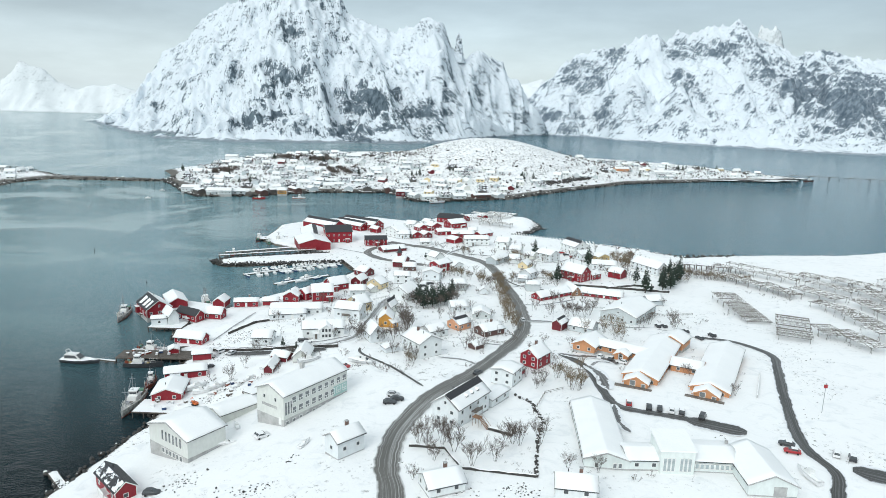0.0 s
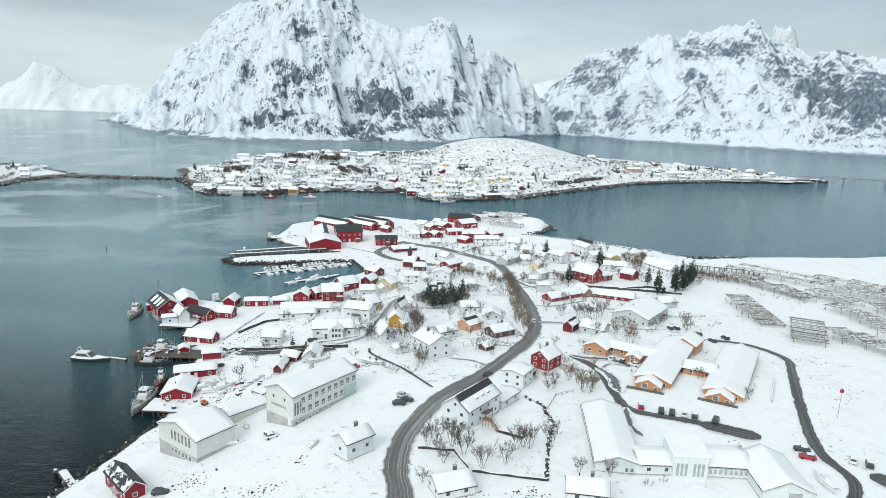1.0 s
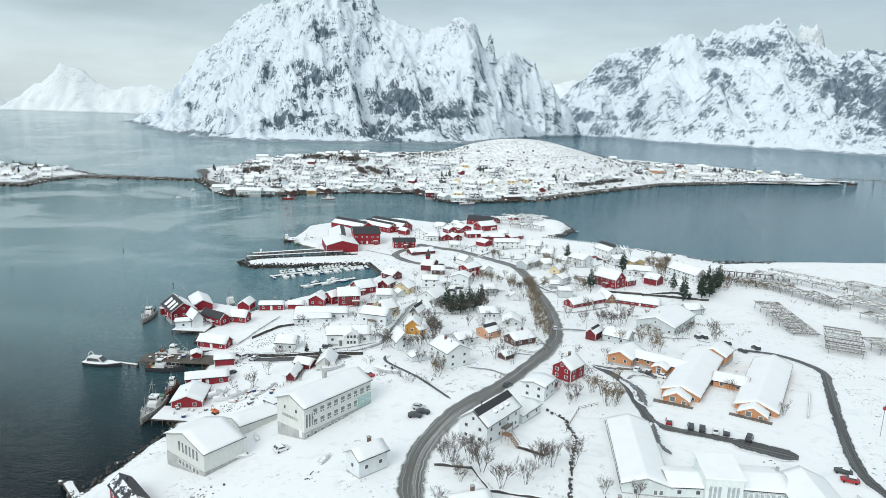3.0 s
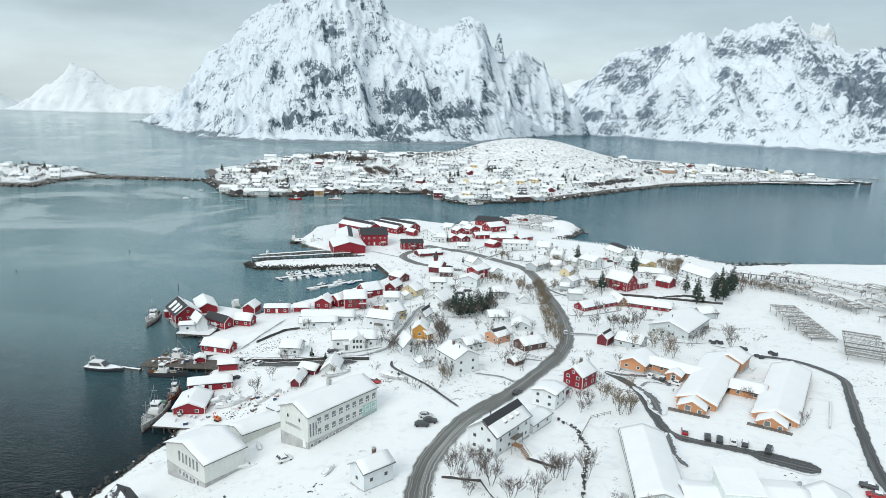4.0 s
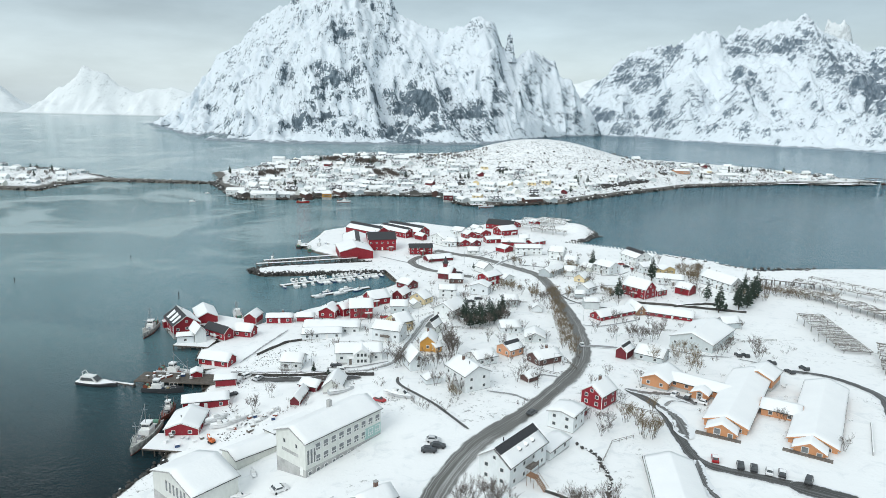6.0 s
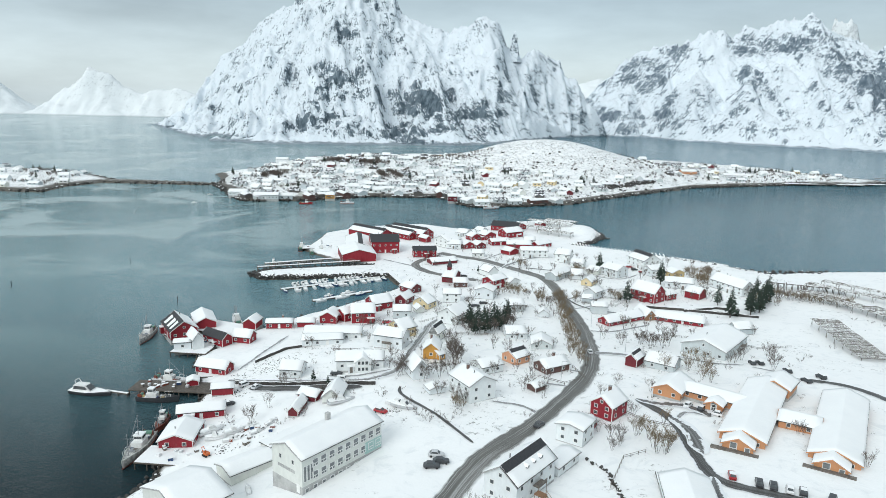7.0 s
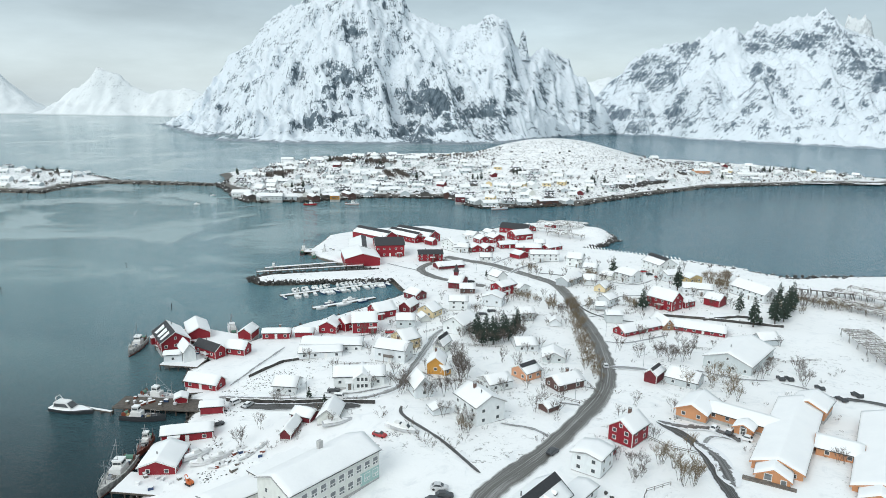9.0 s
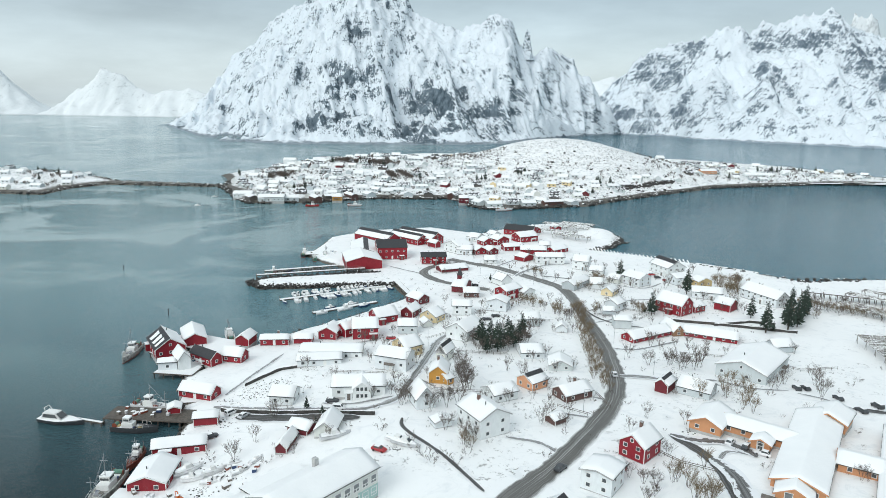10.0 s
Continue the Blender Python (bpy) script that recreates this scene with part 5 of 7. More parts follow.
def plant(kinds, spots, rng, low=0.85, high=1.2, field=ground, sink=0.0):
    """Copies of the kinds at the spots, turned and sized at random."""
    for x, y in spots:
        s = rng.uniform(low, high)
        ob = rng.choice(kinds)
        copy = copy_thing(ob, pose(x, y, field(x, y) - sink, 0, 0, rng.uniform(0, 360)))
        copy.scale = (s * rng.uniform(0.9, 1.1), s * rng.uniform(0.9, 1.1), s)


def thicket(name, kinds, spots, rng, low, high, field, label, category):
    """Far or uncountable growth, joined into one object: the kinds' meshes set down at the spots."""
    verts, faces, slots, mats = [], [], [], []
    for x, y in spots:
        ob, s, a = rng.choice(kinds), rng.uniform(low, high), rng.uniform(0, 6.28)
        z = field(x, y)
        for o in (ob, *ob.children):
            if o.type != "MESH":
                continue
            mat = o.data.materials[0]
            if mat not in mats:
                mats.append(mat)
            n = len(o.data.vertices)
            co = np.empty(n * 3)
            o.data.vertices.foreach_get("co", co)
            co = co.reshape(-1, 3) * s
            base = sum(len(v) for v in verts)
            verts.append(np.c_[co[:, 0] * math.cos(a) - co[:, 1] * math.sin(a) + x, co[:, 0] * math.sin(a) + co[:, 1] * math.cos(a) + y, co[:, 2] + z])
            faces += [tuple(base + i for i in p.vertices) for p in o.data.polygons]
            slots += [mats.index(mat)] * len(o.data.polygons)
    mesh = bpy.data.meshes.new(name)
    mesh.from_pydata(np.concatenate(verts).tolist(), [], faces)
    for mat in mats:
        mesh.materials.append(mat)
    mesh.polygons.foreach_set("material_index", slots)
    return tagged(new(name, mesh), label, category, kind="stuff")


def retire(kinds):
    """The patterns themselves go away once their copies stand."""
    for ob in kinds:
        for o in (*ob.children_recursive, ob):
            bpy.data.objects.remove(o)


_rng = random.Random(11)
BARE = [bare_tree(s, 9.0, 4, 0.30, (5, 5, 5), "twigs") for s in (1, 2, 3)]
ROADSIDE = [bare_tree(s, 7.5, 4, 0.25, (4, 4, 4), "brown_twigs", "roadside_tree") for s in (21, 22, 23)]
LIGHT = [bare_tree(s, 8.5, 3, 0.26, (4, 4, 4), "twigs", stout=1.25) for s in (11, 12, 13, 14)]
BUSH = [bare_tree(s, 2.6, 4, 0.7, (3, 3, 2), "twigs", "bush") for s in (31, 32)]
FAR_TREE = [bare_tree(s, 5.0, 5, 0.45, (3, 2, 1), "twigs", "bush", 6.0) for s in (41, 42, 43)]
SPRUCE = [spruce(s, 9.0) for s in (5, 6, 7)]

# garden below the white villa and beside the access road
plant(BARE, [(-5.5, 149), (-3.5, 149.6), (0.4, 149.4), (3.3, 146.1), (7.4, 139.7), (12.9, 142), (16.1, 149.2), (19.3, 149.9), (24.5, 150.9), (1.5, 150.5), (17.6, 150.8)], _rng, 0.8, 1.0)
plant(BARE, [(-1.4, 141.4), (-5.8, 133), (29.5, 140.1), (36.4, 139.7), (-2.6, 144), (27.9, 187.8), (30.1, 190.5), (28.7, 195.5), (31.3, 194.8)], _rng, 0.5, 0.7)
plant(ROADSIDE, [(35.3, 197.2), (38.4, 190.5), (41.4, 189.2), (38.4, 195.8), (38.8, 188.3), (40.7, 188.1), (36.2, 197.8), (42.5, 192), (44.3, 205.7), (66.6, 240.7), (66.3, 246.3), (67.4, 257), (67.2, 263.9), (69, 251), (63.5, 258), (64.5, 243), (70, 257), (62.6, 251.7), (54.3, 250.2)], _rng, 0.85, 1.15)
plant(BARE, [(52.4, 281.8), (45.3, 280.4), (63.9, 285.5), (59.8, 277.7), (55.2, 276.8), (94.8, 269.1), (53.4, 283), (57, 279), (92.1, 257.7)], _rng, 0.7, 1.0)
plant(BARE, [(-31.8, 231), (-31.1, 237.8), (-18.6, 264.4), (-15.2, 243.6), (-13.5, 245.8), (-15.5, 248), (-23, 226.4), (-18.8, 230.4), (-15.1, 327.3), (4.2, 306.7), (21.9, 329.5), (-17, 255), (-16, 260)], _rng, 0.8, 1.15)
plant(ROADSIDE, [(-11.4, 206.9), (-10.2, 207.1), (-12.2, 208.2)], _rng, 0.6, 0.75)
plant(BUSH, [(-34, 214.7), (-26.1, 207.9), (-21.9, 202), (-18.3, 197.7), (-24.3, 204.3), (-20, 200), (-70.9, 208.3), (-60.5, 202.3)], _rng, 1.0, 1.5)
# among the village houses
plant(LIGHT, [(-31.9, 234.4), (-36.2, 246.5), (-17.2, 262), (-15.8, 252), (-18.3, 290), (-12, 209.8), (-5.7, 312), (-57.5, 252.5), (-37, 292), (-44.5, 274), (-24.6, 236), (-17.8, 237), (-16, 233.2)], _rng, 0.65, 1.0)
plant(LIGHT, [(50.5, 304.5), (53.2, 301), (59.4, 305), (68.5, 297), (62.6, 293), (82, 265), (85, 268), (79, 262), (95.7, 430), (110, 431), (113, 408), (-68.2, 214), (-70, 205)], _rng, 0.6, 1.0)
plant(LIGHT, [(129.6, 366), (139.4, 378), (138.4, 363), (141.7, 359), (126.4, 361), (134, 370), (146, 366), (150, 374), (131, 356), (120, 368), (48, 352), (52, 358), (37, 345), (12, 345), (19, 352), (47, 392), (57, 392), (15, 360)], _rng, 0.6, 1.0)
plant(LIGHT, [(-12, 366), (-33, 352), (-6, 322), (9, 318), (66, 372), (78, 366), (100, 372), (28, 405), (44, 425), (-16, 300), (-33, 268), (30, 222), (36, 232), (1, 352)], _rng, 0.55, 0.9)
plant(BUSH, [(-15.5, 200), (-13.1, 198), (-11.2, 203), (-17.5, 202.4), (-25.5, 208), (71.7, 259), (76.6, 256), (-10.6, 208.5), (-76, 205), (-78, 208), (-74, 211), (48, 176 + 20), (99, 268), (106, 270), (111, 275), (126, 290), (160, 330), (164, 326), (170, 322), (155, 334), (30, 131), (26, 128), (58, 300), (8, 205), (48, 138), (44, 136)], _rng)
# the brown row along the main road
plant(ROADSIDE, [(27.6 - 0.9 * math.sin(i * 0.8) + (0 if i % 3 else 1.2), 251 + i * 2.3) for i in range(46)], _rng, 0.55, 0.85)
plant(ROADSIDE, [(25.6 - 0.9 * math.cos(i * 1.3), 262 + i * 2.9) for i in range(32)], _rng, 0.5, 0.8)
# spruces: the clump in the middle, and single ones
plant(SPRUCE, [(-12, 289.5), (-10.2, 284.5), (-8.4, 291.8), (-6.5, 286.5), (-4.5, 291), (-2.9, 295.5), (-0.9, 293.4), (0.8, 299), (2.4, 306), (-9.6, 298), (-6, 302), (-2, 306), (-13.2, 295), (-7.2, 296.5), (-11.2, 292), (-3.2, 300)], _rng, 0.8, 1.35)
plant(BARE, [(-9, 285), (-3, 287), (2, 293), (4, 299), (-13, 283)], _rng, 0.8, 1.05)
plant(SPRUCE, [(58.4, 346), (82.1, 384), (101, 349), (100.4, 329), (110.8, 334), (116.3, 339), (124, 366), (53.5, 407), (122.9, 352), (128.3, 362), (113, 343), (119, 345), (126, 357)], _rng, 1.1, 1.6)
plant(SPRUCE, [(-5.7, 238.5), (-53.2, 219.6), (-53.7, 227.2), (-59.7, 231.8), (-14, 396), (56, 349), (104, 331)], _rng, 0.35, 0.6)

# thickets on the slope above the racks and bushes about the gardens
plant(ROADSIDE, [(120 + 44 * ((i * 0.618) % 1), 352 + 20 * ((i * 0.387) % 1)) for i in range(60)], _rng, 0.5, 0.9)
thicket("garden_scrub", BUSH, [(-70 + 170 * ((i * 0.618) % 1), 205 + 220 * ((i * 0.7549) % 1)) for i in range(420)], _rng, 0.25, 0.9, ground, "scattered leafless shrubs among the snowy gardens", "scrub")

def clear(x, y, gap=1.5):
    """Whether no house stands at the spot."""
    for hx, hy, ang, length, width in SITES:
        c, s = math.cos(radians(ang)), math.sin(radians(ang))
        u, v = (x - hx) * c + (y - hy) * s, (y - hy) * c - (x - hx) * s
        if abs(u) < length / 2 + gap and abs(v) < width / 2 + gap:
            return False
    return True


for _x, _y, _r, _n in ((106, 394, 8, 26), (116, 414, 6, 16), (105, 413, 6, 12), (29, 386, 6, 16), (43, 402, 5, 12), (18, 342, 5, 10), (5, 355, 6, 16), (35, 345, 4, 8), (56, 352, 5, 8), (10, 410, 4, 6)):
    plant(ROADSIDE, [p for p in [(_rng.gauss(_x, _r * 0.6), _rng.gauss(_y, _r * 0.6)) for _ in range(_n)] if clear(*p)], _rng, 0.5, 0.95)

# shrubs and small trees close to the house walls
_spots, _tall = [], []
for x, y, ang, length, width in SITES:
    if y < 200 or y > 480 or x < -75:
        continue
    for j in range(3):
        a, side = radians(ang), (-1, 1, 1)[j]
        u, v = _rng.uniform(-0.5, 0.5) * length, side * (width / 2 + _rng.uniform(0.8, 2.6))
        if j == 2:
            u, v = (length / 2 + _rng.uniform(0.8, 2.5)) * _rng.choice((-1, 1)), _rng.uniform(-0.5, 0.5) * width
        spot = (x + u * math.cos(a) - v * math.sin(a), y + u * math.sin(a) + v * math.cos(a))
        if clear(*spot, 0.4):
            (_tall if _rng.random() < 0.5 else _spots).append(spot)
thicket("house_shrubs", BUSH, _spots, _rng, 0.4, 0.95, ground, "leafless shrubs close to the house walls", "shrubs")
thicket("house_saplings", LIGHT, _tall, _rng, 0.45, 0.8, ground, "young leafless trees close to the houses", "trees")


# more bare trees between the houses, thickest on the eastern side
_spots = [(40 + 100 * ((k * 0.618) % 1), 288 + 110 * ((k * 0.7549) % 1)) for k in range(44)] + [(-68 + 88 * ((k * 0.618) % 1), 228 + 110 * ((k * 0.7549) % 1)) for k in range(26)] + [(-30 + 120 * ((k * 0.618) % 1), 395 + 60 * ((k * 0.7549) % 1)) for k in range(24)]
thicket("garden_trees", LIGHT, [p for p in _spots if clear(*p) and abs(p[0] - 31) > 4 and (p[0] < 92 or p[1] > 352)], _rng, 0.5, 0.95, ground, "bare grey-brown trees scattered between the snowy gardens", "trees")
plant(BUSH, [p for p in [(-4 + 26 * ((k * 0.618) % 1), 137 + 13 * ((k * 0.7549) % 1)) for k in range(26)]], _rng, 0.25, 0.55)

# ---- cars ----
def car(x, y, turn, paint, van=False, snow=True):
    words = dict(c_red="red", c_dark="dark", c_white="white", c_silver="silver", c_blue="dark blue")[paint]
    c = thing("van" if van else "car", pose(x, y, ground(x, y) + 0.16, 0, 0, turn), f"{words} parked {'van' if van else 'car'} standing on trodden snow", "car", "parked cars")
    l, w, h = (4.5, 1.85, 1.65) if van else (4.4, 1.8, 1.45)
    body, roof_z = Mesh(), h
    rings = []
    for px, lo, hi, k in ((-l / 2, 0.35, 0.75, 0.86), (-l / 2 + 0.15, 0.25, 0.9, 0.98), (-l * 0.2, 0.22, 0.93, 1), (l * 0.2, 0.22, 0.92, 1), (l / 2 - 0.5, 0.22, 0.82, 0.99), (l / 2, 0.35, 0.62, 0.82)):
        rings.append([(px, -w / 2 * k, lo), (px, w / 2 * k, lo), (px, w / 2 * k, hi - 0.1), (px, w / 2 * k * 0.92, hi), (px, -w / 2 * k * 0.92, hi), (px, -w / 2 * k, hi - 0.1)])
    part("body", Mesh().loft(rings), M[paint], c, smooth=False)
    b0, b1, t0, t1 = (-l / 2 + 0.1, l * 0.28, -l / 2 + 0.25, l * 0.16) if van else (-l / 2 + 0.35, l * 0.24, -l / 2 + 0.95, l * 0.06)
    lo, hi = [(b0, -w * 0.46), (b1, -w * 0.46), (b1, w * 0.46), (b0, w * 0.46)], [(t0, -w * 0.39), (t1, -w * 0.39), (t1, w * 0.39), (t0, w * 0.39)]
    cab = part("cabin", Mesh().add([(*p, 0.9) for p in lo] + [(*p, h - 0.06) for p in hi], [(3, 2, 1, 0), (4, 5, 6, 7), (0, 1, 5, 4), (1, 2, 6, 5), (2, 3, 7, 6), (3, 0, 4, 7)]), M[paint], c)
    for i, name in ((0, "side_window"), (1, "windscreen"), (2, "side_window"), (3, "rear_window")):
        j = (i + 1) % 4
        q = [Vector((*p, z)) for p, z in ((lo[i], 0.9), (lo[j], 0.9), (hi[j], h - 0.06), (hi[i], h - 0.06))]
        mid, out = sum(q, Vector()) / 4, (q[1] - q[0]).cross(q[3] - q[0]).normalized() * 0.012
        part(name, Mesh().add([mid + (p - mid) * 0.84 + out for p in q], [(0, 1, 2, 3)]), M["glass"], cab)
    part("roof", Mesh().box((t0 + t1) / 2, 0, h - 0.06, t1 - t0 + 0.12, w * 0.8, 0.07), M["snow" if snow else paint], c, "roof covered with snow" if snow else "")
    for sx in (-0.31, 0.31):
        for sy in (-1, 1):
            part("wheel", Mesh().bar((sx * l, sy * (w / 2 - 0.2), 0.16), (sx * l, sy * (w / 2 + 0.01), 0.16), 0.32, sides=10), M["rubber"], c)
    c.scale = (0.88, 0.88, 0.92)


for _x, _y, _turn, _paint, _van, _snow in (
        (-14.3, 179, 0, "c_silver", False, False), (-14.8, 173.4, 5, "c_dark", False, False), (-12.9, 175.9, 8, "c_dark", False, False), (-32.4, 203.6, -20, "c_red", False, True), (-47, 158.9, 35, "c_white", False, True), (-46.3, 158, 40, "c_white", False, True), (-65.5, 135.7, 10, "c_dark", False, False),
        (53.3, 178.4, 78, "c_red", False, True), (58.3, 175.8, 75, "c_dark", False, False), (61, 174.8, 72, "c_dark", False, False), (64, 173.6, 70, "c_white", False, True), (66.6, 173.0, 70, "c_dark", False, True),
        (71.4, 170.4, 60, "c_dark", True, False), (87.0, 155.3, 150, "c_dark", False, True), (86.4, 151.3, 160, "c_red", False, True), (96.9, 150.6, 60, "c_white", True, True), (99.8, 148.9, 65, "c_dark", False, True),
        (87.3, 264, 95, "c_dark", False, True), (90.0, 264.2, 100, "c_dark", False, True), (96.2, 256.6, 100, "c_dark", False, True), (104.6, 251.2, 105, "c_dark", True, True), (98.2, 246.8, 110, "c_dark", False, True),
        (54.0, 219.0, 55, "c_white", False, True), (57.2, 216.9, 55, "c_dark", False, True), (60.0, 213.6, 150, "c_white", False, True), (-53, 235.2, 5, "c_dark", False, True), (-49.5, 229.6, 3, "c_white", True, True),
        (-12.4, 328, 15, "c_dark", False, True), (-8.9, 333.3, 15, "c_dark", False, True), (74.2, 415, 20, "c_dark", False, True), (77.6, 409.4, 15, "c_red", False, True), (72.4, 421, 20, "c_red", False, True),
        (-82.5, 231.4, 60, "c_white", True, True), (-77.7, 229.2, 70, "c_silver", False, True), (-82.0, 217.2, 40, "c_dark", False, True), (-25.4, 381, 25, "c_dark", False, True), (-21.4, 384.4, 25, "c_dark", False, True),
        (-47.9, 299.2, 10, "c_red", False, True), (31.9, 266.4, 95, "c_silver", False, True), (10.8, 199, 55, "c_dark", False, False)):
    car(_x, _y, _turn, _paint, _van, _snow)


# ---- boats ----
def hull_rings(l, w, h, draught, bow=1.35):
    """Sections of a round-bowed hull along x, from the stern to the stem."""
    rings = []
    for k in (0.0, 0.06, 0.25, 0.5, 0.72, 0.87, 0.96, 1.0):
        half = w / 2 * (0.78 + 0.22 * min(1, k / 0.3)) * (1 if k < 0.5 else max(0.04, 1 - ((k - 0.5) / 0.5) ** 2.2))
        sheer = h * (1 + (bow - 1) * max(0, (k - 0.35) / 0.65) ** 1.6 + 0.1 * max(0, 0.3 - k))
        keel = -draught * (1 if k < 0.85 else 1 - (k - 0.85) / 0.15 * 0.9)
        x = -l / 2 + k * l
        rake = 0.10 * l * max(0, k - 0.85) / 0.15
        rings.append([(x + rake * 0.2, 0, keel), (x + rake * 0.5, half * 0.72, keel * 0.35), (x + rake * 0.8, half * 0.96, sheer * 0.45), (x + rake, half, sheer), (x + rake, half * 0.9, sheer), (x + rake, half * 0.88, sheer - 0.35 * min(1, h)),
                      (x + rake, -half * 0.88, sheer - 0.35 * min(1, h)), (x + rake, -half * 0.9, sheer), (x + rake, -half, sheer), (x + rake * 0.8, -half * 0.96, sheer * 0.45), (x + rake * 0.5, -half * 0.72, keel * 0.35)])
    return rings


def fishing_boat(x, y, turn, l, paint, house_at, label, mast=True, low_paint="c_rust"):
    b = thing("fishing_boat", pose(x, y, 0, 0, 0, turn), label, "boat", "moored boats")
    w, h = l * 0.28, l * 0.085 + 0.5
    part("hull", Mesh().loft(hull_rings(l, w, h, 1.2)), M[paint], b)
    low = [[(px, py * 1.012, pz) for px, py, pz in ring] for ring in hull_rings(l * 1.004, w, 0.45, 1.2, 1.0)]
    part("waterline_band", Mesh().loft(low), M[low_paint], b, "rust-red underwater paint")
    hx, hl, hw = house_at * l, l * 0.2, w * 0.62
    wh = part("wheelhouse", Mesh().box(hx, 0, h - 0.5, hl * 1.3, hw, 1.7).box(hx - hl * 0.1, 0, h + 1.2, hl * 0.75, hw * 0.8, 1.5), M["trim"], b, "white wheelhouse")
    part("roof", Mesh().box(hx - hl * 0.1, 0, h + 2.71, hl * 0.8, hw * 0.9, 0.12), M["snow"], wh, "snow on the roof")
    for sy in (-1, 1):
        part("window_band", Mesh().box(hx - hl * 0.1, sy * hw * 0.401, h + 1.75, hl * 0.62, 0.05, 0.6), M["glass"], wh)
    part("window_band", Mesh().box(hx - hl * 0.1 + hl * 0.378, 0, h + 1.75, 0.05, hw * 0.7, 0.6), M["glass"], wh)
    part("deck_boards", Mesh().box(-0.06 * l, 0, h - 0.37, l * 0.72, w * 0.66, 0.07), M["quay"], b, "dark wet deck boards")
    for k, (dx, dl) in enumerate(((-0.30, 0.16), (0.20, 0.20))):
        part("deck_snow", Mesh().box(dx * l, (k - 0.5) * 0.1 * w, h - 0.298, l * dl, w * 0.42, 0.07), M["snow"], b, "snow lying on the deck")
    drum = part("net_drum", Mesh().bar((-0.40 * l, -w * 0.26, h + 0.3), (-0.40 * l, w * 0.26, h + 0.3), 0.55, sides=10), M["c_green"], b, "green net drum")
    for sy in (-1, 1):
        part("drum_flange", Mesh().bar((-0.40 * l, sy * w * 0.26, h + 0.3), (-0.40 * l, sy * (w * 0.26 + 0.08), h + 0.3), 0.75, sides=10), M["c_rust"], drum)
    part("life_raft", Mesh().bar((hx - hl * 0.5, -0.5, h + 1.55), (hx - hl * 0.5, 0.5, h + 1.55), 0.3, sides=8), M["trim"], b)
    part("hatch", Mesh().box(hx + (0.24 if house_at < 0 else -0.26) * l, 0, h - 0.3, l * 0.1, w * 0.35, 0.7), M["steel"], b)
    rng = random.Random(int(l * 10 + x))
    for _ in range(9):
        s = rng.uniform(0.4, 0.95)
        part("deck_gear", Mesh().box(rng.uniform(-0.36, 0.22) * l, rng.uniform(-0.22, 0.22) * w, h - 0.30, s * 1.3, s, s * rng.uniform(0.5, 1.0)), M[rng.choice(("timber", "c_rust", "steel", "c_blue", "slate", "ochrepale"))], b)
    if mast:
        for mx, mh in ((hx + 0.02 * l, l * 0.52), (0.36 * l if house_at < 0.1 else -0.36 * l, l * 0.38)):
            m = part("mast", Mesh().bar((mx, 0, h - 0.4), (mx, 0, h + mh), 0.13, 0.06, 6), M["steel"], b)
            part("crosstree", Mesh().bar((mx, -0.9, h + mh * 0.78), (mx, 0.9, h + mh * 0.78), 0.05), M["steel"], m)
            part("boom", Mesh().bar((mx, 0, h + mh * 0.35), (mx + (l * 0.2 if mx < 0.2 * l else -l * 0.2), 0, h + mh * 0.55), 0.07), M["steel"], m)
        for sy in (-1, 1):
            part("stay", Mesh().bar((hx, 0, h + l * 0.5), (0.44 * l, sy * 0.2, h * 1.25), 0.035, sides=3), M["steel"], b)
            part("gallows", Mesh().bar((-0.38 * l, sy * w * 0.36, h - 0.3), (-0.38 * l, sy * w * 0.3, h + 2.6), 0.08), M["steel"], b)
    for sy in (-1, 1):  # rail round the fore deck
        for k in (0, 2, 4):
            part("rail_post", Mesh().bar((0.16 * l + k * 0.06 * l, sy * w * (0.44 - 0.045 * k), h * (1.02 + 0.05 * k)), (0.16 * l + k * 0.06 * l, sy * w * (0.44 - 0.045 * k), h * (1.02 + 0.05 * k) + 0.9), 0.04, sides=3), M["trim"], b)
        part("rail", Mesh().bar((0.16 * l, sy * w * 0.44, h * 1.02 + 0.9), (0.40 * l, sy * w * 0.26, h * 1.22 + 0.9), 0.045, sides=3), M["trim"], b)


fishing_boat(-96.6, 192, -84, 16.5, "worn_hull", -0.05, "rusty pale fishing trawler with tall masts moored at the quay", low_paint="c_rust")
fishing_boat(-98.0, 207, -79, 10, "c_rust", -0.1, "small red-hulled fishing boat with a mast beside the red boathouse")
fishing_boat(-110, 236.2, -6, 13, "c_white", -0.05, "white passenger boat with an upper deck at the timber pier", low_paint="c_blue")
fishing_boat(-107.8, 222.4, 2, 12.5, "c_dark", -0.1, "black-hulled work boat with a white deckhouse at the pier", mast=False, low_paint="c_dark")
fishing_boat(-141, 277, -78, 16, "worn_hull", -0.05, "white fishing boat moored beside the large red boathouse")
fishing_boat(-113.5, 300, 120, 13, "c_white", -0.1, "fishing boat with tall masts lying behind the red boathouses", low_paint="c_green")
fishing_boat(-133, 401.5, 95, 8, "c_red", 0.0, "small red fishing boat at the end of the pier")
fishing_boat(-130.5, 447, 100, 13, "c_dark", 0.05, "dark-hulled fishing boat with a white deckhouse at the far quay")
fishing_boat(-121, 437, 110, 10, "c_green", -0.1, "green fishing boat covered in snow beside the landing stage", mast=False)
fishing_boat(-117, 447, 100, 11, "c_white", -0.15, "white fishing boat with a lattice mast at the far quay")


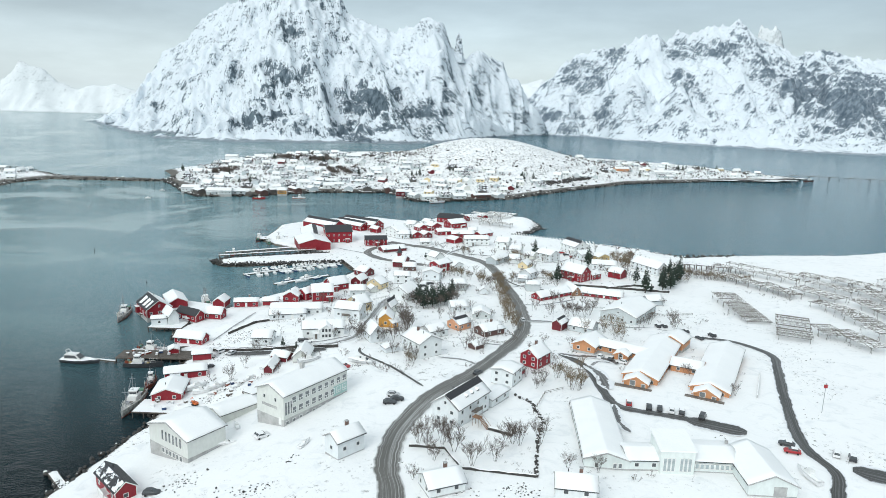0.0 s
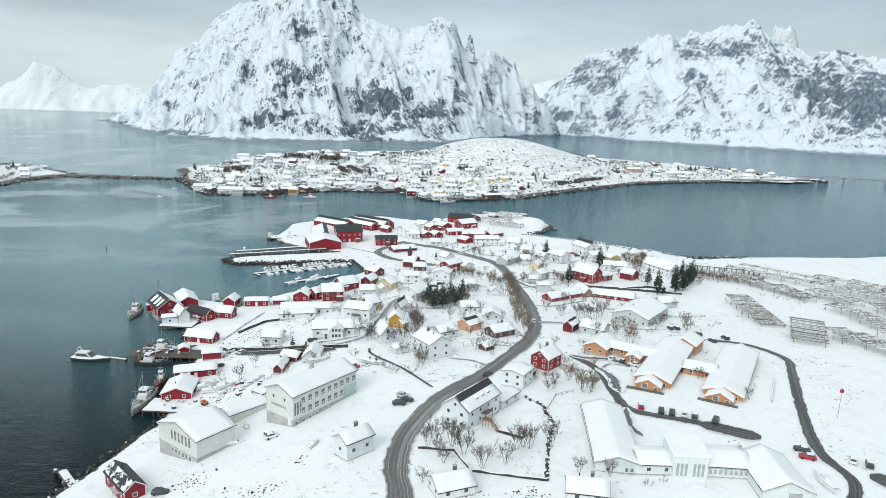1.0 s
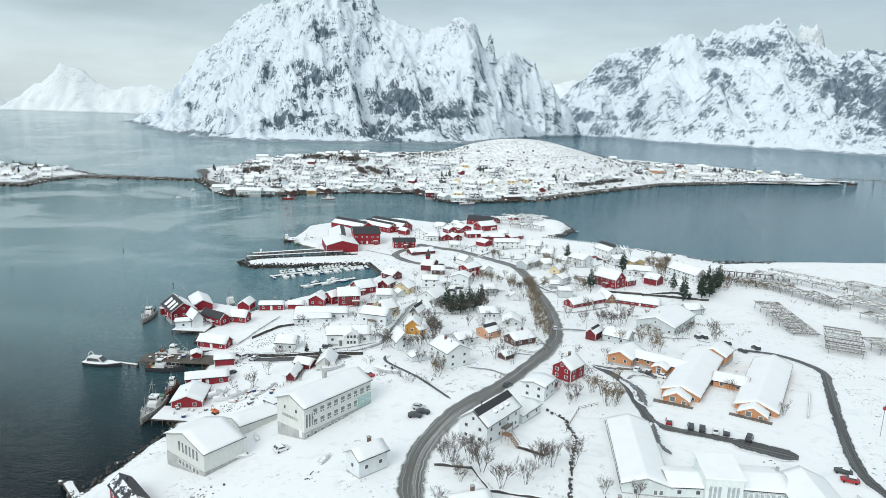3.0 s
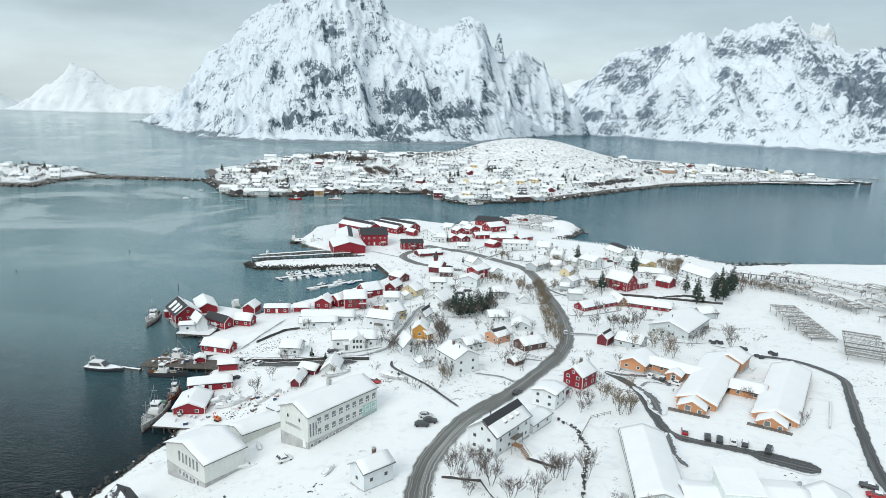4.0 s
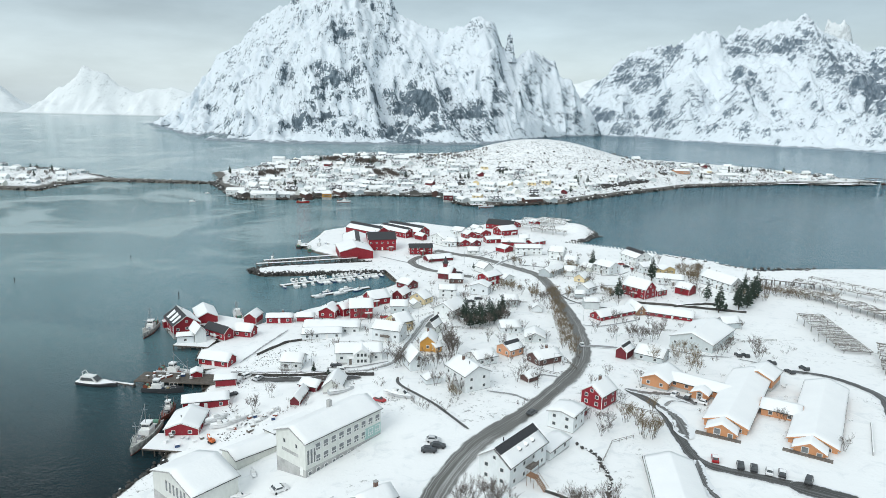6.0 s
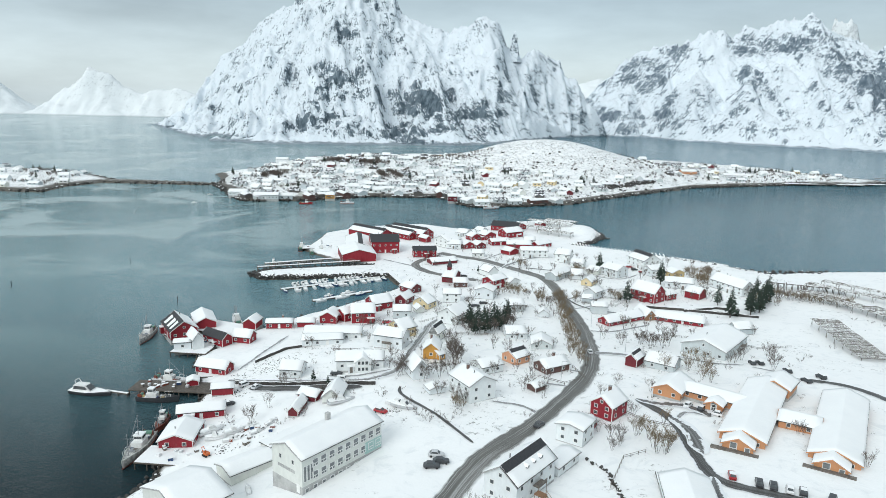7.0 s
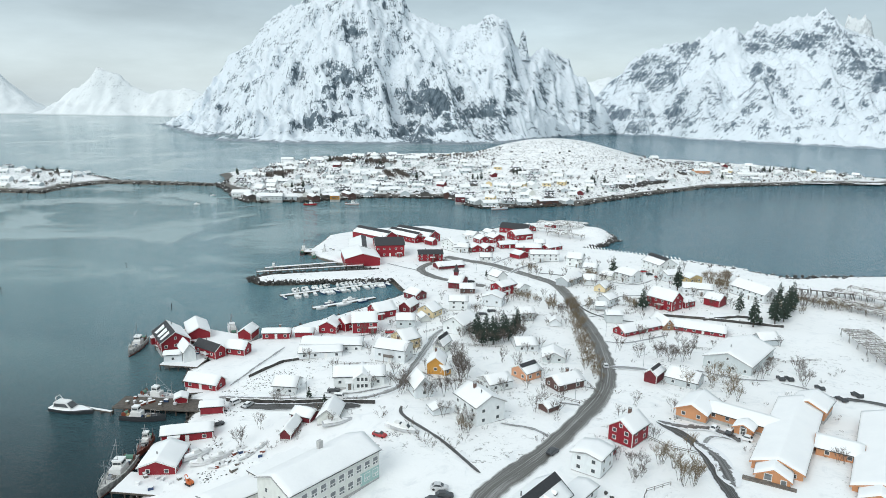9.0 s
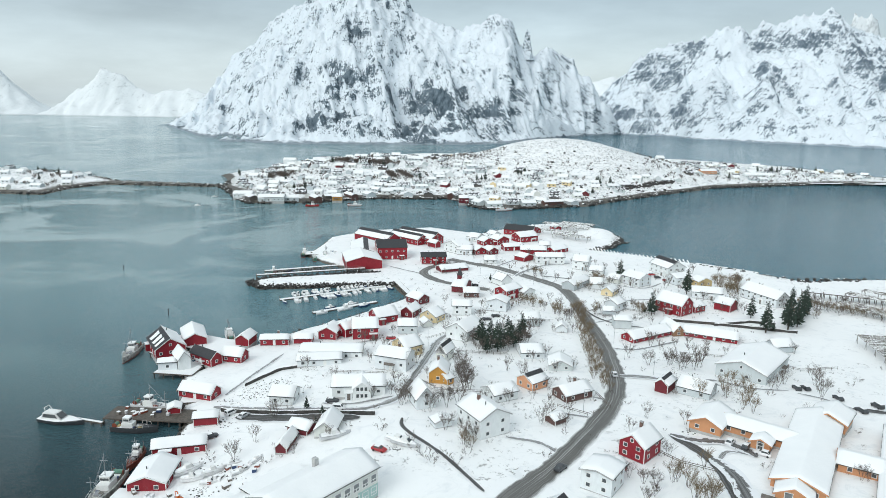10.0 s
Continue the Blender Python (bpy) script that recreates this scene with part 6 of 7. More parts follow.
def ferry(x, y, turn):
    b = thing("catamaran", pose(x, y, 0, 0, 0, turn), "white and black fast catamaran with a swept deckhouse, moored", "boat", "moored boats")
    l, w = 13.0, 4.6
    part("hull", Mesh().loft(hull_rings(l, w, 1.25, 0.7, 1.25)), M["c_dark"], b)
    part("deck", Mesh().loft([[(px, py * 1.02, pz + 1.27) for px, py, pz in ring] for ring in [[(p[0], p[1], 0.0 if i < 4 or i > 7 else 0.14) for i, p in enumerate(r)] for r in hull_rings(l * 0.99, w, 0.3, 0.0, 1.0)]]), M["snow"], b, "snow-covered white deck")
    c = part("deckhouse", Mesh().add([(-5, -1.7, 1.3), (1.6, -1.6, 1.3), (1.6, 1.6, 1.3), (-5, 1.7, 1.3), (-4.6, -1.4, 3.2), (-0.6, -1.3, 3.2), (-0.6, 1.3, 3.2), (-4.6, 1.4, 3.2)],
                                     [(3, 2, 1, 0), (4, 5, 6, 7), (0, 1, 5, 4), (1, 2, 6, 5), (2, 3, 7, 6), (3, 0, 4, 7)]), M["trim"], b, "white deckhouse")
    part("windscreen", Mesh().add([(1.35, -1.35, 1.75), (1.35, 1.35, 1.75), (-0.25, 1.15, 3.08), (-0.25, -1.15, 3.08)], [(0, 1, 2, 3)]), M["glass"], c)
    for sy in (-1, 1):
        part("window_band", Mesh().add([(-4.5, sy * 1.66, 1.9), (0.4, sy * 1.57, 1.9), (-0.7, sy * 1.4, 2.9), (-4.4, sy * 1.5, 2.9)], [(0, 1, 2, 3) if sy < 0 else (3, 2, 1, 0)]), M["glass"], c)
    part("radar_arch", Mesh().bar((-3.6, -1.3, 3.2), (-4.2, -0.9, 4.6), 0.1).bar((-3.6, 1.3, 3.2), (-4.2, 0.9, 4.6), 0.1).bar((-4.2, -0.9, 4.6), (-4.2, 0.9, 4.6), 0.1), M["trim"], b)


ferry(-131.5, 224.4, -4)


def motorboat(seed):
    rng = random.Random(seed)
    l = rng.uniform(4.6, 7.6)
    b = thing("motorboat", pose(0, 0, -70), "small white pleasure boat covered in snow at the pontoon", "boat", "marina boats")
    w = l * 0.33
    part("hull", Mesh().loft(hull_rings(l, w, 0.8, 0.3, 1.3)), M[("c_white", "c_white", "c_silver", "c_blue")[seed % 4]], b)
    part("cover", Mesh().loft([[(px, py * 0.9, pz) for px, py, pz in ring] for ring in [[(k * l, -w * 0.42 * s, 0.8), (k * l, w * 0.42 * s, 0.8), (k * l, w * 0.3 * s, 0.8 + 0.5 * s), (k * l, -w * 0.3 * s, 0.8 + 0.5 * s)] for k, s in ((-0.45, 0.8), (-0.1, 1.0), (0.15, 0.9), (0.42, 0.3))]]), M["snow"], b, "snow-covered canopy")
    c = part("cabin", Mesh().add([(-0.1 * l, -w * 0.32, 0.9), (0.22 * l, -w * 0.28, 0.9), (0.22 * l, w * 0.28, 0.9), (-0.1 * l, w * 0.32, 0.9), (-0.08 * l, -w * 0.27, 2.0), (0.1 * l, -w * 0.22, 2.0), (0.1 * l, w * 0.22, 2.0), (-0.08 * l, w * 0.27, 2.0)],
                                 [(3, 2, 1, 0), (4, 5, 6, 7), (0, 1, 5, 4), (1, 2, 6, 5), (2, 3, 7, 6), (3, 0, 4, 7)]), M["trim"], b)
    part("windscreen", Mesh().add([(0.215 * l, -w * 0.24, 1.15), (0.215 * l, w * 0.24, 1.15), (0.125 * l, w * 0.2, 1.9), (0.125 * l, -w * 0.2, 1.9)], [(0, 1, 2, 3)]), M["glass"], c)
    return b


MOTOR = [motorboat(s) for s in (0, 1, 2, 3)]


def pontoon(x0, y0, x1, y1, width, label):
    """A floating walkway: deck, snow on it and mooring posts."""
    a, b = Vector((x0, y0)), Vector((x1, y1))
    l, ang = (b - a).length, math.degrees(math.atan2(y1 - y0, x1 - x0))
    p = thing("pontoon", pose((x0 + x1) / 2, (y0 + y1) / 2, 0, 0, 0, ang), label, "pontoon", "harbour piers")
    part("deck", Mesh().box(0, 0, -0.3, l, width, 0.85), M["quay"], p)
    part("snow_cover", Mesh().box(0, 0, 0.55, l - 0.3, width - 0.25, 0.14), M["snow"], p)
    for i in range(int(l / 9) + 1):
        part("mooring_post", Mesh().bar((-l / 2 + 0.5 + i * 9, width / 2 + 0.14, -1), (-l / 2 + 0.5 + i * 9, width / 2 + 0.14, 1.7), 0.13, sides=6), M["timber"], p)
    return ang


_ang = pontoon(-112, 352.5, -66, 386, 2.2, "floating marina pontoon lined with snow-covered boats")
_ang2 = pontoon(-90.5, 335.5, -66, 357, 2.2, "snow-covered floating pontoon with a few boats")
_rng = random.Random(4)
for i in range(24):
    for side in (-1, 1):
        if side > 0 and i in (0, 1, 2) or _rng.random() < 0.1:
            continue
        k = (i + 0.6 + _rng.uniform(-0.25, 0.25)) / 24.4
        px, py = -112 + 46 * k, 352.5 + 33.5 * k
        copy_thing(_rng.choice(MOTOR), pose(px - side * 0.62 * 4.6, py + side * 0.79 * 4.6, 0, 0, 0, _ang + side * 90 + _rng.uniform(-14, 14) + 180 * _rng.randint(0, 1)))
for k, side in ((0.1, -1), (0.45, -1), (0.3, 1), (0.62, 1), (0.75, -1)):
    copy_thing(MOTOR[int(k * 10) % 4], pose(-90.5 + 24.5 * k - side * 0.66 * 2.6, 335.5 + 21.5 * k + side * 0.75 * 2.6, 0, 0, 0, _ang2 + _rng.uniform(-4, 4)))
for _x, _y in ((-130, 404.5), (-127, 406), (-118, 411), (-112, 414)):
    copy_thing(MOTOR[int(-_x) % 4], pose(_x, _y, 0, 0, 0, 35))
for _x, _y, _t in ((-46, 226 - 14, 30), (-28.5, 207.5, -25), (-26.5, 206.2, -20), (-80, 200, 50), (-77, 196, 20), (-73, 199, 40), (84.5, 139.5, 100)):
    copy_thing(MOTOR[int(-_x) % 4], pose(_x, _y, ground(_x, _y) + 0.35, 4, 0, _t))

for _x, _y, _t in ((-285.3, 620.3, 10), (-295.3, 675.1, 30)):
    copy_thing(MOTOR[1], pose(_x, _y, 0, 0, 0, _t))
for _x, _y, _t in ((-70, 203, 30), (-66, 199, 50), (-72, 195, 20), (-64, 204, 70), (-56.3, 167.9, 120), (-33.5, 149.4, 70), (-55.7, 157.6, 20)):  # dinghies laid up on land
    _b = copy_thing(MOTOR[0], pose(_x, _y, ground(_x, _y) + 0.2, 4, 0, _t))
    _b.scale = (0.62, 0.62, 0.5)


# ---- quays and piers ----
def pier(points, width, top, label, rail=False, snow=True, name="quay", gap=3.2):
    """A timber deck on piles along straight stretches."""
    (x0, y0), (x1, y1) = points
    l, ang = math.hypot(x1 - x0, y1 - y0), math.degrees(math.atan2(y1 - y0, x1 - x0))
    p = thing(name, pose((x0 + x1) / 2, (y0 + y1) / 2, 0, 0, 0, ang), label, "quay", "harbour piers")
    part("deck", Mesh().box(0, 0, top - 0.35, l, width, 0.35), M["quay"], p)
    if snow:
        part("snow_cover", Mesh().box(0, 0, top, l - 0.4, width - 0.4, 0.12), M["snow"], p)
    for i in range(int(l / gap) + 1):
        for sy in (-1, 1):
            px = -l / 2 + 0.3 + i * (l - 0.6) / max(1, int(l / gap))
            part("support_post", Mesh().bar((px, sy * (width / 2 - 0.2), -4), (px, sy * (width / 2 - 0.2), top - 0.35), 0.17, sides=6), M["quay"], p)
            if rail:
                part("rail_post", Mesh().bar((px, sy * (width / 2 - 0.1), top), (px, sy * (width / 2 - 0.1), top + 1.1), 0.06), M["timber"], p)
    if rail:
        for sy in (-1, 1):
            part("hand_rail", Mesh().bar((-l / 2, sy * (width / 2 - 0.1), top + 1.12), (l / 2, sy * (width / 2 - 0.1), top + 1.12), 0.06), M["timber"], p)


pier(((-93, 187.5), (-76, 187.5)), 9, 2.1, "snow-dusted timber quay in front of the red boathouse")
pier(((-93, 209), (-80, 200)), 7, 2.0, "timber quay beside the long red shed")
pier(((-119, 229), (-86, 230.5)), 8, 1.9, "dark timber pier with moored boats", snow=False)
pier(((-103, 241), (-90, 245)), 8, 2.0, "timber quay under the red boathouse")
pier(((-131, 279), (-108, 268)), 9, 2.1, "timber quay on piles carrying the red boathouses")
pier(((-132, 292), (-104, 284)), 14, 2.1, "timber quay on piles behind the boathouses")
pier(((-122, 262), (-108, 262)), 8, 2.0, "timber quay under the white boathouse")
pier(((-137, 398), (-101, 418)), 2.6, 2.2, "narrow wooden pier with boats along it", name="pier")
pier(((-137, 386), (-84, 411)), 2.4, 3.0, "long railed footbridge along the breakwater", rail=True, name="footbridge")
pier(((-130, 446), (-108, 452)), 10, 1.9, "snowy timber landing stage at the far quay")
pier(((-62, 388), (-52, 367)), 3.0, 2.4, "dark timber quay wall across the harbour basin")
pier(((-98, 151.2), (-89, 142.5)), 2.2, 0.9, "small snow-covered jetty by the boathouse", name="jetty")
pier(((-118, 223.9), (-132, 226)), 1.2, 1.2, "narrow gangway out to the catamaran", name="gangway")
for _a, _b in (((48, 487), (65, 475)), ((65, 475), (80, 469)), ((80, 469), (104, 459))):
    _slats, _n = Mesh(), int(math.dist(_a, _b) / 2.3)
    for k in range(_n):
        _x, _y = _a[0] + (_b[0] - _a[0]) * k / _n, _a[1] + (_b[1] - _a[1]) * k / _n
        _slats.bar((_x + 1.0, _y + 1.0, 0.2), (_x - 1.3, _y + 2.6, 3.3), 0.40, 0.34, sides=5)
    tagged(new("drying_slat", _slats.data("drying_slat", M["snow"])), "row of snow-covered poles leaning along the shore", "poles", kind="stuff")
for _k in range(4):
    pier(((138 + 9 * _k, 391 - 2.6 * _k), (146.4 + 9 * _k, 388.6 - 2.6 * _k)), 4.0, 6.2, "snowy timber trestle beside the drying racks", name="trestle_walk", gap=2.8)
pier(((104, 459), (134, 441)), 8, 1.8, "snow-covered timber wharf on the east shore")


# ---- clutter on the quays ----
def crate(x, y, z, turn, w, d, h, material):
    c = thing("crate", pose(x, y, z, 0, 0, turn), "fish crate standing on the quay, dusted with snow", "crate", "quay crates")
    part("body", Mesh().box(0, 0, 0, w, d, h), M[material], c)
    part("snow_cover", Mesh().box(0, 0, h, w * 0.94, d * 0.94, 0.12), M["snow"], c)


_rng = random.Random(12)
for _cx, _cy, _cz, _rx, _ry, _n in ((-108, 229.6, 1.9, 9, 2.6, 14), (-84, 188, 2.22, 6, 3, 8), (-86, 204, 2.12, 5, 2, 7), (-96, 243.5, 2.12, 5, 2.5, 6), (-118, 271, 2.22, 7, 2.5, 6), (-118, 449, 2.02, 8, 3, 8), (-68, 197, 4.2, 6, 5, 16)):
    for _ in range(_n):
        _x, _y = _cx + _rng.uniform(-_rx, _rx), _cy + _rng.uniform(-_ry, _ry)
        crate(_x, _y, _cz if _cz < 4 else ground(_x, _y), _rng.uniform(0, 90), _rng.uniform(0.7, 1.4), _rng.uniform(0.7, 1.1), _rng.uniform(0.4, 0.9), _rng.choice(("c_silver", "c_blue", "c_rust", "timber", "timber", "c_white")))


# ---- the digger ----
def digger(x, y, turn):
    d = thing("excavator", pose(x, y, ground(x, y) + 0.05, 0, 0, turn), "small orange excavator parked on the snowy quay", "excavator")
    for sy in (-1, 1):
        part("track", Mesh().loft([[(px, sy * 0.75 + py, pz) for px, pz in ((-1.3, 0.15), (-1.0, 0.0), (1.0, 0.0), (1.3, 0.15), (1.3, 0.5), (1.0, 0.65), (-1.0, 0.65), (-1.3, 0.5))] for py in (-0.22, 0.22)]), M["rubber"], d)
    part("body", Mesh().box(-0.35, 0.0, 0.7, 1.9, 1.6, 0.9), M["c_orange"], d)
    cab = part("cab", Mesh().box(0.35, 0.4, 0.72, 1.0, 0.8, 1.75), M["c_orange"], d)
    part("window", Mesh().box(0.87, 0.4, 1.45, 0.04, 0.65, 0.8), M["glass"], cab)
    part("roof", Mesh().box(0.35, 0.4, 2.475, 1.05, 0.85, 0.1), M["snow"], cab, "snow on the roof")
    part("boom", Mesh().bar((0.5, -0.3, 1.3), (1.7, -0.3, 3.0), 0.17).bar((1.7, -0.3, 3.0), (2.9, -0.3, 2.3), 0.15), M["c_orange"], d)
    part("dipper", Mesh().bar((2.9, -0.3, 2.35), (2.6, -0.3, 0.9), 0.12), M["c_orange"], d)
    part("bucket", Mesh().prism([(-0.7, 0.9), (-0.7, 0.35), (0.1, 0.35), (0.1, 0.9)], 2.25, 2.9), M["steel"], d)
    return d


digger(-75.4, 187.4, 150).scale = (0.72, 0.72, 0.72)


# ---- sea marks ----
for _x, _y in ((-151.6, 323), (-214.8, 392), (-35.2, 562), (53, 612), (64.7, 575), (-244, 335)):
    _m = thing("sea_mark", pose(_x, _y, 0), "dark iron navigation post standing in the water", "sea mark", "sea marks")
    part("post", Mesh().bar((0, 0, -4), (0, 0, 3.4), 0.18, 0.12, 8), M["slate"], _m)
    part("collar", Mesh().bar((0, 0, 2.4), (0, 0, 2.8), 0.34, 0.34, 8), M["slate"], _m)


# ---- racks for drying fish ----
def rack(x, y, ang, length, width, height=3.0):
    r = thing("drying_rack", pose(x, y, ground(x, y), 0, 0, ang), "grey wooden fish-drying rack of many poles, dusted with snow", "drying rack", "fish racks")
    frames = max(2, int(length / 7))
    for i in range(frames + 1):
        px = -length / 2 + i * length / frames
        for sy in (-1, 1):
            part("trestle", Mesh().bar((px - 0.9, sy * width * 0.42, -1.5), (px + 0.25, sy * width * 0.42, height), 0.08).bar((px + 0.9, sy * width * 0.42, -1.5), (px - 0.25, sy * width * 0.42, height), 0.08), M["timber"], r)
        part("crossbeam", Mesh().bar((px, -width / 2, height - 0.1), (px, width / 2, height - 0.1), 0.09), M["timber"], r)
    poles, snow, n = Mesh(), Mesh(), int(width / 0.42)
    rng = random.Random(int(x * 7 + y))
    for i in range(n + 1):
        py = -width / 2 + i * width / n
        a, b = (-length / 2 - rng.uniform(0, 0.6), py + rng.uniform(-0.1, 0.1), height + 0.05), (length / 2 + rng.uniform(0, 0.6), py + rng.uniform(-0.1, 0.1), height + 0.05)
        poles.bar(a, b, 0.08, sides=3)
        for _ in range(int(length / 2.0)):
            k = rng.uniform(0, 0.95)
            q = k + rng.uniform(0.3, 2.4) / length
            snow.bar(Vector(a).lerp(Vector(b), k) + Vector((0, 0, 0.10)), Vector(a).lerp(Vector(b), min(1, q)) + Vector((0, 0, 0.10)), 0.12, sides=3)
    for i in range(int(length / 0.8)):
        px = rng.uniform(-length / 2, length / 2)
        poles.bar((px, -width / 2, height + 0.22), (px + rng.uniform(-0.4, 0.4), width / 2, height + 0.22), 0.06, sides=3)
    tagged(part("pole_layer", poles, M["timber"], r), kind="stuff")
    tagged(part("pole_snow", snow, M["snow"], r, "snow clinging to the poles"), kind="stuff")


for _x, _y, _a, _l, _w in ((135, 298, -93, 46, 11), (141, 261, -114, 30, 13), (161, 351, -59, 50, 8.5), (175, 373, -45, 46, 6), (187, 379, -44, 50, 5), (171, 336, -75, 24, 8), (203, 345, -57, 24, 9), (188, 330, -62, 24, 11),
                           (213, 361, -50, 34, 6), (226, 352, -50, 32, 6), (181, 305, -64, 16, 9), (181, 283, -88, 22, 10), (153, 257, -91, 13, 9), (158, 245, -78, 20, 9), (218, 328, -86, 30, 11), (202, 305, -84, 26, 10),
                           (236, 330, -80, 30, 10), (222, 300, -84, 26, 10), (250, 350, -60, 34, 8), (200, 280, -80, 24, 10), (176, 250, -75, 26, 10)):
    rack(_x, _y, _a, _l, _w)
for _x, _y, _a in ((28, 530, -20), (38, 545, -18), (30, 560, -25), (44, 566, -20), (36, 516, -25)):
    rack(_x, _y, _a, 25, 7)

# ---- the village on the island ----
def isle_house(seed, colour, roof_dark=False):
    rng = random.Random(seed)
    l, w, e, r = (rng.uniform(12, 20), rng.uniform(7, 10), rng.uniform(2.2, 3.6), rng.uniform(1.2, 2.0)) if seed > 10 else (rng.uniform(7.5, 12), rng.uniform(6, 7.5), rng.uniform(2.0, 3.6), rng.uniform(1.6, 2.6))
    h = thing("island_house", pose(0, 0, -90), f"{WORDS[colour]} wooden island house under a snow-covered roof", "house", "island houses")
    part("wall", gable_wall(l, w, e, r, -2.0), M[colour], h)
    part("roof", roof_pair(l, w, e, r, 0.45, 0.02, 0.3), M["patchy" if roof_dark else "snow"], h)
    for px in (-0.25, 0.2):
        part("window", Mesh().box(px * l, -w / 2 - 0.02, 0.9, 1.5, 0.06, 1.2), M["glass"], h)
    return h


ISLE_HOUSES = [isle_house(s, c, s == 6) for s, c in ((1, "white"), (2, "grey"), (3, "cream"), (4, "grey"), (5, "white"), (6, "grey"), (7, "yellow"), (8, "darkred"))] + [isle_house(9, "drab", True), isle_house(10, "grey", True)]
WHARF = [isle_house(s, c, d) for s, c, d in ((11, "drab", True), (12, "drab", False), (13, "grey", False), (14, "grey", False), (15, "brown", False), (16, "grey", False))]
_rng = random.Random(8)
_taken = []


def free(x, y, gap):
    if any((x - a) ** 2 + (y - b) ** 2 < gap * gap for a, b in _taken):
        return False
    _taken.append((x, y))
    return True


_n = 0
while _n < 300:
    _x, _y = _rng.uniform(-330, 480), _rng.uniform(650, 1090)
    _d = float(inland(np.array([_x]), np.array([_y]), ISLE)[0])
    _hill = ((_x - 45) / 125) ** 2 + ((_y - 965) / 120) ** 2
    if _d < 9 or _hill < 1.5 or (_x > 110 and _y < 1000 and (_d < 25 or _d > 90)) or (_x > 330 and _rng.random() < 0.5) or not free(_x, _y, 8.5 + 4 * _rng.random()):
        continue
    copy_thing(_rng.choice(ISLE_HOUSES[:6] if _rng.random() < 0.7 else ISLE_HOUSES[6:] + ISLE_HOUSES[8:] * 2), pose(_x, _y, isle(_x, _y), 0, 0, _rng.choice((0, 0, 15, 20, 90, 110, -25))))
    _n += 1
for i in range(len(ISLE[2:11]) - 1):  # wharves along the near shore
    (ax, ay), (bx, by) = ISLE[2 + i], ISLE[3 + i]
    for k in range(max(1, int(math.hypot(bx - ax, by - ay) / 17))):
        t = (k + 0.5) / max(1, int(math.hypot(bx - ax, by - ay) / 17))
        _x, _y = ax + (bx - ax) * t + _rng.uniform(-3, 3), ay + (by - ay) * t + 4 + _rng.uniform(-2, 3)
        if free(_x, _y, 10):
            copy_thing(_rng.choice(WHARF), pose(_x, _y, 2.0, 0, 0, math.degrees(math.atan2(by - ay, bx - ax)) + _rng.choice((0, 90))))
        pier(((_x - 6, _y - 6), (_x + 6, _y - 6)), 6, 1.8, "dark timber wharf along the island shore", name="wharf", snow=_rng.random() < 0.4, gap=12)
for _x, _y, _l, _w, _e, _c in ((-228, 652, 24, 11, 4.0, "grey"), (-298, 905, 16, 11, 8.0, "white"), (238, 950, 20, 10, 3.6, "orange"), (-262, 668, 18, 10, 4, "white"), (-52, 678, 9, 8, 5, "darkred"), (300, 960, 30, 10, 4.0, "white"), (-170, 667, 9, 7, 4.0, "ochre")):
    house("island_hall" if _w > 12 else "island_building", _x, _y, 8, _l, _w, _e, 2.2, _c, win=1, z=max(1.9, isle(_x, _y)), words="on the island shore")
fishing_boat(-186, 638, 8, 11, "c_red", 0.1, "red-hulled fishing boat at the island wharf", mast=False)
fishing_boat(-14, 650, 20, 14, "c_white", -0.1, "white fishing boat at the island pier")
fishing_boat(-150, 650, 0, 12, "c_white", 0.1, "white fishing boat by the island wharf")
fishing_boat(520, 985, 5, 14, "c_dark", 0.1, "dark fishing boat lying off the island's point", mast=False)
_spots = []
while len(_spots) < 1500:
    _x, _y = _rng.uniform(-330, 470), _rng.uniform(660, 1060)
    if float(inland(np.array([_x]), np.array([_y]), ISLE)[0]) > 8 and ((_x - 45) / 120) ** 2 + ((_y - 965) / 120) ** 2 > 0.9:
        _spots.append((_x, _y))
_spots += [(-170 + 150 * ((k * 0.618) % 1), 880 + 50 * ((k * 0.7549) % 1)) for k in range(150)] + [(-300 + 100 * ((k * 0.618) % 1), 780 + 60 * ((k * 0.7549) % 1)) for k in range(30)]
thicket("island_scrub", FAR_TREE, _spots, _rng, 0.35, 1.0, isle, "leafless trees and shrubs between the island houses", "scrub")
thicket("island_spruces", SPRUCE, [(-42, 787), (-47, 786), (-38, 788), (-3, 808), (1, 807), (5, 806), (81, 788), (85, 790), (83, 793), (97, 800), (73, 746), (352, 1017), (346, 1014), (340, 1018), (323, 1022), (258, 926), (-109, 782), (-338, 835), (-333, 826),
               (-258, 772), (-227, 711), (-216, 713), (-212, 721), (-160, 832), (-190, 842), (-225, 846), (-268, 800), (384, 1040), (390, 1046), (410, 1050)], _rng, 0.8, 1.3, isle, "dark spruce clumps on the island", "trees")
thicket("island_groves", FAR_TREE, [(-224 + 75 * ((k * 0.618) % 1) + 8 * ((k * 0.414) % 1), 850 - 20 * ((k * 0.618) % 1) + 14 * ((k * 0.7549) % 1)) for k in range(110)] + [(-150 + 34 * ((k * 0.618) % 1), 784 + 24 * ((k * 0.7549) % 1)) for k in range(45)] + [(-292 + 34 * ((k * 0.618) % 1), 788 + 18 * ((k * 0.7549) % 1)) for k in range(50)],
        _rng, 1.0, 1.7, isle, "tall leafless birches in rows behind the island houses", "trees")
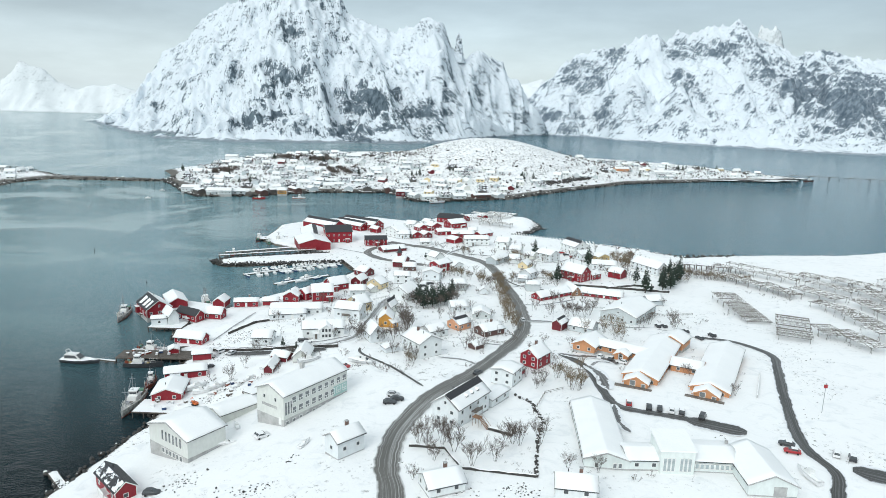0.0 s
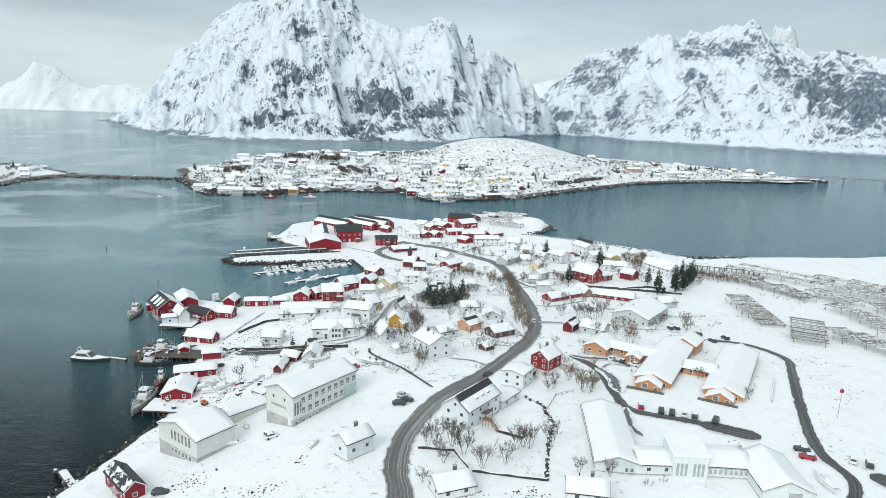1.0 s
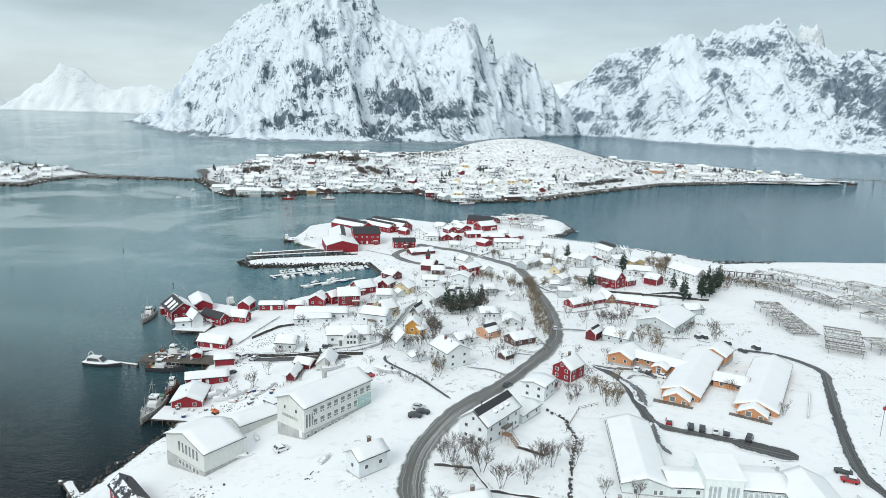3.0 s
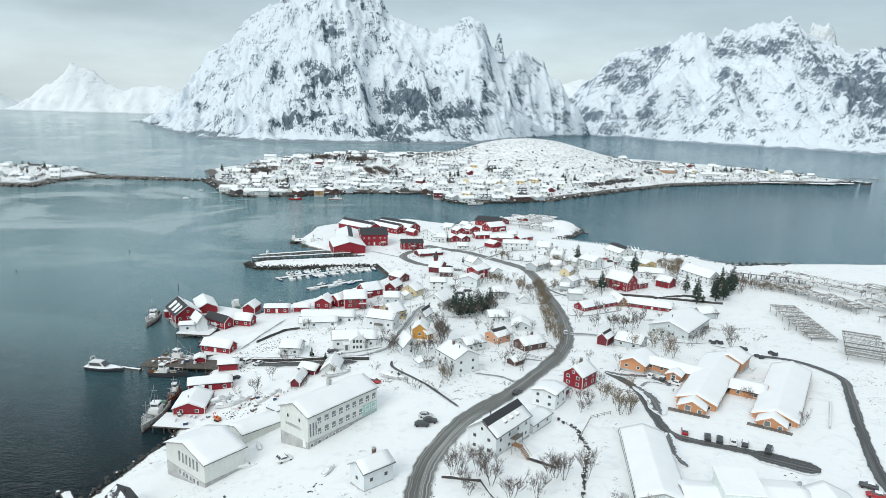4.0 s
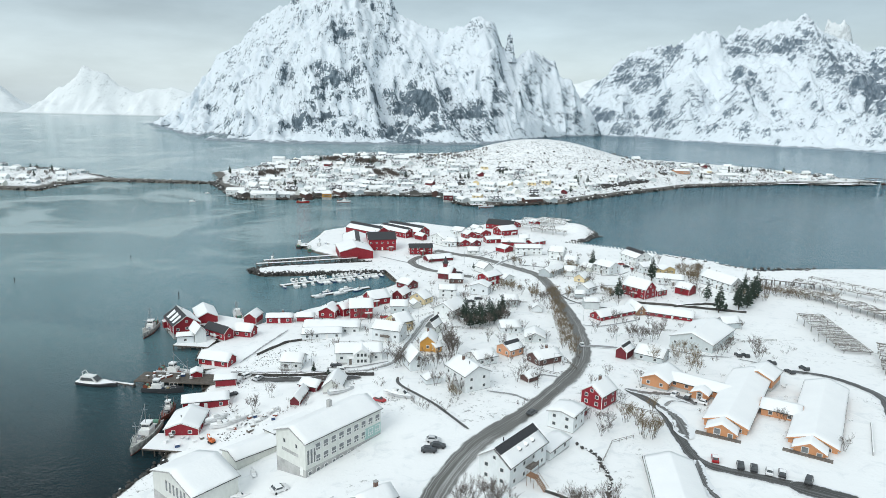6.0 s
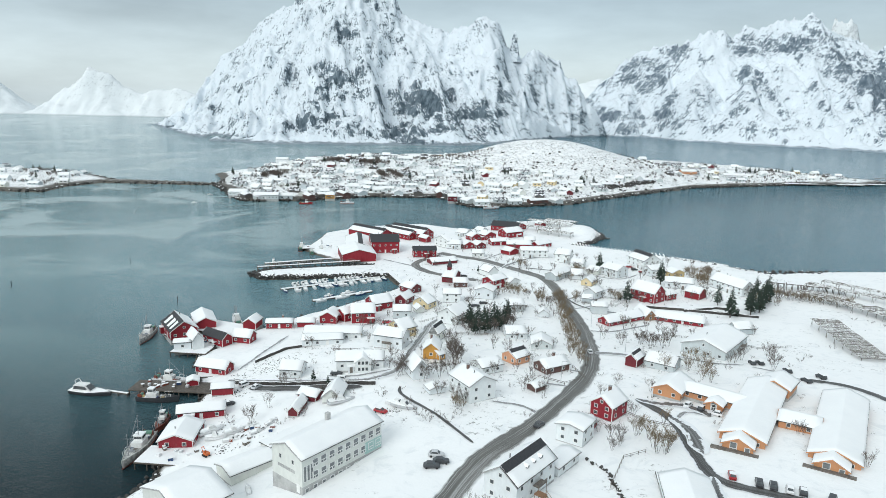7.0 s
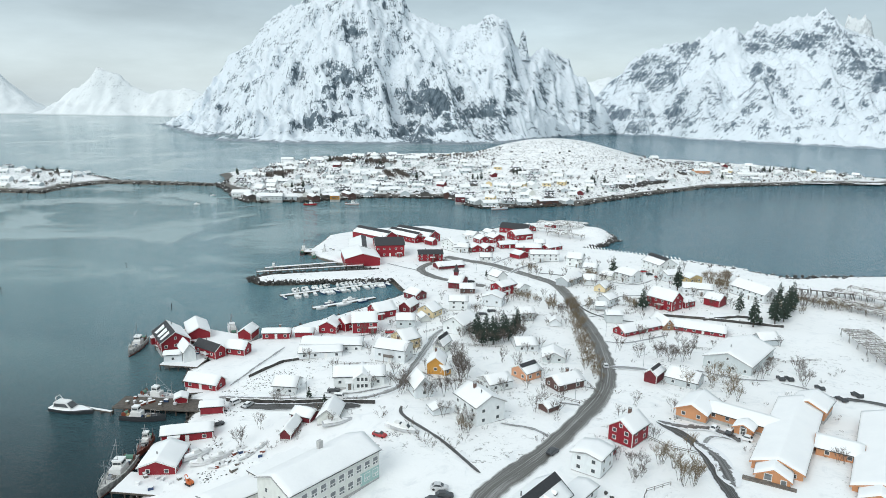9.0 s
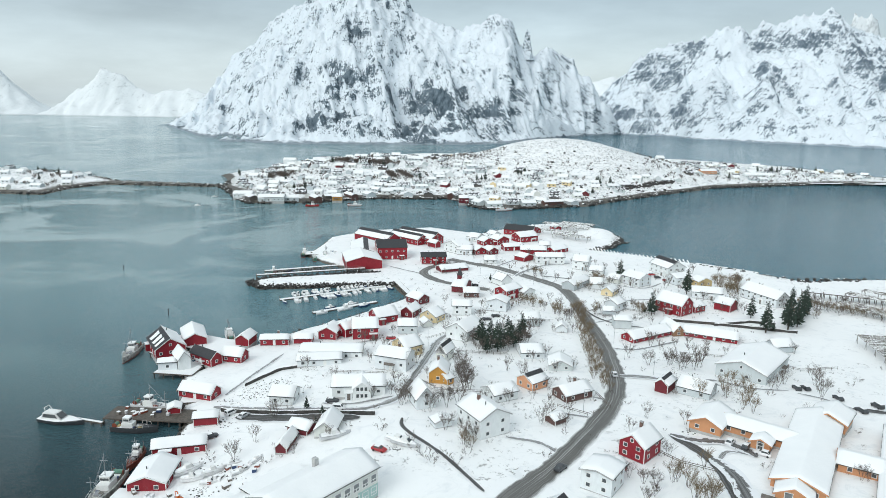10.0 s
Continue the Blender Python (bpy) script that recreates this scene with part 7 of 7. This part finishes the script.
thicket("hill_scrub", FAR_TREE, [(45 + 95 * math.cos(i * 2.4) * (i / 110) ** 0.5, 925 + 70 * math.sin(i * 2.4) * (i / 110) ** 0.5) for i in range(30, 110)] + [(45 + 150 * math.cos(k * 2.4) * (k / 260) ** 0.5, 880 + 60 * math.sin(k * 2.4) * (k / 260) ** 0.5) for k in range(260)], _rng, 0.14, 0.42, isle, "leafless scrub on the snowy hillside", "scrub")

_spots = [(-300 + 740 * ((k * 0.618) % 1), 690 + 0.47 * 740 * ((k * 0.618) % 1) * (0.4 + 0.6 * ((k * 0.37) % 1)) + 160 * ((k * 0.7549) % 1)) for k in range(34)]
thicket("island_saplings", SPRUCE, [(x, y) for x, y in _spots if ((x - 45) / 130) ** 2 + ((y - 965) / 125) ** 2 > 1.2], _rng, 0.25, 0.5, isle, "small dark conifers between the island houses", "trees")

# low landing stages and skerries at the island's point
for _x, _y, _l, _a in ((392, 944, 70, 8), (430, 948, 60, 4), (470, 962, 52, 10), (452, 985, 60, 6), (505, 1000, 40, 12), (418, 966, 44, 3)):
    _c, _s = math.cos(radians(_a)), math.sin(radians(_a))
    pier(((_x - _c * _l / 2, _y - _s * _l / 2), (_x + _c * _l / 2, _y + _s * _l / 2)), 9, 2.2, "low dark landing stage dusted with snow at the island's point", name="landing_stage", gap=14)

# the islet at the causeway's end
for i in range(60):
    _x, _y = _rng.uniform(-660, -465), _rng.uniform(665, 860)
    if float(inland(np.array([_x]), np.array([_y]), ISLET)[0]) > 7 and free(_x, _y, 14):
        copy_thing(_rng.choice(ISLE_HOUSES[:6]), pose(_x, _y, isle(_x, _y), 0, 0, _rng.choice((0, 20, 90))))
thicket("islet_scrub", FAR_TREE, [(_rng.gauss(x, 14), _rng.gauss(y, 12)) for x, y, n in ((-572, 815, 22), (-518, 760, 20), (-541, 800, 16), (-490, 700, 10), (-600, 720, 16), (-640, 790, 20)) for _ in range(n)], _rng, 0.6, 1.3, isle, "leafless trees on the low islet", "scrub")
thicket("islet_spruces", SPRUCE, [(-606, 842), (-600, 846), (-540, 790), (-518, 728)], _rng, 0.8, 1.2, isle, "dark spruces on the low islet", "trees")

# the road bridge leaving the island's point
for i in range(9):
    pier(((508 + 52 * i, 1018 - 14 * i), (560 + 52 * i, 1004 - 14 * i)), 6, 5.5, "long low concrete road bridge over the sound", name="bridge_span", snow=False, gap=12)


# ---- boulders, walls and scrub ----
def boulders(name, spots, size, label, rng, material="boulder", snow=0.4, lift=None):
    """Rough stones, heaped close together, some with a cap of snow."""
    m, cap = Mesh(), Mesh()
    for x, y, z in spots:
        s = size * rng.uniform(0.4, 1.3)
        c = Vector((x, y, z + (lift(x, y) if lift else 0)))
        ring = []
        for lev, r in ((-0.5, 0.7), (0.0, 1.0), (0.42, 0.62)):
            ring.append([c + Vector((math.cos(k * 1.047) * r * s * 0.5 * rng.uniform(0.75, 1.25), math.sin(k * 1.047) * r * s * 0.5 * rng.uniform(0.75, 1.25), lev * s * rng.uniform(0.6, 1.0))) for k in range(6)])
        m.loft(ring)
        if rng.random() < snow:
            top = [p + Vector((0, 0, 0.03)) for p in ring[2]]
            cap.loft([top, [c + (p - c) * 0.7 + Vector((0, 0, 0.12 * s + 0.1)) for p in top]])
    ob = tagged(new(name, m.data(name, M[material])), label, "rocks", kind="stuff")
    if cap.v:
        part("snow_cap", cap, M["snow"], ob, "snow lying on the stones")
    return ob


_rng = random.Random(2)


def along(pairs, step, spread, lift):
    out = []
    for (ax, ay), (bx, by) in zip(pairs, pairs[1:]):
        n = int(math.hypot(bx - ax, by - ay) / step)
        for i in range(n):
            k = (i + _rng.random()) / n
            out.append((ax + (bx - ax) * k + _rng.uniform(-spread, spread), ay + (by - ay) * k + _rng.uniform(-spread, spread), _rng.uniform(0.0, lift)))
    return out


boulders("breakwater_stones", along(SHORE[14:19], 0.11, 2.2, 1.9), 1.15, "dark wet boulders heaped along the breakwater", _rng, snow=0.04)
boulders("breakwater_top", [(x * k + (1 - k) * sum(p[0] for p in SHORE[14:19]) / 5, y * k + (1 - k) * sum(p[1] for p in SHORE[14:19]) / 5, 1.9) for x, y, z in along(SHORE[14:19], 0.8, 1.5, 0.1) for k in (0.92, 0.75)], 0.9, "stones showing through snow on the breakwater", _rng, snow=0.5, lift=lambda x, y: ground(x, y) - 2.2)
boulders("shore_stones", along(SHORE[1:6], 0.35, 2.0, 1.2) + along(SHORE[4:9], 0.5, 2.2, 1.2) + along(SHORE[8:14], 0.9, 1.6, 1.0) + along(SHORE[24:37], 0.45, 2.4, 1.0), 1.15, "dark wet rocks along the waterline", _rng, snow=0.12)
boulders("road_cutting", [(112 + 66 * k + _rng.uniform(-2, 2), 790 + 72 * k + _rng.uniform(-5, 5), _rng.uniform(0.0, 1.6)) for k in (_rng.random() for _ in range(150))], 3.0, "dark bare rock where the island road is cut into the hill", _rng, snow=0.15, lift=isle)
boulders("headland_rocks", along([(45, 491), (54, 497), (61, 506), (68, 521), (71, 531), (66, 545)], 0.2, 2.2, 1.5) + along([(70, 521), (76, 525)], 0.4, 1.5, 0.4), 1.7, "dark bare rocks round the headland's tip", _rng, snow=0.15)
boulders("east_shore_rocks", along([(104, 456), (118, 449), (129, 443), (138, 434), (150, 427), (190, 436)], 0.35, 3.5, 2.2), 1.9, "dark wet rocks along the eastern shore", _rng, snow=0.3)
boulders("island_stones", along(ISLE[:18], 0.9, 4.0, 1.6) + along(ISLET[:9], 1.2, 2.5, 1.4) + [(x, y, isle(x, y)) for x, y in [(_rng.uniform(-320, 200), _rng.uniform(670, 900)) for _ in range(260)] if isle(x, y) > 1.5], 3.2, "dark rocks along the island shore", _rng, snow=0.3)
_spots = []
for _x, _y, _r, _n in ((15.7, 130, 4, 26), (19, 129.5, 4, 26), (2.8, 133.6, 3, 14), (6.5, 129.4, 3, 14), (-41, 128, 8, 34), (-34.3, 141.7, 4, 10), (-60, 138.4, 5, 26), (97.6, 208, 3, 8), (133.7, 223, 6, 24), (114, 191, 7, 18), (103, 173.5, 5, 12), (-82, 226, 6, 40), (-76, 245, 7, 46), (-78, 203, 6, 34),
                      (-72, 252, 3, 16), (168, 324, 12, 40), (126, 226, 8, 26), (72, 160, 3, 8), (-68, 262, 2, 8), (62, 552, 6, 60), (69, 534, 4, 80), (66, 516, 4, 60), (44, 572, 10, 50), (30, 560, 10, 40), (-78, 250, 8, 60), (-70, 244, 6, 40), (-71, 200, 5, 50), (-72, 191, 4, 40), (-66, 196, 5, 34), (-80, 243, 5, 40), (-87, 240, 3, 26), (-28.7, 204.4, 2.4, 30), (-9.8, 144.6, 1, 8), (-9.1, 140, 1, 10), (3.8, 134, 1.6, 14), (18, 131, 3, 30), (-45, 129, 5, 24), (-38.2, 130.2, 4, 20), (-59, 139, 5, 20), (55, 274, 6, 24), (62, 252, 6, 20), (45, 224, 2, 14)):
    for _ in range(_n):
        px, py = _x + _rng.gauss(0, _r * 0.5), _y + _rng.gauss(0, _r * 0.35)
        _spots.append((px, py, ground(px, py) - 0.12))
_spots += [(x + _rng.gauss(0, 1.2), y + _rng.gauss(0, 0.6), z - 0.1) for x, y, z in _spots]
boulders("scattered_stones", _spots, 0.52, "dark stones and clutter sticking out of the snow", _rng)

boulders("stone_jetty", along([(-99, 152), (-94, 147), (-88.5, 142)], 0.16, 1.1, 0.9), 1.1, "low irregular stone jetty covered with snow", _rng, snow=0.75)


def garden_wall(points, h, label, material="concrete", name="garden_wall"):
    for (ax, ay), (bx, by) in zip(points, points[1:]):
        l, n = math.hypot(bx - ax, by - ay), max(2, int(math.hypot(bx - ax, by - ay) / 2))
        rings, cap = [], []
        for i in range(n + 1):
            x, y = ax + (bx - ax) * i / n, ay + (by - ay) * i / n
            nx, ny, z = -(by - ay) / l * 0.16, (bx - ax) / l * 0.16, ground(x, y) + 0.35 * noise.noise((x * 0.6, y * 0.6, 2.0)) - 0.15
            rings.append([(x - nx, y - ny, z - 0.8), (x + nx, y + ny, z - 0.8), (x + nx, y + ny, z + h), (x - nx, y - ny, z + h)])
            cap.append([(x - nx, y - ny, z + h + 0.004), (x + nx, y + ny, z + h + 0.004), (x + nx * 0.6, y + ny * 0.6, z + h + 0.14), (x - nx * 0.6, y - ny * 0.6, z + h + 0.14)])
        w = thing(name, Matrix(), label, "wall", "garden walls")
        part("stonework", Mesh().loft(rings), M[material], w)
        part("snow_cover", Mesh().loft(cap), M["snow"], w)


boulders("garden_stones", along([(21.7, 135.9), (24.1, 152.6), (27, 165.3), (24.9, 178), (20.8, 182.2)], 0.55, 0.35, 0.5), 0.8, "row of dark stones along the garden", _rng, lift=ground)
garden_wall([(-7.7, 147.7), (1.0, 147.2), (5.0, 138.2), (21.7, 135.9)], 0.7, "dark stone garden wall capped with snow", "boulder")
garden_wall([(36.4, 178.3), (33.6, 142.7)], 0.7, "low dark wall beside the health centre", "boulder")
garden_wall([(12, 158.5), (18, 155)], 0.9, "low dark garden wall behind the villa", "boulder")
garden_wall([(-62, 268), (-78, 262), (-86, 250)], 1.2, "dark retaining wall beside the lane", "boulder")
garden_wall([(66, 339), (80, 337), (98, 333), (113, 330)], 1.3, "dark stone wall along the lane under the barns", "boulder")
garden_wall([(82, 335), (98, 342), (108, 340)], 1.2, "dark stone wall below the red barns", "boulder")
garden_wall([(-86.4, 233.2), (-57, 228.2), (-38, 224.4)], 1.3, "low wall along the quay street", "boulder")
garden_wall([(93.5, 186.5), (103, 206)], 1.0, "pale ramp wall beside the care home", "concrete")


# ---- lamp posts and poles ----
def lamp_post(x, y, turn, h=7.0):
    p = thing("street_lamp", pose(x, y, ground(x, y), 0, 0, turn), "thin grey street lamp standing in the snow", "street lamp", "street lamps")
    part("pole", Mesh().bar((0, 0, -0.5), (0, 0, h), 0.065, 0.045, 6), M["steel"], p)
    part("arm", Mesh().bar((0, 0, h), (1.3, 0, h + 0.25), 0.05), M["steel"], p)
    part("lamp_head", Mesh().box(1.5, 0, h + 0.18, 0.6, 0.22, 0.14), M["concrete"], p)


for _x, _y, _t in ((19, 233, -30), (38, 285, 180), (37, 305, 180), (40, 325, 180), (24, 345, 0), (-60, 230.5, 90), (-35, 258, 0), (45, 270, 90), (-32, 290, 0), (-46, 400, 90), (-20, 408, 90), (8, 390, 90)):
    lamp_post(_x, _y, _t)
_m = thing("signal_mast", pose(107.5, 177, ground(107.5, 177)), "thin red-topped mast beside the eastern road", "mast")
part("pole", Mesh().bar((0, 0, -0.5), (0, 0, 9), 0.08, sides=5), M["steel"], _m)
part("sign_box", Mesh().box(0, 0, 7.6, 0.9, 0.4, 0.9), M["c_red"], _m, "red box")


def outdoor_stairs(x, y, turn):
    s = thing("outdoor_stairs", pose(x, y, ground(x, y), 0, 0, turn), "pale wooden outdoor stairs and landing beside the villa", "stairs")
    part("landing", Mesh().box(0, 0, 2.4, 2.2, 1.8, 0.15), M["woodbrown"], s)
    for k in range(9):
        part("step", Mesh().box(1.25 + k * 0.28, 0, 2.3 - k * 0.27, 0.3, 1.2, 0.06), M["woodbrown"], s)
    for sy in (-0.65, 0.65):
        part("stringer", Mesh().bar((1.1, sy, 2.4), (3.8, sy, -0.1), 0.09), M["woodbrown"], s)
        part("hand_rail", Mesh().bar((1.1, sy, 3.4), (3.8, sy, 0.9), 0.05), M["woodbrown"], s)
    for sx in (-0.9, 0.9):
        for sy in (-0.75, 0.75):
            part("post", Mesh().bar((sx, sy, -0.5), (sx, sy, 3.4), 0.06), M["woodbrown"], s)


outdoor_stairs(9.2, 160.8, -35)

retire(FAR_TREE + LIGHT + BARE + ROADSIDE + BUSH + SPRUCE + MOTOR + ISLE_HOUSES + WHARF)


# ---- fences ----
def fence(points, label="weathered wooden garden fence half buried in snow", h=1.0):
    for (ax, ay), (bx, by) in zip(points, points[1:]):
        l = math.hypot(bx - ax, by - ay)
        f = thing("garden_fence", pose(ax, ay, 0), label, "fence", "garden fences")
        n = max(2, int(l / 2.2))
        spots = [((bx - ax) * k / n, (by - ay) * k / n, ground(ax + (bx - ax) * k / n, ay + (by - ay) * k / n)) for k in range(n + 1)]
        posts = Mesh()
        for px, py, pz in spots:
            posts.bar((px, py, pz - 0.4), (px, py, pz + h), 0.07)
        tagged(part("fence_posts", posts, M["timber"], f), kind="stuff")
        for z in (0.45, 0.9):
            rings = [[(px + dx, py + dy, pz + z * h + dz) for dx, dy, dz in ((-0.04, -0.04, 0), (0.04, 0.04, 0), (0.04, 0.04, 0.1), (-0.04, -0.04, 0.1))] for px, py, pz in spots]
            part("fence_rail", Mesh().loft(rings), M["timber"], f)


fence([(33, 213), (39, 206), (46, 203)])
fence([(12, 236), (20, 231), (27, 238), (24, 248)])
fence([(-24, 243), (-10, 243)])
fence([(35, 342), (52, 338), (56, 344)])
fence([(48, 352), (60, 347)])
fence([(-60, 258), (-42, 256)])
fence([(25, 170), (30, 184), (36, 188)])
fence([(60, 296), (80, 294), (90, 300)])
fence([(85, 292), (96, 283), (110, 288)])
fence([(-16, 318), (6, 322)])
fence([(-2, 326), (14, 330)])
fence([(-34, 300), (-20, 316)])
fence([(70, 338), (100, 334)])
fence([(27, 120), (27, 134)])
fence([(-20, 282), (-3, 283)])
